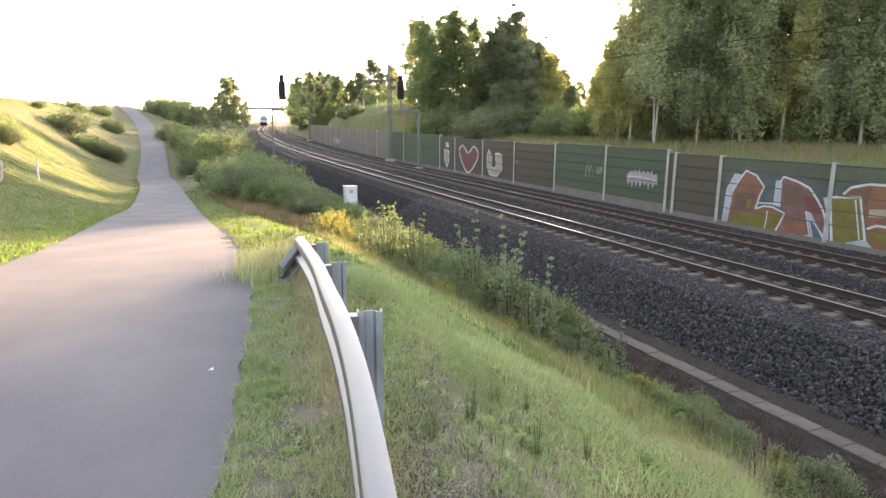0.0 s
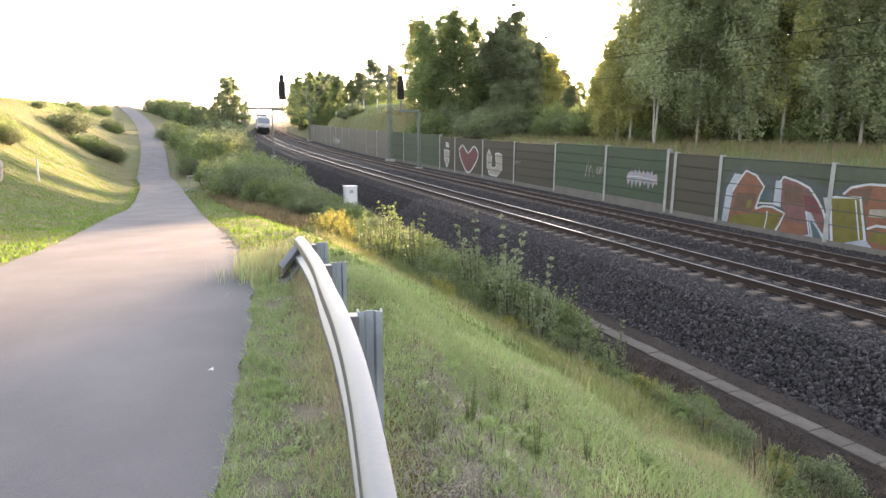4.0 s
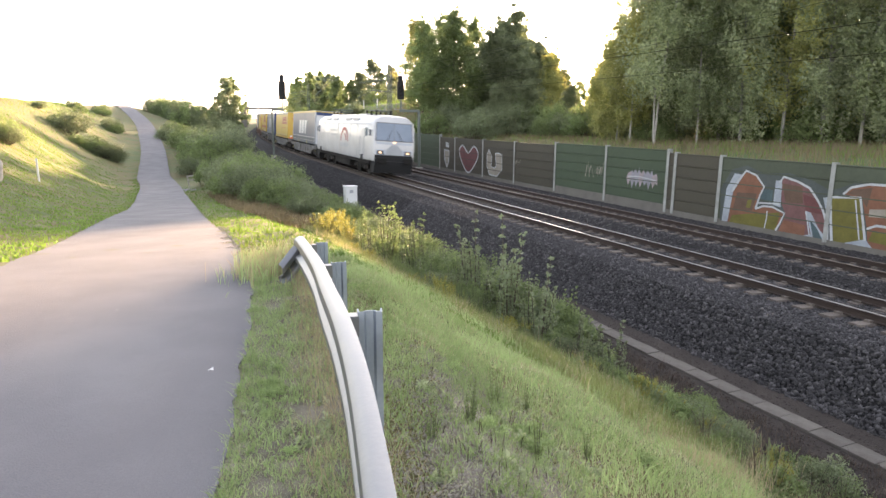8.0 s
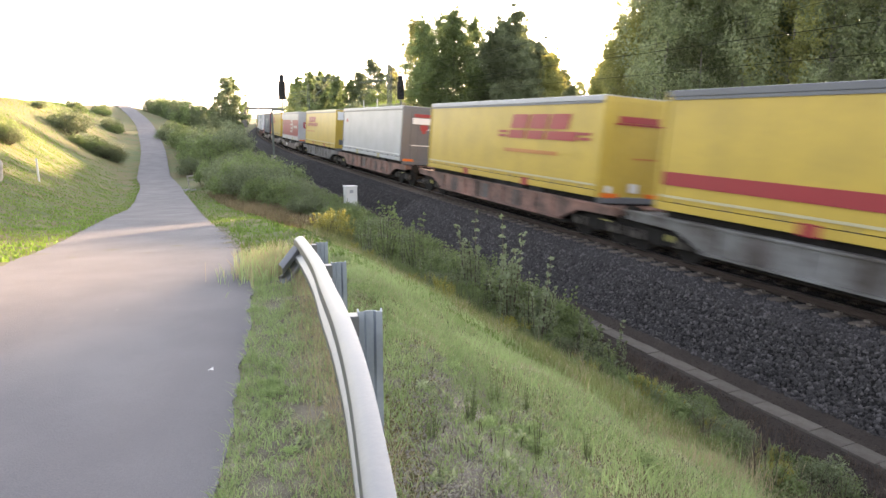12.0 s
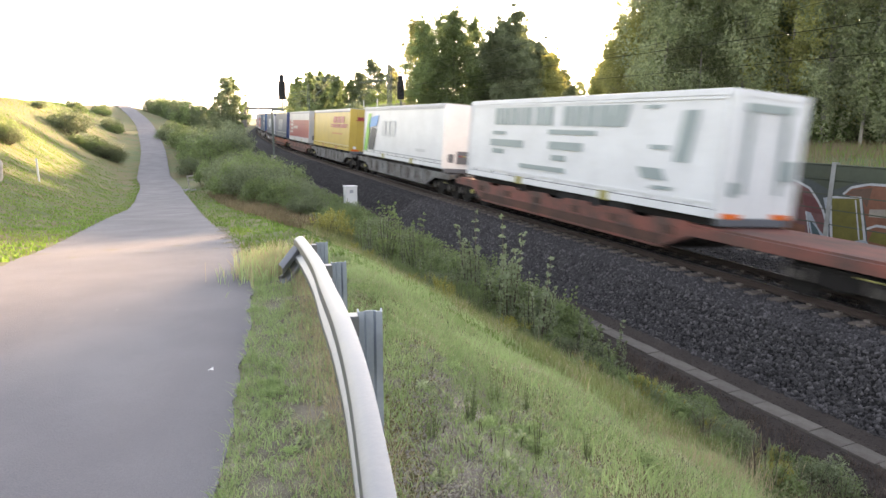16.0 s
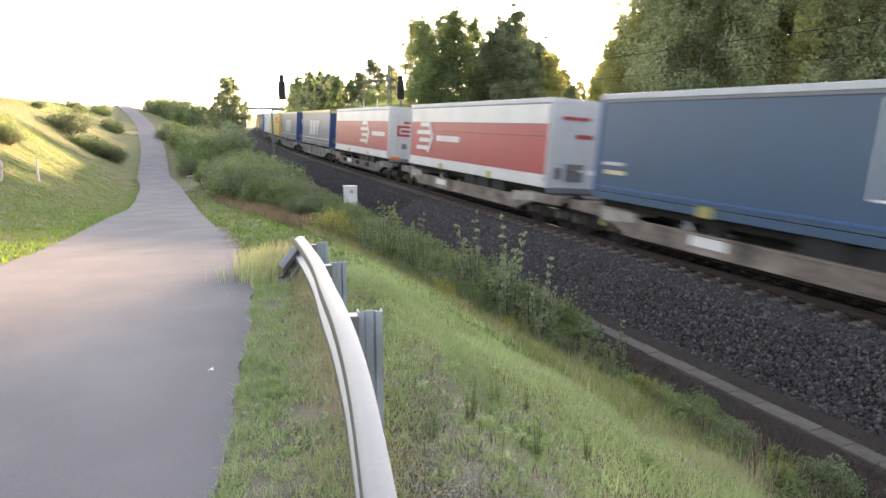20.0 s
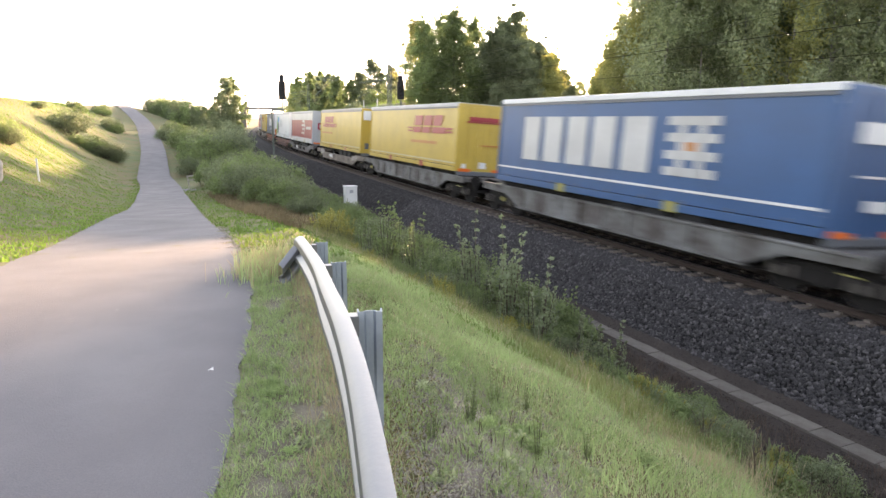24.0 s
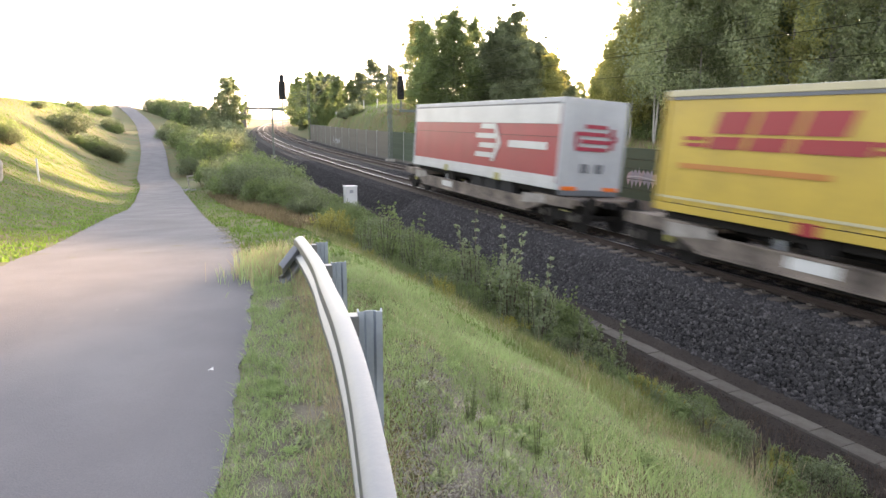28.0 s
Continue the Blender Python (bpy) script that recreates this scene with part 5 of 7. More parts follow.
E0 = ROAD_W / 2
DRYB = material("brown_hay_blade", (0.24, 0.195, 0.12), 0.7, dark=(0.15, 0.12, 0.075), scale=0.7, fine=4, bump=0, thin=(1.1, 1.05, 0.9), vary=0.35)
grass("grass", "short patchy green verge grass", 300000, zone(-3.6, 1.0, 0.6, 8.6, E0 - 0.03, E0 + 1.9, patch_=-0.3), 0.036, 0.005, GRASS_V, 1, 1.1)
grass("grass", "scattered clumps of longer green verge grass", 110000, zone(-3.6, 1.0, 0.6, 8.6, E0 - 0.02, E0 + 1.9, tuft=0.04, patch_=0.0), 0.075, 0.006, GRASS, 14, 1.1)
grass("grass", "flat dry straw in the verge grass", 100000, zone(-3.6, 1.0, 0.6, 8.6, E0 - 0.05, E0 + 1.9), 0.026, 0.004, STRAW, 2, 3.2)
grass("grass", "brown hay lying in the verge grass", 50000, zone(-3.6, 1.0, 0.6, 8.6, E0 - 0.02, E0 + 1.9), 0.022, 0.004, DRYB, 27, 3.5)
grass("grass", "green grass on the slope down to the railway", 190000, zone(-2, 9, 1, 15, E0 + 1.5, 99, -99, -6.0, patch_=-0.45), 0.075, 0.007, GRASS, 3, 0.8)
grass("grass", "pale short grass on the slope down to the railway", 140000, zone(-2, 9, 1, 15, E0 + 1.2, 99, -99, -6.0), 0.055, 0.006, GRASS_V, 15, 0.9)
grass("grass", "dry straw on the slope down to the railway", 70000, zone(-2, 9, 1, 15, E0 + 1.2, 99, -99, -6.0), 0.07, 0.005, STRAW, 4, 1.5)
grass("grass", "long loose tufts of slope grass", 26000, zone(-2, 9, 1, 15, E0 + 1.4, 99, -99, -6.2, tuft=0.05, patch_=0.0), 0.16, 0.007, GRASS, 16, 0.9)
grass("grass", "tall rough grass at the foot of the slope", 42000, zone(-8, 11, 3, 32, E0 + 1.5, 99, -7.4, -5.6, 1.0, 0.12), 0.34, 0.010, GRASS, 5, 0.7)
grass("grass", "tall dry stems at the foot of the slope", 16000, zone(-8, 12, 3, 32, E0 + 1.5, 99, -7.7, -5.5, 1.0, 0.1), 0.42, 0.007, STRAW, 6, 0.5)
grass("grass", "dead brown stems on the soil beside the trough", 26000, along(-8, 26, -6.5, -4.62, 0.07), 0.17, 0.007, DEAD, 17, 0.9)
grass("grass", "dry brown hay on the soil beside the trough", 9000, along(-8, 26, -6.6, -5.1, 0.06), 0.16, 0.006, DRYB, 23, 1.2)
grass("grass", "green shoots on the soil beside the trough", 12000, along(-8, 26, -6.7, -5.3, 0.06), 0.18, 0.008, GRASS, 24, 0.7)
grass("grass", "dead tall stems among the weeds", 5000, along(-8, 30, -7.1, -5.3, 0.06), 0.5, 0.006, DEAD, 18, 0.5)
GRASS_O = material("olive_rough_grass_blade", (0.27, 0.30, 0.13), 0.65, dark=(0.17, 0.19, 0.08), scale=1.2, fine=5, bump=0, thin=(1.1, 1.1, 0.85), vary=0.4, amount=0.9)
grass("grass", "tall olive grass above the weeds", 24000, along(-3, 15, -8.7, -6.6, 0.10), 0.24, 0.008, GRASS_O, 30, 0.9)
grass("grass", "belt of pale dry hay along the weeds", 10000, along(-6, 20, -8.8, -6.0, 0.12), 0.26, 0.006, STRAW, 25, 0.8)
grass("grass", "long dry stems along the guardrail", 1500, lambda rnd, n: (lambda q: (np.interp(q, [1, 2.37, 3.75, 5.95, 6.6], [-0.03, -0.31, -0.67, -1.29, -1.5]) + rnd.normal(-0.02, 0.12, n), q))(rnd.uniform(1.2, 6.6, n)), 0.24, 0.004, STRAW, 26, 0.9)
grass("grass", "brown hay on the slope under the shrubs", 26000, zone(-16, -5, 21, 42, E0 + 1.3, 99, -99, -6.3), 0.30, 0.022, DRYB, 19, 0.9)
grass("grass", "sparse dry stems on bare ground beside the guardrail", 450, lambda rnd, n: (rnd.normal(0.2, 0.3, n), rnd.uniform(1.2, 4.2, n)), 0.12, 0.004, DEAD, 20, 0.6)
grass("grass", "sparse grass on bare ground beside the guardrail", 10000, lambda rnd, n: (rnd.normal(0.3, 0.34, n), rnd.uniform(1.2, 4.6, n)), 0.05, 0.005, GRASS_V, 21, 1.2)
grass("grass", "tufts of green grass on bare ground beside the guardrail", 5500, lambda rnd, n: (lambda cx, cy, j: (cx[j] + rnd.normal(0, 0.035, n), cy[j] + rnd.normal(0, 0.035, n)))(rnd.normal(0.35, 0.36, 260), rnd.uniform(1.2, 4.6, 260), rnd.randint(0, 260, n)), 0.085, 0.006, GRASS, 28, 1.2)
grass("grass", "flat straw on bare ground beside the guardrail", 7000, lambda rnd, n: (rnd.normal(0.25, 0.36, n), rnd.uniform(1.2, 4.6, n)), 0.03, 0.004, STRAW, 29, 3.0)
grass("grass", "green grass beside the road further off", 110000, zone(-22, 2, 8, 50, E0 + 0.05, 99, -99, -5.5, 1.5), 0.08, 0.024, GRASS_B, 7)
grass("grass", "green grass on the bank", 260000, zone(-36, -4, 5, 60, -30, -E0 - 0.05, power=1.5), 0.07, 0.028, GRASS_B, 8)
grass("grass", "green and olive grass on the far bank", 70000, zone(-75, -18, 40, 130, -60, -E0 - 0.1), 0.14, 0.04, GRASS_B, 22)
grass("grass", "dry grass on the bank", 80000, zone(-55, -8, 8, 100, -60, -E0 - 3.0, power=1.3), 0.12, 0.014, DRYB, 9)
grass("grass", "dry meadow grass behind the barrier", 60000, zone(-12, 45, 18, 85, 9, 200, 9.5, 45), 0.5, 0.03, DRYB, 10, 0.5)
grass("grass", "green meadow grass behind the barrier", 45000, zone(-20, 45, 18, 118, 9, 200, 9.5, 45), 0.42, 0.03, GRASS_B, 11, 0.5)
grass("grass", "tuft of tall dry grass at the guardrail end", 900, lambda rnd, n: (rnd.normal(-1.95, 0.2, n), rnd.normal(7.25, 0.35, n)), 0.30, 0.008, STRAW, 12, 0.5)
grass("grass", "tuft of tall green grass at the guardrail end", 900, lambda rnd, n: (rnd.normal(-1.95, 0.22, n), rnd.normal(7.25, 0.4, n)), 0.28, 0.009, GRASS, 13, 0.6)
LEAF_R = material("pale_rosette_leaf", (0.42, 0.46, 0.33), 0.5, dark=(0.27, 0.33, 0.19), scale=3, fine=8, bump=0, thin=(1.2, 1.2, 0.9), vary=0.3)
LOWG = shrub("low_weed", "low fresh green weed in the grass", 82, 0.45, 0.6, GRASS, 20, 40, 0.05, 0.0, "weed")
BROAD = shrub("dandelion_plant", "flat rosette of broad pale green leaves", 81, 0.12, 0.16, LEAF_R, 9, 7, 0.055, 0.0, "weed")
for i, (x, y) in enumerate([(-0.72, 2.95), (-0.62, 3.02), (-0.8, 3.1), (0.32, 2.75), (-0.66, 3.2)]):
    plant(BROAD, x, y, R.uniform(0.3, 0.42), i * 71)
plant(BROAD, 0.9, 3.4, 0.4, 10, copy=False)
plant(LOWG, 1.5, 4.2, 0.2, 10, copy=False)
for i in range(34):
    x, y = R.uniform(-0.1, 1.1), R.uniform(1.5, 4.6)
    plant((BROAD, BROAD, LOWG, WEED[1])[i % 4], x, y, R.uniform(0.10, 0.22) * (2.0 if i % 4 < 2 else 1.0), i * 71)
for i in range(26):
    q = R.uniform(1.6, 6.2)
    plant((LOWG, BROAD)[i % 2], float(np.interp(q, [1, 2.37, 3.75, 5.95, 6.6], [-0.03, -0.31, -0.67, -1.29, -1.5])) - R.uniform(0.1, 0.75), q, R.uniform(0.08, 0.16) * (1.0 + i % 2), i * 53)
for i, (x, y) in enumerate([(-0.06, 1.85), (-0.10, 1.78)]):
    plant(GOLD, x, y, R.uniform(0.14, 0.2), i * 71)
# ---------------------------------------------------------------- the goods train
SPEED = 27.65
LOCO_D = 251.75
LEADS = [271.6, 290.0, 306.3, 323.1, 339.3, 357.2, 373.4, 392.0, 408.1, 425.0, 445.3, 461.8, 479.4, 495.8, 512.2, 528.9, 547.0, 563.3, 580.7, 596.8, 614.4, 631.1, 647.7, 663.8, 681.5, 697.5, 715.3, 731.2, 749.1, 765.6, 783.9]
LT = 13.6
moving = []                      # (thing, its middle's place along the line at 0 s)


def paint(name, rgb, rough=0.34, dirt=0.5):
    rgb = [c * 0.86 for c in rgb]
    return material(name, rgb, rough, dark=[c * 0.55 + 0.02 for c in rgb], scale=0.9, fine=9, bump=0.04, amount=dirt)


P_BLUEGREY = paint("blue_grey_curtain", (0.085, 0.10, 0.155))
P_NAVY = paint("navy_door", (0.015, 0.045, 0.16))
P_YEL = paint("yellow_curtain", (0.55, 0.39, 0.07))
P_RED = paint("red_curtain", (0.36, 0.05, 0.065))
P_WHT = paint("white_curtain", (0.76, 0.77, 0.78), dirt=0.35)
P_GRY = paint("pale_grey_panel", (0.44, 0.46, 0.49))
P_DGR = paint("dark_grey_door", (0.13, 0.14, 0.16))
P_BLU = paint("bright_blue_curtain", (0.045, 0.115, 0.27))
P_SLATE = paint("slate_blue_curtain", (0.07, 0.08, 0.13))
P_STEELB = paint("dusty_blue_curtain", (0.042, 0.085, 0.15))
P_CRM = paint("cream_roof_edge", (0.55, 0.50, 0.33))
P_MAR = paint("dark_red_frame", (0.16, 0.02, 0.03))
M_RED = paint("red_print", (0.33, 0.035, 0.045), dirt=0.2)
M_WHT = paint("white_print", (0.78, 0.79, 0.80), dirt=0.2)
M_GRN = paint("lime_green_print", (0.20, 0.52, 0.06), dirt=0.2)
M_SKY = paint("sky_blue_print", (0.05, 0.30, 0.70), dirt=0.2)
M_NAV = paint("dark_navy_print", (0.02, 0.035, 0.07), dirt=0.2)
M_TEAL = paint("grey_teal_print", (0.30, 0.36, 0.36), dirt=0.2)
M_ORG = paint("orange_lamp_strip", (0.75, 0.16, 0.02), dirt=0.2)
M_YTAG = paint("yellow_grip_plate", (0.34, 0.31, 0.10), dirt=0.3)
W_GRY = material("grey_wagon_frame", (0.19, 0.195, 0.195), 0.65, dark=(0.05, 0.04, 0.034), scale=1.3, fine=7, bump=0.12, amount=1.0)
W_SAL = material("faded_salmon_wagon_frame", (0.28, 0.15, 0.12), 0.65, dark=(0.05, 0.04, 0.034), scale=1.3, fine=7, bump=0.12, amount=1.0)
W_BRN = material("red_brown_wagon_frame", (0.22, 0.07, 0.05), 0.65, dark=(0.05, 0.04, 0.034), scale=1.3, fine=7, bump=0.12, amount=1.0)
W_BEI = material("beige_grey_wagon_frame", (0.25, 0.205, 0.17), 0.65, dark=(0.05, 0.04, 0.034), scale=1.3, fine=7, bump=0.12, amount=1.0)
W_ORG = material("orange_wagon_frame", (0.45, 0.13, 0.05), 0.65, dark=(0.05, 0.04, 0.034), scale=1.3, fine=7, bump=0.12, amount=1.0)
# rust, darkened further for the shade on the lower girder
W_RST_SHADE = material("shaded_rusty_flange", (0.10, 0.045, 0.03), 0.75, dark=(0.035, 0.022, 0.017), scale=1.3, fine=9, bump=0.15, amount=1.0)
W_PALE = material("pale_gusset_paint", (0.34, 0.32, 0.29), 0.65, dark=(0.12, 0.10, 0.09), scale=1.6, fine=9, bump=0.1, amount=0.9)
W_DRK = material("dark_wagon_frame", (0.12, 0.11, 0.11), 0.65, dark=(0.05, 0.04, 0.034), scale=1.3, fine=7, bump=0.12, amount=1.0)


DUSTY = material("dusty_axle_box", (0.085, 0.075, 0.066), 0.8, dark=(0.03, 0.026, 0.022), scale=6, fine=40, bump=0.2)


def wheel_mesh():
    bm = bmesh.new()
    for y0, y1, r in ((-0.07, 0.07, 0.46), (-0.095, -0.06, 0.49), (0.05, 0.09, 0.30)):
        add_tube(bm, (0, y0, 0), (0, y1, 0), r, n=20)
    return mesh_of("wheel", bm, UNDER)


WHEEL = wheel_mesh()
TYRE = mesh_of("tyre", tube((0, -0.16, 0), (0, 0.16, 0), 0.52, n=20), BLACK)


def put(name, mesh, parent, x, y, z, label=""):
    ob = part(name, mesh, None, parent, label)
    ob.matrix_basis = pose(x, y, z)
    return ob


def bogie(parent, x, base=1.8):
    bm = bmesh.new()
    for y in (-1.0, 1.0):
        add_prism(bm, [(x - base / 2 - 0.3, 0.42), (x - base / 2 - 0.3, 0.62), (x - 0.4, 0.72), (x + 0.4, 0.72), (x + base / 2 + 0.3, 0.62), (x + base / 2 + 0.3, 0.42), (x + 0.35, 0.34), (x - 0.35, 0.34)], y - 0.06, y + 0.06)
        for dx in (-base / 2, base / 2):
            add_box(bm, x + dx - 0.14, x + dx + 0.14, y - 0.13, y + 0.13, 0.33, 0.60, 0.02)
        add_box(bm, x - 0.2, x + 0.2, y - 0.1, y + 0.1, 0.3, 0.62)
    add_box(bm, x - 0.3, x + 0.3, -1.0, 1.0, 0.55, 0.8)
    for dx in (-base / 2, base / 2):
        add_tube(bm, (x + dx, -0.75, 0.46), (x + dx, 0.75, 0.46), 0.09)
    b = part("bogie", bm, UNDER, parent, "grimy black bogie")
    for dx in (-base / 2, base / 2):
        bm = bmesh.new()
        add_tube(bm, (x + dx, -1.12, 0.46), (x + dx, -1.18, 0.46), 0.11, n=8)
        for q in (-0.26, 0.26):
            add_tube(bm, (x + dx + q, -1.06, 0.36), (x + dx + q, -1.06, 0.62), 0.06, n=6)
        part("axle_box", bm, DUSTY, b, "dusty axle box with springs")
    for dx in (-base / 2, base / 2):
        for y in (-0.755, 0.755):
            put("wheel", WHEEL, b, x + dx, y, 0.46)


WHITEPLATE = paint("white_data_plate", (0.7, 0.7, 0.68), dirt=0.4)


def wagon(mat, look_, nose=7.85):
    """One half of a pocket wagon; local x forward. Deep plate girders, scalloped girders, or a low flat beam with gussets."""
    w = tagged(new("pocket_wagon"), look_, "railway wagon", "wagons of the goods train")
    deck = 7.85
    style = "deep" if mat in (W_GRY, W_SAL) else "wave" if mat in (W_BRN, W_ORG) else "low"
    for y in (-1.28, 1.28):
        sg = 1 if y > 0 else -1
        bm = bmesh.new()
        if style == "deep":
            add_prism(bm, [(-deck, 0.86), (-deck, 1.08), (nose, 1.08), (nose, 0.86), (6.0, 0.82), (5.0, 0.42), (-5.0, 0.42), (-6.0, 0.82)], y - 0.04, y + 0.04)
            add_box(bm, -deck, nose, y - 0.10, y + 0.10, 1.06, 1.12)
            add_box(bm, -5.05, 5.05, y - 0.10, y + 0.10, 0.39, 0.45)
        elif style == "wave":
            add_prism(bm, [(-deck, 0.80), (-deck, 1.02), (nose, 1.02), (nose, 0.80), (6.2, 0.78), (5.2, 0.36), (-5.2, 0.36), (-6.2, 0.78)], y - 0.04, y + 0.04)
            add_box(bm, -5.25, 5.25, y - 0.09, y + 0.09, 0.33, 0.39)
            add_box(bm, -5.6, 5.6, y - 0.07, y + 0.07, 0.66, 0.70)
        else:
            add_prism(bm, [(-deck, 0.80), (-deck, 1.10), (-5.6, 1.10), (-4.4, 0.86), (4.4, 0.86), (5.6, 1.10), (nose, 1.10), (nose, 0.80), (6.1, 0.76), (5.1, 0.42), (-5.1, 0.42), (-6.1, 0.76)], y - 0.04, y + 0.04)
            add_box(bm, -5.15, 5.15, y - 0.09, y + 0.09, 0.39, 0.45)
            add_box(bm, -4.4, 4.4, y - 0.08, y + 0.08, 0.83, 0.88)
        part("side_beam", bm, mat, w)
        if style == "deep":
            for k in range(-4, 5):
                part("rib", box(k * 1.15 - 0.025, k * 1.15 + 0.025, y + sg * 0.065 - 0.024, y + sg * 0.065 + 0.024, 0.46, 1.055), mat, w)
            # dark plates on the girder face; their colour stands for shade in openings
            for k in (-3.45, -0.35, 2.2):
                part("recess_shade_plate", box(k - 0.3, k + 0.3, y + sg * 0.048 - 0.012, y + sg * 0.048 + 0.012, 0.48, 1.04, 0.005), W_DRK, w, "dark side plate coloured as a shaded recess")
        elif style == "wave":
            for c in (-5.3, -3.1, -1.0, 1.3, 3.2, 5.4):
                part("rim_plate", prism([(c - 0.85, 0.98), (c - 0.62, 1.10), (c + 0.62, 1.13), (c + 0.85, 0.98)], y + sg * 0.01, y + sg * 0.06), mat, w, "raised rim plate")
                part("lashing_box", box(c - 0.22, c + 0.22, y + sg * 0.055 - 0.016, y + sg * 0.055 + 0.016, 0.72, 0.93, 0.006), W_RST_SHADE, w)
            # lower girder half: rust and its shade together in one dark colour
            part("lower_flange", box(-5.2, 5.2, y + sg * 0.05 - 0.02, y + sg * 0.05 + 0.02, 0.40, 0.655), W_RST_SHADE, w, "rusty lower flange with shade darkened into its colour")
        else:
            for k in (-5.5, 5.5):
                part("gusset", prism([(k - 0.75, 0.66), (k - 0.75, 1.02), (k + 0.75, 1.06), (k + 0.75, 0.80)], y + sg * 0.04, y + sg * 0.065), W_PALE if mat is W_BEI else W_GRY, w, "pale gusset plate")
            part("data_plate", box(-2.7, -1.6, y + sg * 0.05 - 0.01, y + sg * 0.05 + 0.01, 0.56, 0.81), WHITEPLATE, w, "white data plate")
            for k in () if mat is W_BEI else (-3.4, 0.2, 2.6):
                part("hose_box", box(k - 0.35, k + 0.35, y + sg * 0.07 - 0.05, y + sg * 0.07 + 0.05, 0.56, 0.80, 0.02), UNDER, w)
        for k in (-2.2, 1.1, 3.1):
            part("pocket_wedge", prism([(k - 0.35, 0.9), (k - 0.2, 1.24), (k + 0.2, 1.24), (k + 0.35, 0.9)], y - sg * 0.22, y - sg * 0.14), UNDER, w)
        part("hand_grip", tube((nose - 0.5, y + sg * 0.09, 0.7), (nose - 0.1, y + sg * 0.09, 0.7), 0.018, n=6), M_YTAG, w)
        part("brake_valve", tube((-6.1, y + sg * 0.02, 0.6), (-6.1, y + sg * 0.10, 0.6), 0.09, n=10), M_YTAG, w, "small yellow brake wheel")
    bm = bmesh.new()
    add_box(bm, -5.2, 5.2, -1.2, 1.2, 0.30, 0.40)
    add_box(bm, -deck - 0.45, nose + 0.45, -0.18, 0.18, 0.85, 1.04)
    part("pocket_floor", bm, UNDER, w)
    for x0, x1 in ((-deck, -5.2), (5.2, nose)):
        part("end_platform", box(x0, x1, -1.2, 1.2, 0.90, 1.07), mat, w, "dirty steel end platform")
    for x in (-5.9, 5.9):
        part("hitch_stand", prism([(x - 0.5, 1.06), (x - 0.25, 1.30), (x + 0.25, 1.30), (x + 0.5, 1.06)], -0.45, 0.45), UNDER, w)
    for x in (-6.75, nose - 1.1):
        bogie(w, x)
    for x, sg in ((-deck, -1), (nose, 1)):
        for y in (-0.875, 0.875):
            bm = bmesh.new()
            add_tube(bm, (x, y, 0.99), (x + sg * 0.38, y, 0.99), 0.10, n=10)
            add_tube(bm, (x + sg * 0.36, y, 0.99), (x + sg * 0.41, y, 0.99), 0.22, n=14)
            part("buffer", bm, UNDER, w)
    return w


def bars(parent, spec, mat, y, flat="side", x_end=0.0):
    """Plain printed bars: (x, z, width, height, lean) on a side (y) or an end (x_end)."""
    for x, z, wd, ht, lean in spec:
        if flat == "side":
            o = [(x - wd / 2 - lean, z - ht / 2), (x + wd / 2 - lean, z - ht / 2), (x + wd / 2 + lean, z + ht / 2), (x - wd / 2 + lean, z + ht / 2)]
            bm = prism(o, y - 0.004, y + 0.004)
        else:
            bm = box(x_end - 0.004, x_end + 0.004, x - wd / 2, x + wd / 2, z - ht / 2, z + ht / 2)
        part("print_bar", bm, mat, parent)


ZB, ZT = 1.30, 4.34
HW = 1.285


def shapes(parent, outlines, mat, y, flip):
    """Plain printed shapes: closed outlines in x and z on a side at y."""
    for o in outlines:
        part("print_shape", prism([(x * flip, z) for x, z in o], y - 0.004, y + 0.004), mat, parent)


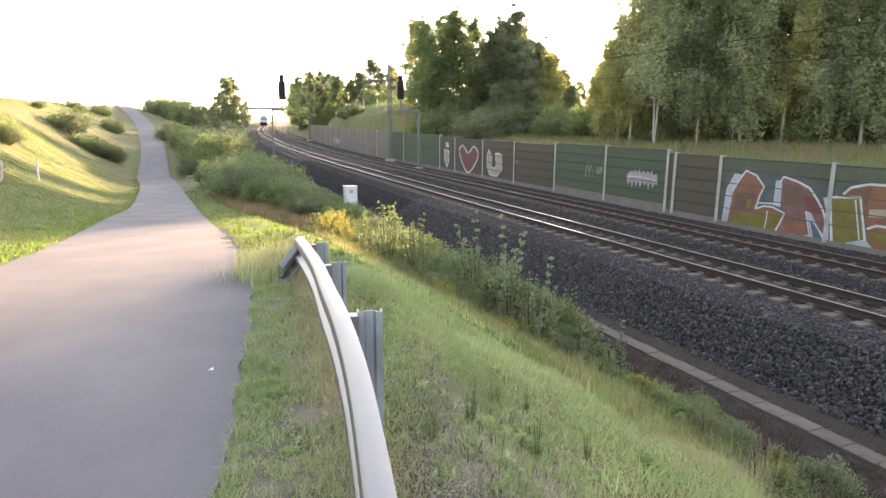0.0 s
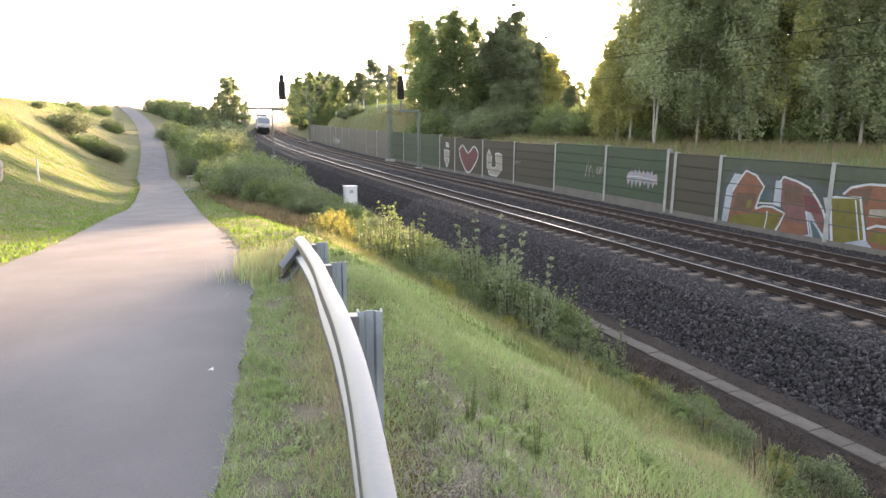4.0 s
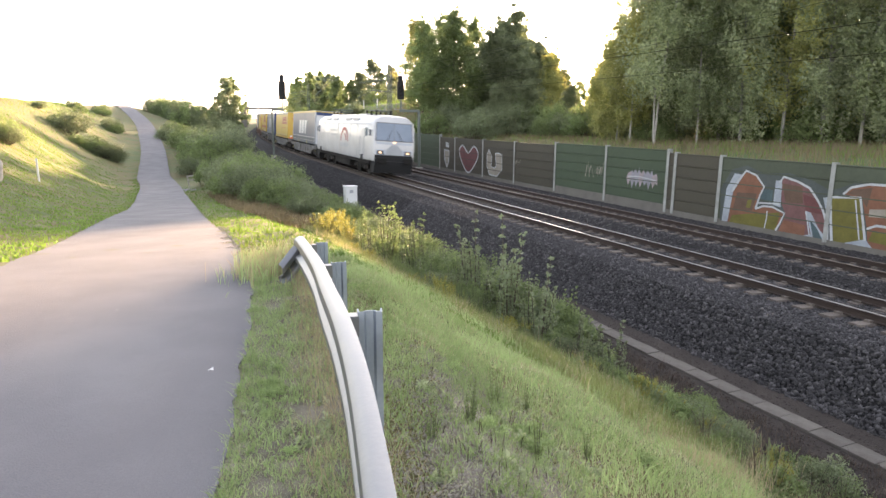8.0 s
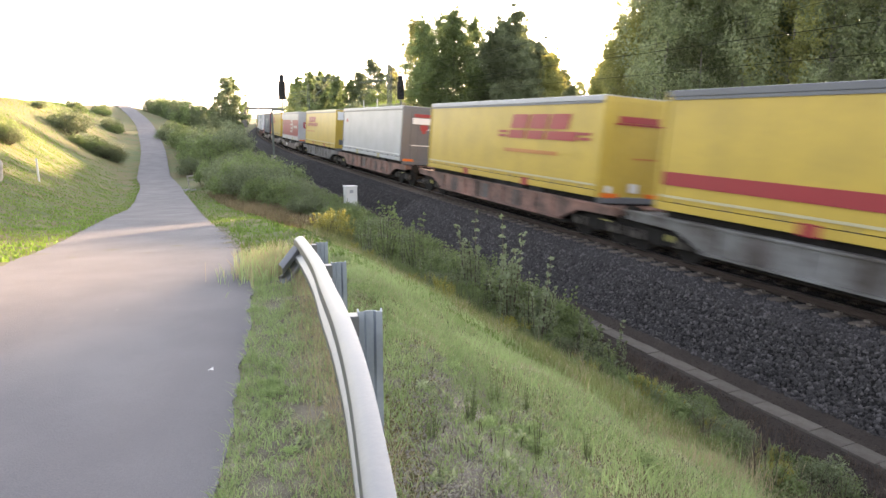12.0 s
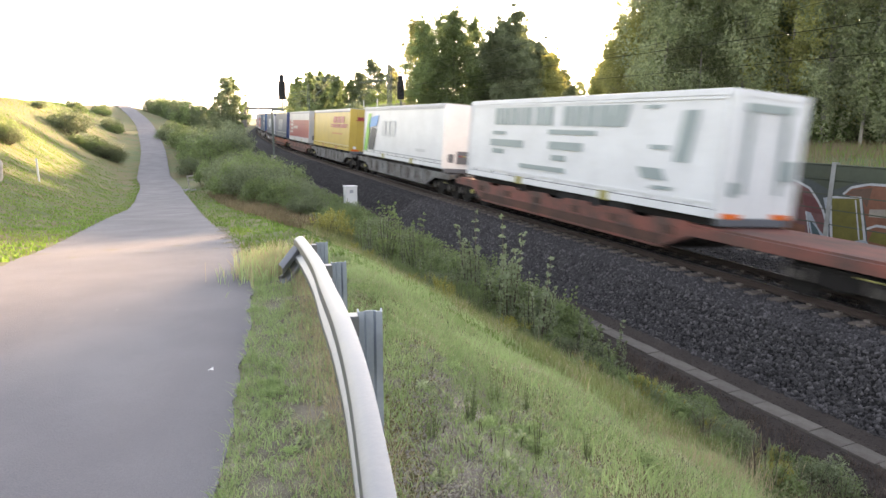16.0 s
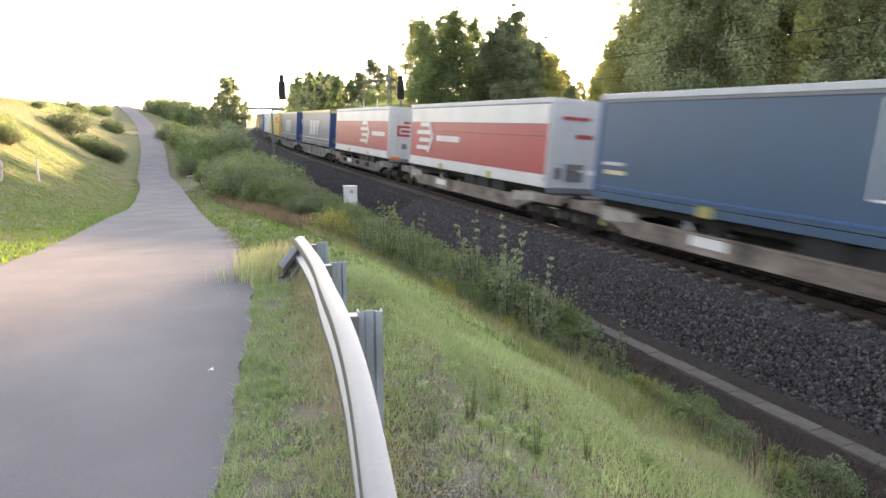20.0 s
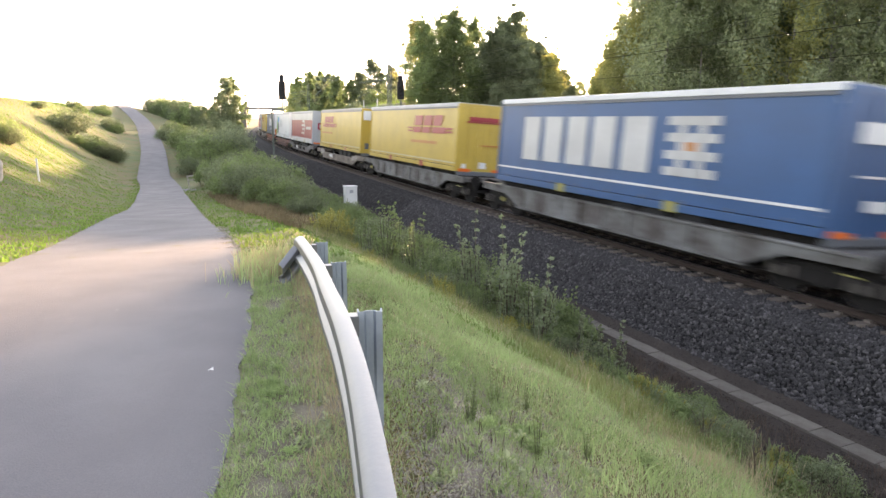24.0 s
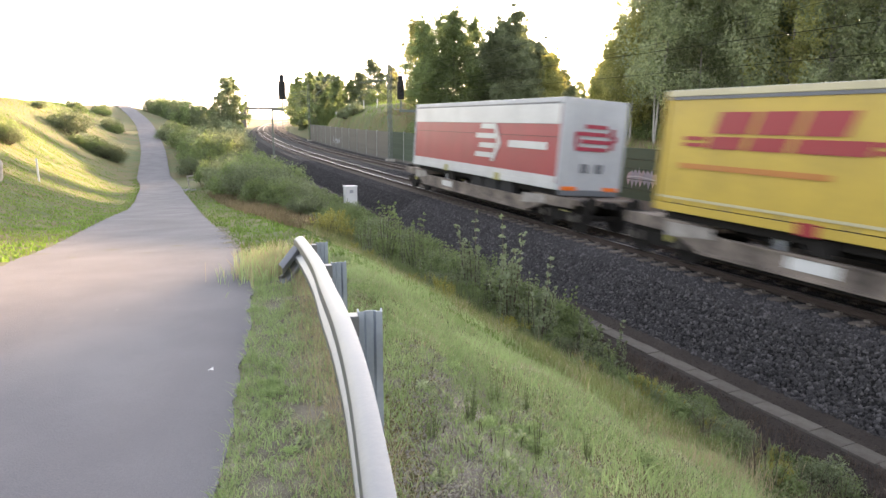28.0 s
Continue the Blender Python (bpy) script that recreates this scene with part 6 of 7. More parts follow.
def trailer(kind_):
    k = dict(KINDS[kind_])
    t = tagged(new("semi_trailer"), k["label"], "semi-trailer", "semi-trailers of the goods train")
    side, end, roof = k["side"], k["end"], k.get("roof", P_GRY)
    h = LT / 2
    for y in (-HW, HW):
        sg = -1 if y < 0 else 1
        # curtain, slightly slack, in vertical folds
        bm = bmesh.new()
        cols, rows = 34, 5
        g = [[bm.verts.new((-h + 0.1 + (LT - 0.2) * i / cols, y - sg * 0.012 + 0.010 * sg * math.sin(i * 1.9) * math.sin(math.pi * j / rows) * (0.5 + 0.5 * math.sin(i * 0.37 + 1)), ZB + 0.22 + (ZT - ZB - 0.36) * j / rows)) for i in range(cols + 1)] for j in range(rows + 1)]
        for j in range(rows):
            for i in range(cols):
                bm.faces.new((g[j][i], g[j][i + 1], g[j + 1][i + 1], g[j + 1][i]))
        part("curtain", bm, side, t, smooth=True)
        part("side_rail", box(-h, h, y - 0.03, y + 0.03, ZB, ZB + 0.2, 0.01), k.get("rail", side), t)
        part("roof_rail", box(-h, h, y - 0.025, y + 0.025, ZT - 0.16, ZT, 0.02), k.get("top", roof), t)
        sz = k.get("strip_z", ZB + 0.36)
        part("rub_strip", box(-h + 0.1, h - 0.1, y + sg * 0.006 - 0.012, y + sg * 0.006 + 0.012, sz - 0.03, sz + 0.03), k.get("strip", roof), t)
        if k.get("skirt"):
            part("skirt_band", box(-h + 0.1, h - 0.1, y + sg * 0.004 - 0.012, y + sg * 0.004 + 0.012, ZB + 0.2, sz - 0.1), k["skirt"], t)
            part("skirt_strip", box(-h + 0.1, h - 0.1, y + sg * 0.008 - 0.012, y + sg * 0.008 + 0.012, ZB + 0.27, ZB + 0.30), k.get("strip", roof), t)
        part("eave_strip", box(-h + 0.1, h - 0.1, y + sg * 0.01 - 0.012, y + sg * 0.01 + 0.012, ZT - 0.24, ZT - 0.165), k.get("eave", P_DGR), t)
        for j in range(9):
            part("strap_buckle", box(-h + 0.75 + j * 1.5, -h + 0.81 + j * 1.5, y + sg * 0.012 - 0.01, y + sg * 0.012 + 0.01, ZB + 0.06, ZB + 0.30), P_DGR, t)
        for mt, outlines in k.get("shapes", ()):
            shapes(t, outlines, mt, y + sg * 0.024, 1 if y < 0 else -1)
        for mt, spec in k.get("prints", ()):
            sp = [(x * (1 if y < 0 else -1), z, a, b, c if y < 0 else -c) for x, z, a, b, c in spec]
            bars(t, sp, mt, y + sg * 0.02)
        for x in k.get("tags", (-2.4, 2.6)):
            part("grip_plate", box(x - 0.22, x + 0.22, y + sg * 0.03 - 0.006, y + sg * 0.03 + 0.006, ZB - 0.03, ZB + 0.25), k.get("tag", M_YTAG), t)
    for x, sg in ((-h, -1), (h, 1)):
        bm = bmesh.new()
        add_box(bm, x - 0.03, x + 0.03, -HW + 0.02, HW - 0.02, ZB, ZT - 0.04)
        part("end_wall", bm, end, t)
        bm = bmesh.new()
        for y in (-HW + 0.04, HW - 0.04):
            add_box(bm, x - 0.06, x + 0.05, y - 0.06, y + 0.06, ZB, ZT - 0.02, 0.015)
        add_box(bm, x - 0.05, x + 0.045, -HW + 0.1, HW - 0.1, ZT - 0.16, ZT - 0.02)
        part("end_frame", bm, k.get("frame", end), t)
    front_wall = k.get("front_wall", False)
    if front_wall:
        part("coupling_box", box(h + 0.03, h + 0.10, -0.55, 0.15, ZB + 0.25, ZB + 0.85, 0.02), P_DGR, t, "dark box with hose couplings")
        for j in range(3):
            part("coupling", tube((h + 0.09, -0.4 + 0.2 * j, ZB + 0.62), (h + 0.16, -0.4 + 0.2 * j, ZB + 0.62), 0.05, n=8), (M_RED, M_YTAG, P_WHT)[j], t)
        part("notice", box(h + 0.03, h + 0.045, 0.35, 0.95, ZB + 0.5, ZB + 0.66), P_WHT, t)
        part("notice", box(h + 0.03, h + 0.045, -1.0, -0.7, ZB + 0.3, ZB + 0.7), P_DGR, t)
    x = h + 0.04
    part("door_seam", box(x - 0.01, x + 0.012, -0.012, 0.012, ZB + 0.1, ZT - 0.2), end, t)
    for y in () if front_wall else (-0.75, -0.35, 0.35, 0.75):
        part("door_bar", tube((x + 0.02, y, ZB + 0.1), (x + 0.02, y, ZT - 0.2), 0.017, n=6), end, t)
    part("bumper", box(h - 0.05, h + 0.08, -1.2, 1.2, ZB - 0.18, ZB + 0.02, 0.02), k.get("bumper", P_DGR), t)
    for y in () if front_wall else (-0.85, 0.85):
        part("tail_lamp", box(h + 0.05, h + 0.095, y - 0.3, y + 0.3, ZB + 0.0, ZB + 0.13, 0.01), M_ORG, t, "orange and red lamp cluster")
    for mt, spec in k.get("end_prints", ()):
        bars(t, spec, mt, 0, "end", h + 0.075)
    part("roof", box(-h, h, -HW + 0.02, HW - 0.02, ZT - 0.03, ZT + 0.01, 0.008), roof, t)
    part("floor_frame", box(-h + 0.1, h - 0.1, -1.0, 1.0, ZB - 0.22, ZB + 0.02), UNDER, t)
    for x in (0.6, 1.9, 3.2):
        for y in (-1.02, 1.02):
            put("tyre", TYRE, t, x, y, 0.98)
    for y in (-0.8, 0.8):
        part("landing_leg", box(-3.4, -3.25, y - 0.06, y + 0.06, 0.62, ZB), P_GRY, t)
    return t


def skew(x0, z, sizes, ht, lean, gap=0.16):
    out, x = [], x0
    for s in sizes:
        out.append((x + s / 2, z, s, ht, lean))
        x += s + gap
    return out


def slant(x0, x1, z0, z1, lean):
    """A leaning block: foot from x0 to x1 at z0, its top shifted by lean."""
    return [(x0, z0), (x1, z0), (x1 + lean, z1), (x0 + lean, z1)]


def bold_blocks(x, w, z=2.82, ht=1.32):
    """Two leaning blocks and a wedge pointing down, plain and solid."""
    z0, z1 = z - ht / 2, z + ht / 2
    return [slant(x, x + 0.27 * w, z0, z1, 0.10), slant(x + 0.34 * w, x + 0.61 * w, z0, z1, 0.10),
            [(x + 0.74 * w, z0), (x + 0.84 * w, z0), (x + w, z1), (x + 0.68 * w, z1)]]


def courier_print(x, w, z=3.36, ht=0.86):
    """Three leaning red blocks, cut by a thin gap, with twin lines before and behind, and a faint line below."""
    u = w / 3
    cut = z - 0.12 * ht
    out = []
    for j in range(3):
        out.append(slant(x + j * u + 0.14, x + (j + 1) * u - 0.02, cut + 0.035, z + ht / 2, 0.32 * ht * 0.62))
        out.append(slant(x + j * u, x + (j + 1) * u - (0.16 if j < 2 else -0.5), z - ht / 2, cut - 0.035, 0.32 * ht * 0.38))
    for zz in (z - ht * 0.46, z - ht * 0.28):
        out.append(slant(x - 0.75, x - 0.08, zz, zz + 0.09, 0.02))
        out.append(slant(x + w + 0.6, x + w + 1.25, zz, zz + 0.09, 0.02))
    return [(M_RED, out)]


def small_line(x, w, z=2.42):
    return [(M_ORANGE, [slant(x, x + w, z, z + 0.13, 0.0)])]


def arrow_shapes(x, z=2.62, k=1.0):
    """Three nested bands bent round into an arrow."""
    out = []
    for zz, x0, x1 in ((0.62, -0.55, 0.55), (0.24, -0.95, 0.75), (-0.14, -0.6, 0.75), (-0.52, -0.95, 0.55)):
        out.append([(x + x0 * k, z + zz * k), (x + x1 * k, z + zz * k), (x + (x1 + 0.06) * k, z + (zz + 0.2) * k), (x + x0 * k + 0.05, z + (zz + 0.2) * k)])
    out.append([(x + 0.72 * k, z + 0.85 * k), (x + 1.25 * k, z + 0.1 * k), (x + 0.72 * k, z - 0.65 * k), (x + 0.5 * k, z - 0.65 * k), (x + 0.95 * k, z + 0.1 * k), (x + 0.5 * k, z + 0.85 * k)])
    return out


def ring(x, z, r, n=20):
    return [(x + r * math.cos(6.2832 * i / n), z + r * math.sin(6.2832 * i / n)) for i in range(n)]


M_ORANGE = paint("faded_orange_line", (0.50, 0.20, 0.05), dirt=0.4)
M_MAR = paint("maroon_emblem", (0.30, 0.02, 0.05), dirt=0.2)
M_FAINT = paint("faint_grey_print", (0.60, 0.62, 0.63), dirt=0.3)
P_HAZE = paint("dusty_white_band", (0.60, 0.60, 0.60), dirt=0.5)
P_BLUESKIRT = paint("dark_blue_skirt", (0.055, 0.066, 0.095))
BOLD = [(M_WHT, bold_blocks(-2.4, 4.8))]
BOLD_G = [(P_GRY, bold_blocks(-2.4, 4.8))]
YELLOW_SHAPES = courier_print(1.1, 3.9) + small_line(0.9, 3.6)
YELLOW_REAR = courier_print(-5.3, 3.4) + small_line(-6.1, 4.0)
STRIPED = [(M_GRN, [slant(-6.7, -5.95, 1.6, 3.95, 0.75)]), (M_NAV, [[(-5.75, 1.7), (-4.45, 1.7), (-4.0, 3.0), (-4.9, 3.1), (-5.35, 2.85)]]), (M_SKY, [[(-5.75, 3.05), (-4.0, 3.2), (-3.6, 3.85), (-5.45, 3.7)]]), (M_FAINT, [slant(-2.9, -2.2, 2.6, 3.5, 0), slant(-2.0, -1.3, 2.6, 3.5, 0), slant(-1.1, -0.4, 2.6, 3.5, 0), slant(3.2, 4.6, 1.95, 2.1, 0)])]
RED_BANDS = [(P_HAZE, [(0, 3.80, 13.35, 0.66, 0), (0, 1.60, 13.35, 0.22, 0)]), (P_MAR, [(0, 3.04, 13.3, 0.03, 0)])]
LINE_A = [(P_HAZE, [slant(3.3, 6.0, 2.58, 2.84, 0.03)])]
LINE_T = [(P_HAZE, [slant(-3.1, -0.5, 2.58, 2.84, 0.03)])]
TEALTEXT_PRINT = [(M_TEAL, skew(-4.6, 3.72, (0.5, 0.5, 0.5, 0.25, 0.5), 0.62, 0.0, 0.12) + skew(-1.6, 3.72, (0.35, 0.6), 0.62, 0.0, 0.12) + skew(0.1, 3.72, (0.5, 0.5, 0.5, 0.6), 0.62, 0.0, 0.12) + [(2.95, 3.72, 0.7, 0.62, 0.1), (-4.2, 3.1, 1.0, 0.13, 0), (-3.6, 2.72, 2.5, 0.26, 0), (-4.2, 2.4, 0.9, 0.18, 0), (0.6, 3.2, 2.6, 0.15, 0), (0.35, 2.75, 1.9, 0.26, 0), (0, 2.35, 0.8, 0.18, 0), (-1.0, 1.95, 2.9, 0.16, 0), (4.3, 3.95, 0.6, 0.1, 0), (5.6, 3.2, 0.5, 1.3, 0.1), (4.7, 2.9, 0.7, 0.12, 0.0), (4.5, 2.2, 0.9, 0.3, -0.1), (4.9, 1.85, 0.7, 0.1, 0.1)])]
END_W = [(M_WHT, [(0.1, 3.42, 1.7, 0.42, 0), (-0.1, 2.55, 1.0, 0.05, 0), (0.2, 1.95, 0.9, 0.24, 0)])]
END_N = [(P_NAVY, [(0, 4.08, 2.4, 0.26, 0), (0, 3.35, 1.5, 0.30, 0), (-0.1, 2.6, 1.1, 0.05, 0)])]
END_R = [(M_RED, [(0, 3.66, 1.5, 0.20, 0), (0.05, 3.52, 1.9, 0.05, 0)]), (M_ORANGE, [(0.35, 2.5, 0.9, 0.06, 0)]), (P_WHT, [(-0.9, 1.55, 0.2, 0.2, 0), (0.05, 1.6, 0.35, 0.28, 0)])]
END_P = [(P_WHT, [(0, 3.85, 2.35, 0.62, 0)]), (M_ORANGE, [(0.3, 2.55, 0.8, 0.06, 0)])]
END_A = [(M_MAR, [(0.05, 3.45, 0.9, 0.13, 0), (-0.1, 3.2, 1.3, 0.13, 0), (0.05, 2.95, 1.2, 0.13, 0), (-0.1, 2.7, 1.3, 0.13, 0), (0.72, 3.25, 0.16, 0.34, 0), (0.85, 3.07, 0.14, 0.2, 0), (0.72, 2.88, 0.16, 0.34, 0), (-0.72, 3.0, 0.14, 0.5, 0)]), (P_DGR, [(-0.3, 2.05, 0.3, 0.3, 0), (0.3, 2.05, 0.3, 0.3, 0)])]
END_T = [(M_RED, [(-0.3, 3.7, 1.1, 0.1, 0), (0.1, 3.1, 0.7, 0.14, 0)])]
BG = dict(side=P_BLUEGREY, roof=P_GRY, shapes=BOLD_G, strip=P_HAZE, strip_z=1.90, skirt=P_BLUESKIRT)
YL = dict(side=P_YEL, end=P_YEL, roof=P_GRY, tag=M_RED, strip=P_CRM, shapes=YELLOW_SHAPES, end_prints=END_R)
RD = dict(side=P_RED, end=P_GRY, roof=P_GRY, rail=P_HAZE, prints=RED_BANDS, strip=P_HAZE, strip_z=1.70)
KINDS = {
    "bluegrey": dict(BG, label="blue-grey curtain-sided semi-trailer with pale printed blocks", end=P_NAVY, top=P_CRM, end_prints=END_W, front_wall=True),
    "bluegrey_w": dict(BG, label="navy blue curtain-sided semi-trailer with a white front panel", end=P_WHT, frame=P_GRY, top=P_YEL, shapes=BOLD, end_prints=END_N + [(P_YEL, [(0, 4.25, 2.5, 0.1, 0)])], front_wall=True),
    "bluegrey_m": dict(BG, label="dark blue-grey curtain-sided semi-trailer with a dark red door frame", end=P_NAVY, frame=P_MAR, bumper=P_MAR, top=P_CRM, end_prints=END_W),
    "bluegrey_y": dict(BG, label="blue-grey curtain-sided semi-trailer with a yellow roof edge", end=P_NAVY, top=P_YEL, end_prints=END_W + [(P_YEL, [(0, 4.18, 2.5, 0.2, 0)])], front_wall=True),
    "yellow": dict(YL, label="bright yellow curtain-sided semi-trailer with red printed blocks"),
    "yellow_w": dict(YL, label="yellow curtain-sided semi-trailer with a pale panel above its front", top=P_DGR, shapes=YELLOW_REAR, end_prints=END_P, front_wall=True),
    "yellow_v": dict(YL, label="yellow curtain-sided semi-trailer with red blocks near its tail", top=P_CRM, shapes=YELLOW_REAR, end_prints=END_P, front_wall=True),
    "yellow_s": dict(YL, label="yellow curtain-sided semi-trailer with a red stripe along its foot", top=P_DGR, shapes=courier_print(-0.3, 4.5, 3.40, 1.0), prints=[(M_RED, [(0, 2.12, 13.3, 0.34, 0)])]),
    "red": dict(RD, label="red curtain-sided semi-trailer with white upper band and lower rail", shapes=[(P_HAZE, arrow_shapes(1.45))] + LINE_A, end_prints=END_A),
    "red_t": dict(RD, label="red curtain-sided semi-trailer with its white emblem near the tail", shapes=[(P_HAZE, arrow_shapes(-4.8))] + LINE_T, end_prints=END_T, front_wall=True),
    "white": dict(label="white curtain-sided semi-trailer with green and blue print", side=P_WHT, end=P_WHT, roof=P_GRY, shapes=STRIPED, strip=P_GRY, eave=P_GRY, front_wall=True),
    "white_l": dict(label="white box semi-trailer with grey-green printed bars", side=P_WHT, end=P_WHT, roof=P_WHT, eave=P_WHT, prints=TEALTEXT_PRINT, strip=P_WHT, end_prints=[(M_TEAL, [(-0.6, 2.9, 0.16, 2.0, 0), (0.6, 2.9, 0.16, 2.0, 0), (0, 3.95, 1.6, 0.2, 0), (0.9, 2.5, 0.4, 0.5, 0), (-0.9, 2.0, 0.25, 0.35, 0)])]),
    "grey": dict(label="silver-grey curtain-sided semi-trailer with a dark grey door", side=P_GRY, end=P_DGR, roof=P_GRY, prints=[(M_RED, [(-5.6, 3.5, 0.5, 0.25, 0)])], end_prints=[(M_WHT, [(0, 3.55, 1.4, 0.34, 0), (0.55, 3.1, 0.7, 0.05, 0), (0, 2.2, 1.5, 0.05, 0)]), (M_RED, [(0.0, 3.85, 1.2, 0.18, 0), (0, 3.2, 0.45, 0.3, 0), (0, 2.97, 0.2, 0.16, 0)])], strip=P_WHT),
    "blue": dict(label="dusty blue semi-trailer with white framed print panels", side=P_STEELB, end=P_BLU, roof=P_GRY, prints=[(M_WHT, [(3.4, 3.45, 3.2, 0.55, 0.05), (3.4, 2.6, 2.0, 0.45, 0.0), (3.4, 4.0, 3.8, 0.05, 0), (3.4, 2.15, 3.8, 0.05, 0), (1.5, 3.07, 0.06, 1.85, 0), (5.3, 3.07, 0.06, 1.85, 0)]), (P_GRY, [(-6.0, 2.35, 0.9, 0.1, 0.05)]), (P_CRM, [(-5.9, 2.1, 0.9, 0.12, 0.0)])], end_prints=[(M_WHT, [(0, 3.62, 1.9, 0.32, 0), (0, 3.15, 1.3, 0.24, 0), (0, 2.55, 1.9, 0.05, 0), (0, 3.95, 2.1, 0.04, 0), (0, 2.9, 2.1, 0.04, 0)])], strip=P_BLU),
    "deep_blue": dict(label="blue curtain-sided semi-trailer with large white printed blocks", side=P_BLU, end=P_BLU, roof=P_WHT, shapes=[(P_HAZE, [slant(x_, x_ + 1.05, 2.2, 3.7, 0) for x_ in (-5.0, -3.65, -2.3, -0.95)] + [slant(0.45, 1.6, 2.2, 3.7, 0)] + [slant(2.2, 3.9, z_, z_ + 0.22, 0) for z_ in (2.2, 2.62, 3.06, 3.48)] + [slant(2.6, 2.85, 2.2, 3.7, 0), slant(3.25, 3.5, 2.2, 3.7, 0)])], prints=[(M_ORANGE, [(3.05, 2.95, 0.7, 0.5, 0)])], end_prints=END_W, strip=P_WHT, strip_z=1.85),
    "slate": dict(BG, label="slate blue curtain-sided semi-trailer with white printed blocks", side=P_SLATE, end=P_WHT, frame=P_GRY, top=BLACK, shapes=[(M_WHT, [ring(-1.35, 3.02, 0.70)] + [slant(-0.45, 0.42, 2.45, 3.45, 0.03), slant(0.58, 1.45, 2.45, 3.45, 0.03), slant(1.6, 2.45, 2.45, 3.45, 0.03), slant(0.9, 2.4, 1.98, 2.12, 0)]), (P_SLATE, [ring(-1.35, 3.02, 0.3, 12)])], end_prints=[(P_DGR, [(-0.62, 3.5, 0.5, 0.5, 0), (0.35, 3.45, 1.1, 0.3, 0), (0.6, 3.1, 0.5, 0.07, 0)]), (M_ORANGE, [(-0.95, 1.75, 0.4, 0.6, 0), (0.95, 1.75, 0.4, 0.6, 0)])]),
}
ORDER = ["bluegrey_w", "yellow", "bluegrey", "yellow_s", "yellow", "grey", "yellow_v", "red", "yellow_v", "bluegrey_m", "white_l", "white", "yellow", "red_t", "bluegrey", "bluegrey_w", "blue", "red_t", "red", "bluegrey_y", "bluegrey", "yellow", "white", "deep_blue", "yellow", "yellow_w", "red", "white", "slate", "yellow_v", "red"]
FRAMES = [W_GRY, W_GRY, W_GRY, W_GRY, W_SAL, W_SAL, W_GRY, W_BEI, W_BEI, W_BEI, W_BRN, W_GRY, W_GRY, W_BRN, W_ORG, W_BEI, W_BEI, W_BEI, W_DRK, W_GRY, W_GRY, W_GRY, W_DRK, W_GRY, W_GRY, W_BEI, W_DRK, W_BRN, W_ORG, W_BEI, W_BEI]
WLABEL = {W_GRY: "grey steel pocket wagon with grimy bogies", W_SAL: "faded salmon pocket wagon with grimy bogies", W_BEI: "beige-grey pocket wagon with grimy bogies", W_BRN: "red-brown pocket wagon with grimy bogies", W_ORG: "orange pocket wagon with grimy bogies", W_DRK: "dark dirty pocket wagon with grimy bogies"}


def build_train():
    first_t, first_w = {}, {}
    for d, kn, fm in zip(LEADS, ORDER, FRAMES):
        mid = d + LT / 2
        start = on_line(mid)
        if kn in first_t:
            th = copy_thing(first_t[kn], start)
        else:
            th = first_t[kn] = trailer(kn)
        moving.append((th, mid))
        nose = 11.0 if d == 445.3 else 7.85          # one wagon has a long empty front platform
        if (fm.name, nose) in first_w:
            wg = copy_thing(first_w[fm.name, nose], start)
        else:
            wg = first_w[fm.name, nose] = wagon(fm, WLABEL[fm], nose)
        moving.append((wg, mid))


build_train()
P_SIL = paint("silver_grey_nose", (0.52, 0.56, 0.63))
P_STL = paint("steel_grey_grille", (0.30, 0.33, 0.36))
# cab glass: the sky's reflection is put into its blue-grey base colour
PANE_SKY = material("sky_tinted_cab_glass", (0.17, 0.21, 0.27), 0.06, dark=(0.12, 0.15, 0.2), scale=1.0, fine=5, bump=0, amount=0.6, spec=0.7)


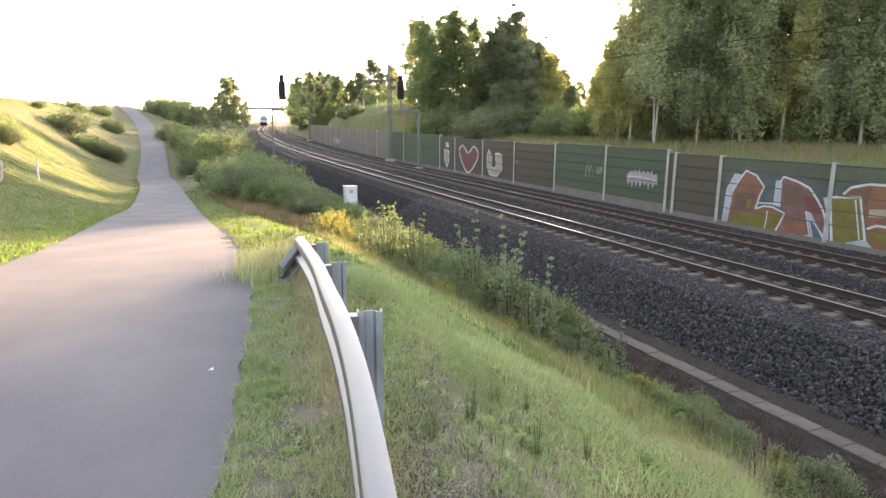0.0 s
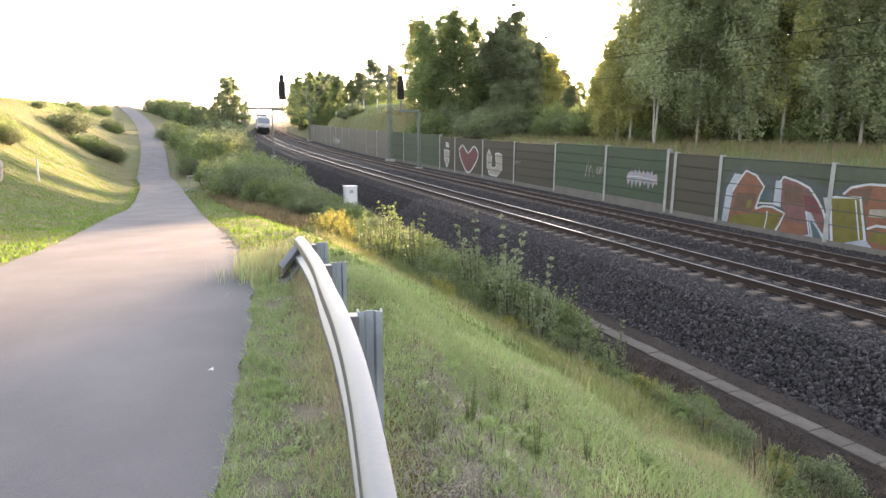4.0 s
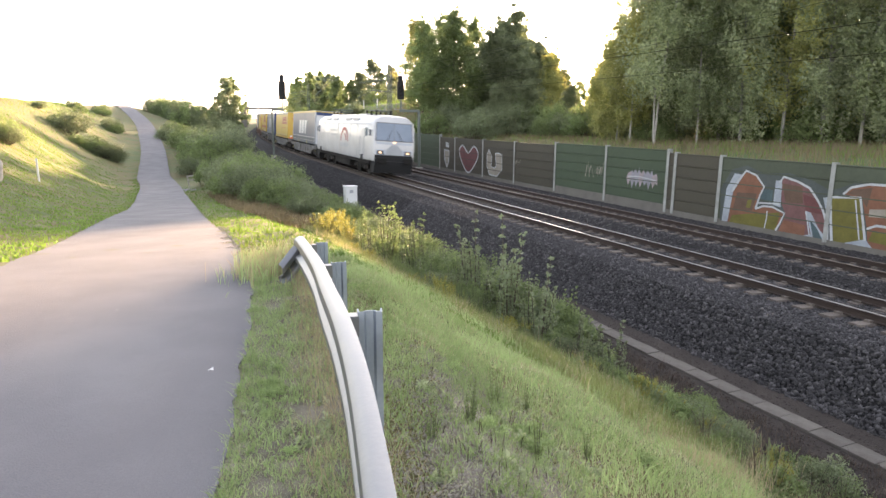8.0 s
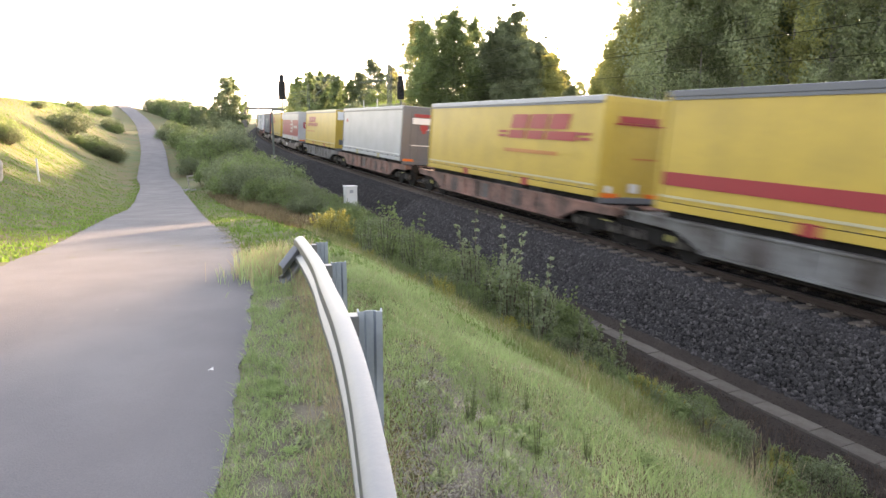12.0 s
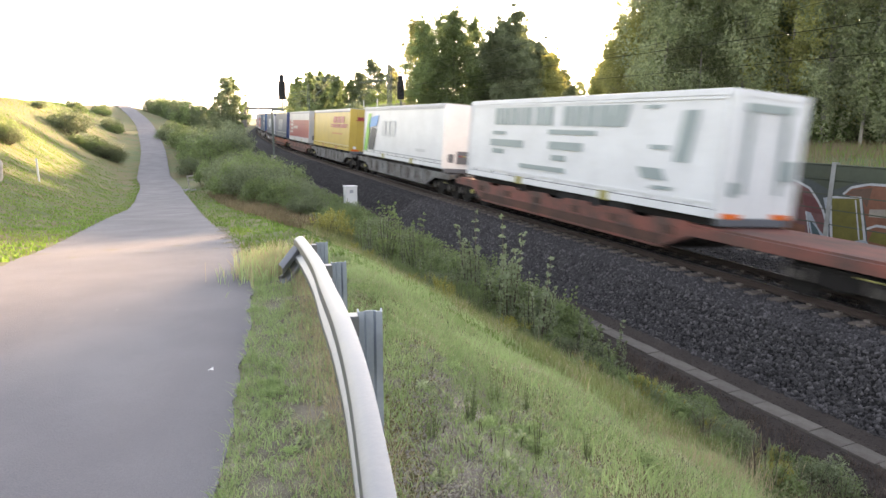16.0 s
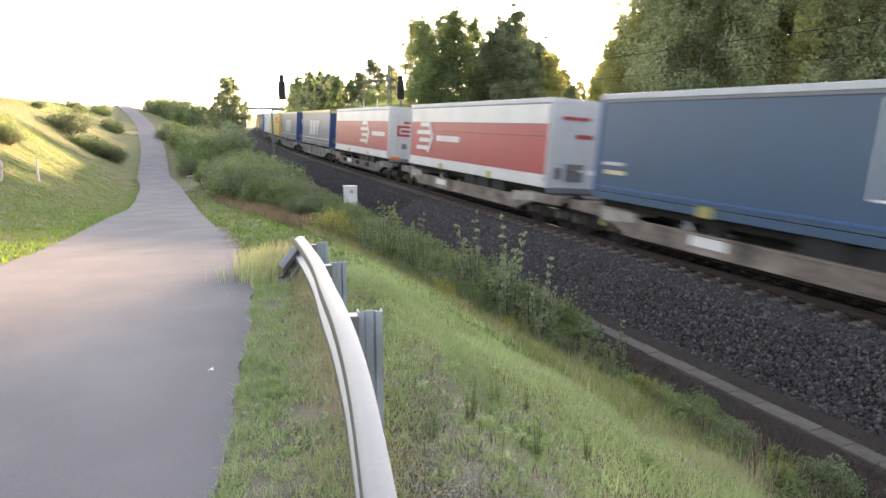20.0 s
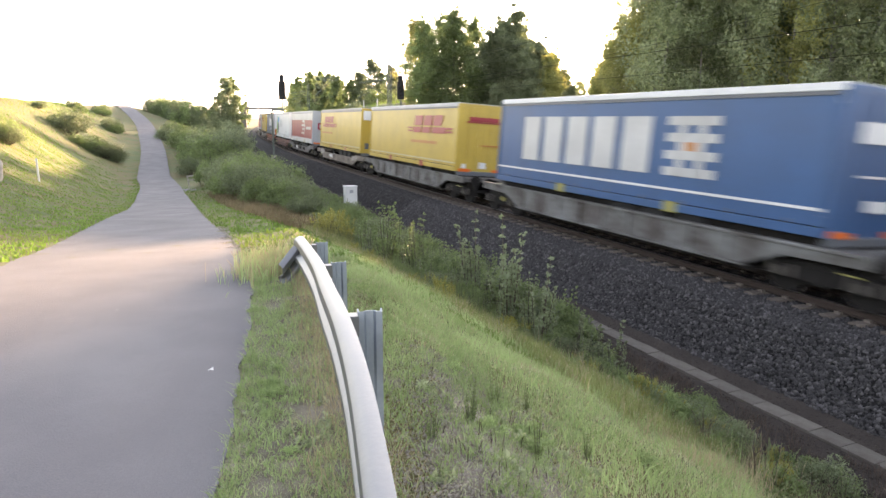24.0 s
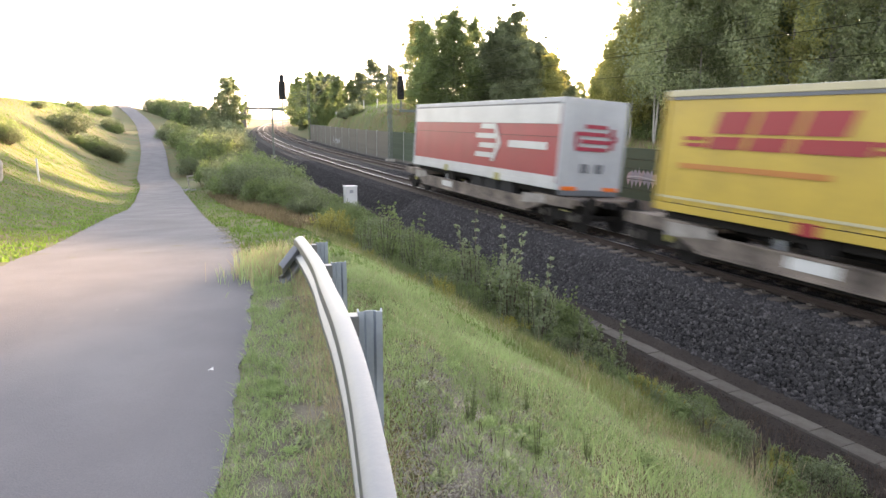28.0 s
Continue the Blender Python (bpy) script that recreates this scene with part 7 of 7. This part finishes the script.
def locomotive():
    t = tagged(new("locomotive"), "white electric locomotive with dark windscreen and grimy bogies", "locomotive")
    h = 9.1
    # body shell: cross-sections along x, front and rear slanted and narrowed
    secs = []
    for x, zf, wf in ((0, 0, 1.0), (6.6, 0, 1.0), (7.7, 0, 0.995), (8.35, 0, 0.97)):
        secs.append((x, x, wf))
    prof = [(-1.44, 0.98), (-1.47, 1.2), (-1.49, 2.0), (-1.47, 3.1), (-1.40, 3.42), (-1.24, 3.68), (-0.95, 3.84), (-0.5, 3.9)]
    prof = prof + [(-y, z) for y, z in prof[::-1]]
    bm = bmesh.new()
    rings = []
    def front(z):
        return 9.1 - max(0.0, (z - 2.1)) * 0.20 - max(0.0, 1.5 - z) * 0.06
    for sgn in (-1, 1):
        for x, xr, wf in (secs[1:] if sgn > 0 else secs[::-1]):
            rings.append([bm.verts.new((sgn * x, y * wf, z)) for y, z in prof])
    n = len(prof)
    rear = [bm.verts.new((-front(z), y * 0.92, z if z < 3.5 else z - 0.08)) for y, z in prof]
    nose = [bm.verts.new((front(z), y * 0.92, z if z < 3.5 else z - 0.08)) for y, z in prof]
    allr = [rear] + rings + [nose]
    for a, b in zip(allr[:-1], allr[1:]):
        for i in range(n - 1):
            bm.faces.new((a[i], a[i + 1], b[i + 1], b[i]))
        bm.faces.new((a[n - 1], a[0], b[0], b[n - 1]))
    for r in (rear, nose):
        for i in range(n // 2 - 1):
            bm.faces.new((r[i], r[i + 1], r[n - 2 - i], r[n - 1 - i]))
    bmesh.ops.recalc_face_normals(bm, faces=bm.faces[:])
    es = [e for e in bm.edges if len(e.link_faces) == 2 and e.calc_face_angle(0) > 0.45]
    bmesh.ops.bevel(bm, geom=es, offset=0.06, segments=3, affect="EDGES", profile=0.6)
    body = part("body", bm, WHITE, t, smooth=True)
    body.data.set_sharp_from_angle(angle=0.6)
    for sg in (-1, 1):
        x = sg * 9.1
        def fx(z):
            return sg * (front(z) + 0.012)
        # windscreen in two panes
        vs = [(fx(2.26) - sg * 0.004, -1.27, 2.26), (fx(2.26) - sg * 0.004, 1.27, 2.26), (fx(3.44) - sg * 0.004, 1.2, 3.44), (fx(3.44) - sg * 0.004, -1.2, 3.44)]
        part("screen_frame", raw("screen_frame", vs + [(a - sg * 0.05, b, c) for a, b, c in vs], [(0, 1, 2, 3), (4, 7, 6, 5), (0, 4, 5, 1), (1, 5, 6, 2), (2, 6, 7, 3), (3, 7, 4, 0)], P_DGR), None, t, "dark rubber windscreen surround")
        for y in (-0.92, 0.92):
            vs = [(fx(z) - sg * 0.002, y + dy, z) for z, dy in ((1.42, -0.26), (1.42, 0.26), (1.68, 0.22), (1.68, -0.22))]
            part("lamp_surround", raw("lamp_surround", vs + [(a - sg * 0.05, b, c) for a, b, c in vs], [(0, 1, 2, 3), (4, 7, 6, 5), (0, 4, 5, 1), (1, 5, 6, 2), (2, 6, 7, 3), (3, 7, 4, 0)], P_DGR), None, t)
        for y in (-0.5, 0.5):
            part("wiper", tube((fx(2.30) + sg * 0.02, y, 2.30), (fx(2.95) + sg * 0.02, y * 0.35, 2.95), 0.014, n=5), BLACK, t)
        for y in (-1.33, 1.33):
            bm = bmesh.new()
            add_box(bm, sg * 8.45 - 0.06, sg * 8.45 + 0.06, y * 1.07 - 0.10, y * 1.07 + 0.10, 2.55, 2.95, 0.02)
            part("mirror", bm, P_DGR, t)
        for y0, y1 in ((-1.2, -0.02), (0.02, 1.2)):
            vs = [(fx(2.33), y0, 2.33), (fx(2.33), y1, 2.33), (fx(3.38), y1 * 0.95, 3.38), (fx(3.38), y0 * 0.95, 3.38)]
            part("windscreen", raw("windscreen", vs + [(a - sg * 0.05, b, c) for a, b, c in vs], [(0, 1, 2, 3), (4, 7, 6, 5), (0, 4, 5, 1), (1, 5, 6, 2), (2, 6, 7, 3), (3, 7, 4, 0)], PANE_SKY), None, t, "wide windscreen pane coloured blue-grey for the sky it reflects")
        vs = [(fx(1.3), -0.62, 1.3), (fx(1.3), 0.62, 1.3), (fx(1.75), 0.5, 1.75), (fx(2.05), 0.18, 2.05), (fx(2.05), -0.18, 2.05), (fx(1.75), -0.5, 1.75)]
        part("front_badge", raw("front_badge", vs + [(a - sg * 0.04, b, c) for a, b, c in vs], [(0, 1, 2, 3, 4, 5), (11, 10, 9, 8, 7, 6)], P_GRY), None, t, "grey triangular emblem")
        for y in (-0.92, 0.92):
            bm = tube((fx(1.55) - sg * 0.05, y, 1.55), (fx(1.55) + sg * 0.02, y, 1.55), 0.07, n=14)
            part("headlight", bm, LAMP if sg > 0 else P_GRY, t, "lit round headlight" if sg > 0 else "unlit round lamp")
        bm = tube((fx(2.2) - sg * 0.05, 0, 2.2), (fx(2.2) + sg * 0.02, 0, 2.2), 0.075, n=14)
        part("headlight", bm, LAMP if sg > 0 else P_GRY, t)
        part("front_apron", prism([(sg * 8.3, 0.98), (sg * 9.0, 1.02), (sg * 9.14, 1.0), (sg * 9.1, 0.75), (sg * 8.95, 0.25), (sg * 8.5, 0.22), (sg * 8.3, 0.6)], -1.28, 1.28), BLACK, t)
        vs = [(fx(z) - sg * 0.006, y, z) for z in (1.4, 2.2) for y in (-1.2, 1.2)]
        part("nose_panel", raw("nose_panel", vs + [(a - sg * 0.04, b, c) for a, b, c in vs], [(0, 1, 3, 2), (4, 6, 7, 5), (0, 2, 6, 4), (1, 5, 7, 3), (2, 3, 7, 6), (0, 4, 5, 1)], P_SIL), None, t, "silver-grey nose panel")
        part("black_band", raw("black_band", [(fx(z) , y, z) for z in (0.99, 1.4) for y in (-1.27, 1.27)] + [(fx(z) - sg * 0.05, y, z) for z in (0.99, 1.4) for y in (-1.27, 1.27)], [(0, 1, 3, 2), (4, 6, 7, 5), (0, 2, 6, 4), (1, 5, 7, 3), (2, 3, 7, 6)], BLACK), None, t)
        for y in (-0.875, 0.875):
            bm = bmesh.new()
            add_tube(bm, (x - sg * 0.1, y, 1.05), (x + sg * 0.32, y, 1.05), 0.12, n=10)
            add_box(bm, min(x + sg * 0.3, x + sg * 0.37), max(x + sg * 0.3, x + sg * 0.37), y - 0.3, y + 0.3, 0.87, 1.23, 0.04)
            part("buffer", bm, UNDER, t)
        for y, s2 in ((-1.445, -1), (1.445, 1)):
            part("side_window", box(sg * 7.62 - 0.3, sg * 7.62 + 0.3, y + s2 * 0.02 - 0.02, y + s2 * 0.02 + 0.02, 2.5, 3.05, 0.01), PANE_SKY, t)
            part("cab_door", box(sg * 6.75 - 0.36, sg * 6.75 + 0.36, y + s2 * 0.035 - 0.01, y + s2 * 0.035 + 0.01, 1.1, 3.05, 0.008), WHITE, t)
            bm = bmesh.new()
            for dx in (-0.45, 0.45):
                add_tube(bm, (sg * 6.75 + dx, y + s2 * 0.07, 1.2), (sg * 6.75 + dx, y + s2 * 0.07, 2.5), 0.018, n=6)
            part("handrail", bm, P_GRY, t)
            part("step_recess", box(sg * 6.75 - 0.25, sg * 6.75 + 0.25, y + s2 * 0.045 - 0.006, y + s2 * 0.045 + 0.006, 1.0, 1.3), UNDER, t)
    # emblem arc and lettering bars on the sides
    for y, s2 in ((-1.502, -1), (1.502, 1)):
        for r0, r1, a0, a1 in ((0.78, 1.02, 0, 180), (0.42, 0.6, 10, 95)):
            k = 14
            vs, fs = [], []
            for i in range(k + 1):
                a = radians(a0 + (a1 - a0) * i / k)
                for r in (r0, r1):
                    vs.append((1.7 + math.cos(a) * r * 1.15 * -s2, y, 2.0 + math.sin(a) * r))
            fs = [(2 * i, 2 * i + 1, 2 * i + 3, 2 * i + 2) for i in range(k)]
            part("emblem_arc", raw("emblem_arc", vs, fs, M_RED), None, t, "red painted arc")
        bars(t, [(1.7, 1.75, 2.4, 0.28, 0.0)], P_GRY, y)
        bars(t, [(-1.9, 2.75, 2.3, 0.16, 0.0), (-1.9, 2.4, 1.9, 0.16, 0.0)], P_GRY, y)
        bm = bmesh.new()
        for xs in (-5.6, -3.7, -0.4, 3.4, 5.4):
            add_box(bm, xs - 0.008, xs + 0.008, y + s2 * -0.02 - 0.012, y + s2 * -0.02 + 0.012, 1.05, 3.3)
        part("panel_seam", bm, P_GRY, t)
        for xs in (-4.6, -2.0, 2.2, 4.4):
            part("roof_grille", box(xs - 0.8, xs + 0.8, s2 * 1.31 - 0.06, s2 * 1.31 + 0.06, 3.40, 3.68, 0.01), P_STL, t, "grey slotted roof grille")
        part("sill_strip", box(-8.3, 8.3, y + s2 * -0.03 - 0.02, y + s2 * -0.03 + 0.02, 3.28, 3.31), P_GRY, t)
    # roof gear
    bm = bmesh.new()
    for x0, x1, z in ((-5.8, -3.2, 4.0), (-2.6, 2.6, 3.97), (3.0, 5.2, 4.0)):
        add_box(bm, x0, x1, -0.85, 0.85, 3.8, z, 0.08)
    part("roof_hatch", bm, WHITE, t)
    for x in (-6.4, -5.2, -4.0, 4.0, 5.2, 6.4):
        for y in (-0.5, 0.5):
            part("insulator", tube((x, y, 3.85), (x, y, 4.25), 0.06, n=8), UNDER, t)
    for c, up in ((5.4, True), (-5.4, False)):
        pan = part("pantograph", box(c - 0.9, c + 0.9, -0.55, 0.55, 4.2, 4.26), MASTSTEEL, t, "raised pantograph" if up else "folded pantograph")
        top = 5.55 if up else 4.42
        kx = c - 0.95 if c > 0 else c + 0.95
        kz = 4.95 if up else 4.36
        for y in (-0.25, 0.25):
            part("arm", tube((c + (0.6 if c > 0 else -0.6), y, 4.25), (kx, y * 0.6, kz), 0.03, n=6), MASTSTEEL, pan)
            part("arm", tube((kx, y * 0.6, kz), (c + (0.2 if c > 0 else -0.2), y * 1.6, top), 0.025, n=6), MASTSTEEL, pan)
        for dx in (0.1, 0.35):
            part("contact_strip", tube((c + dx, -0.8, top), (c + dx, 0.8, top), 0.035, n=6), MASTSTEEL, pan)
    part("underframe", box(-8.2, 8.2, -1.35, 1.35, 0.75, 1.0, 0.03), UNDER, t)
    part("transformer_box", box(-2.4, 2.4, -1.2, 1.2, 0.3, 0.78, 0.05), UNDER, t)
    for x in (-5.2, 5.2):
        bogie(t, x, 2.6)
    return t


LAMP = bpy.data.materials.new("lit_headlamp")
LAMP.use_nodes = True
LAMP.node_tree.nodes["Principled BSDF"].inputs["Emission Color"].default_value = (1, 0.62, 0.32, 1)
LAMP.node_tree.nodes["Principled BSDF"].inputs["Base Color"].default_value = (0.3, 0.25, 0.2, 1)
LAMP.node_tree.nodes["Principled BSDF"].inputs["Emission Strength"].default_value = 0.35
moving.append((locomotive(), LOCO_D + 9.0))


def motions():
    """Every vehicle runs along the line at one speed."""
    times = [0, 0.1] + list(range(1, 28)) + [27.9, 28]
    for th, mid in moving:
        walk(th, [(t, on_line(mid - SPEED * t - 0.00096 * (t - 18) ** 2)) for t in times])


motions()
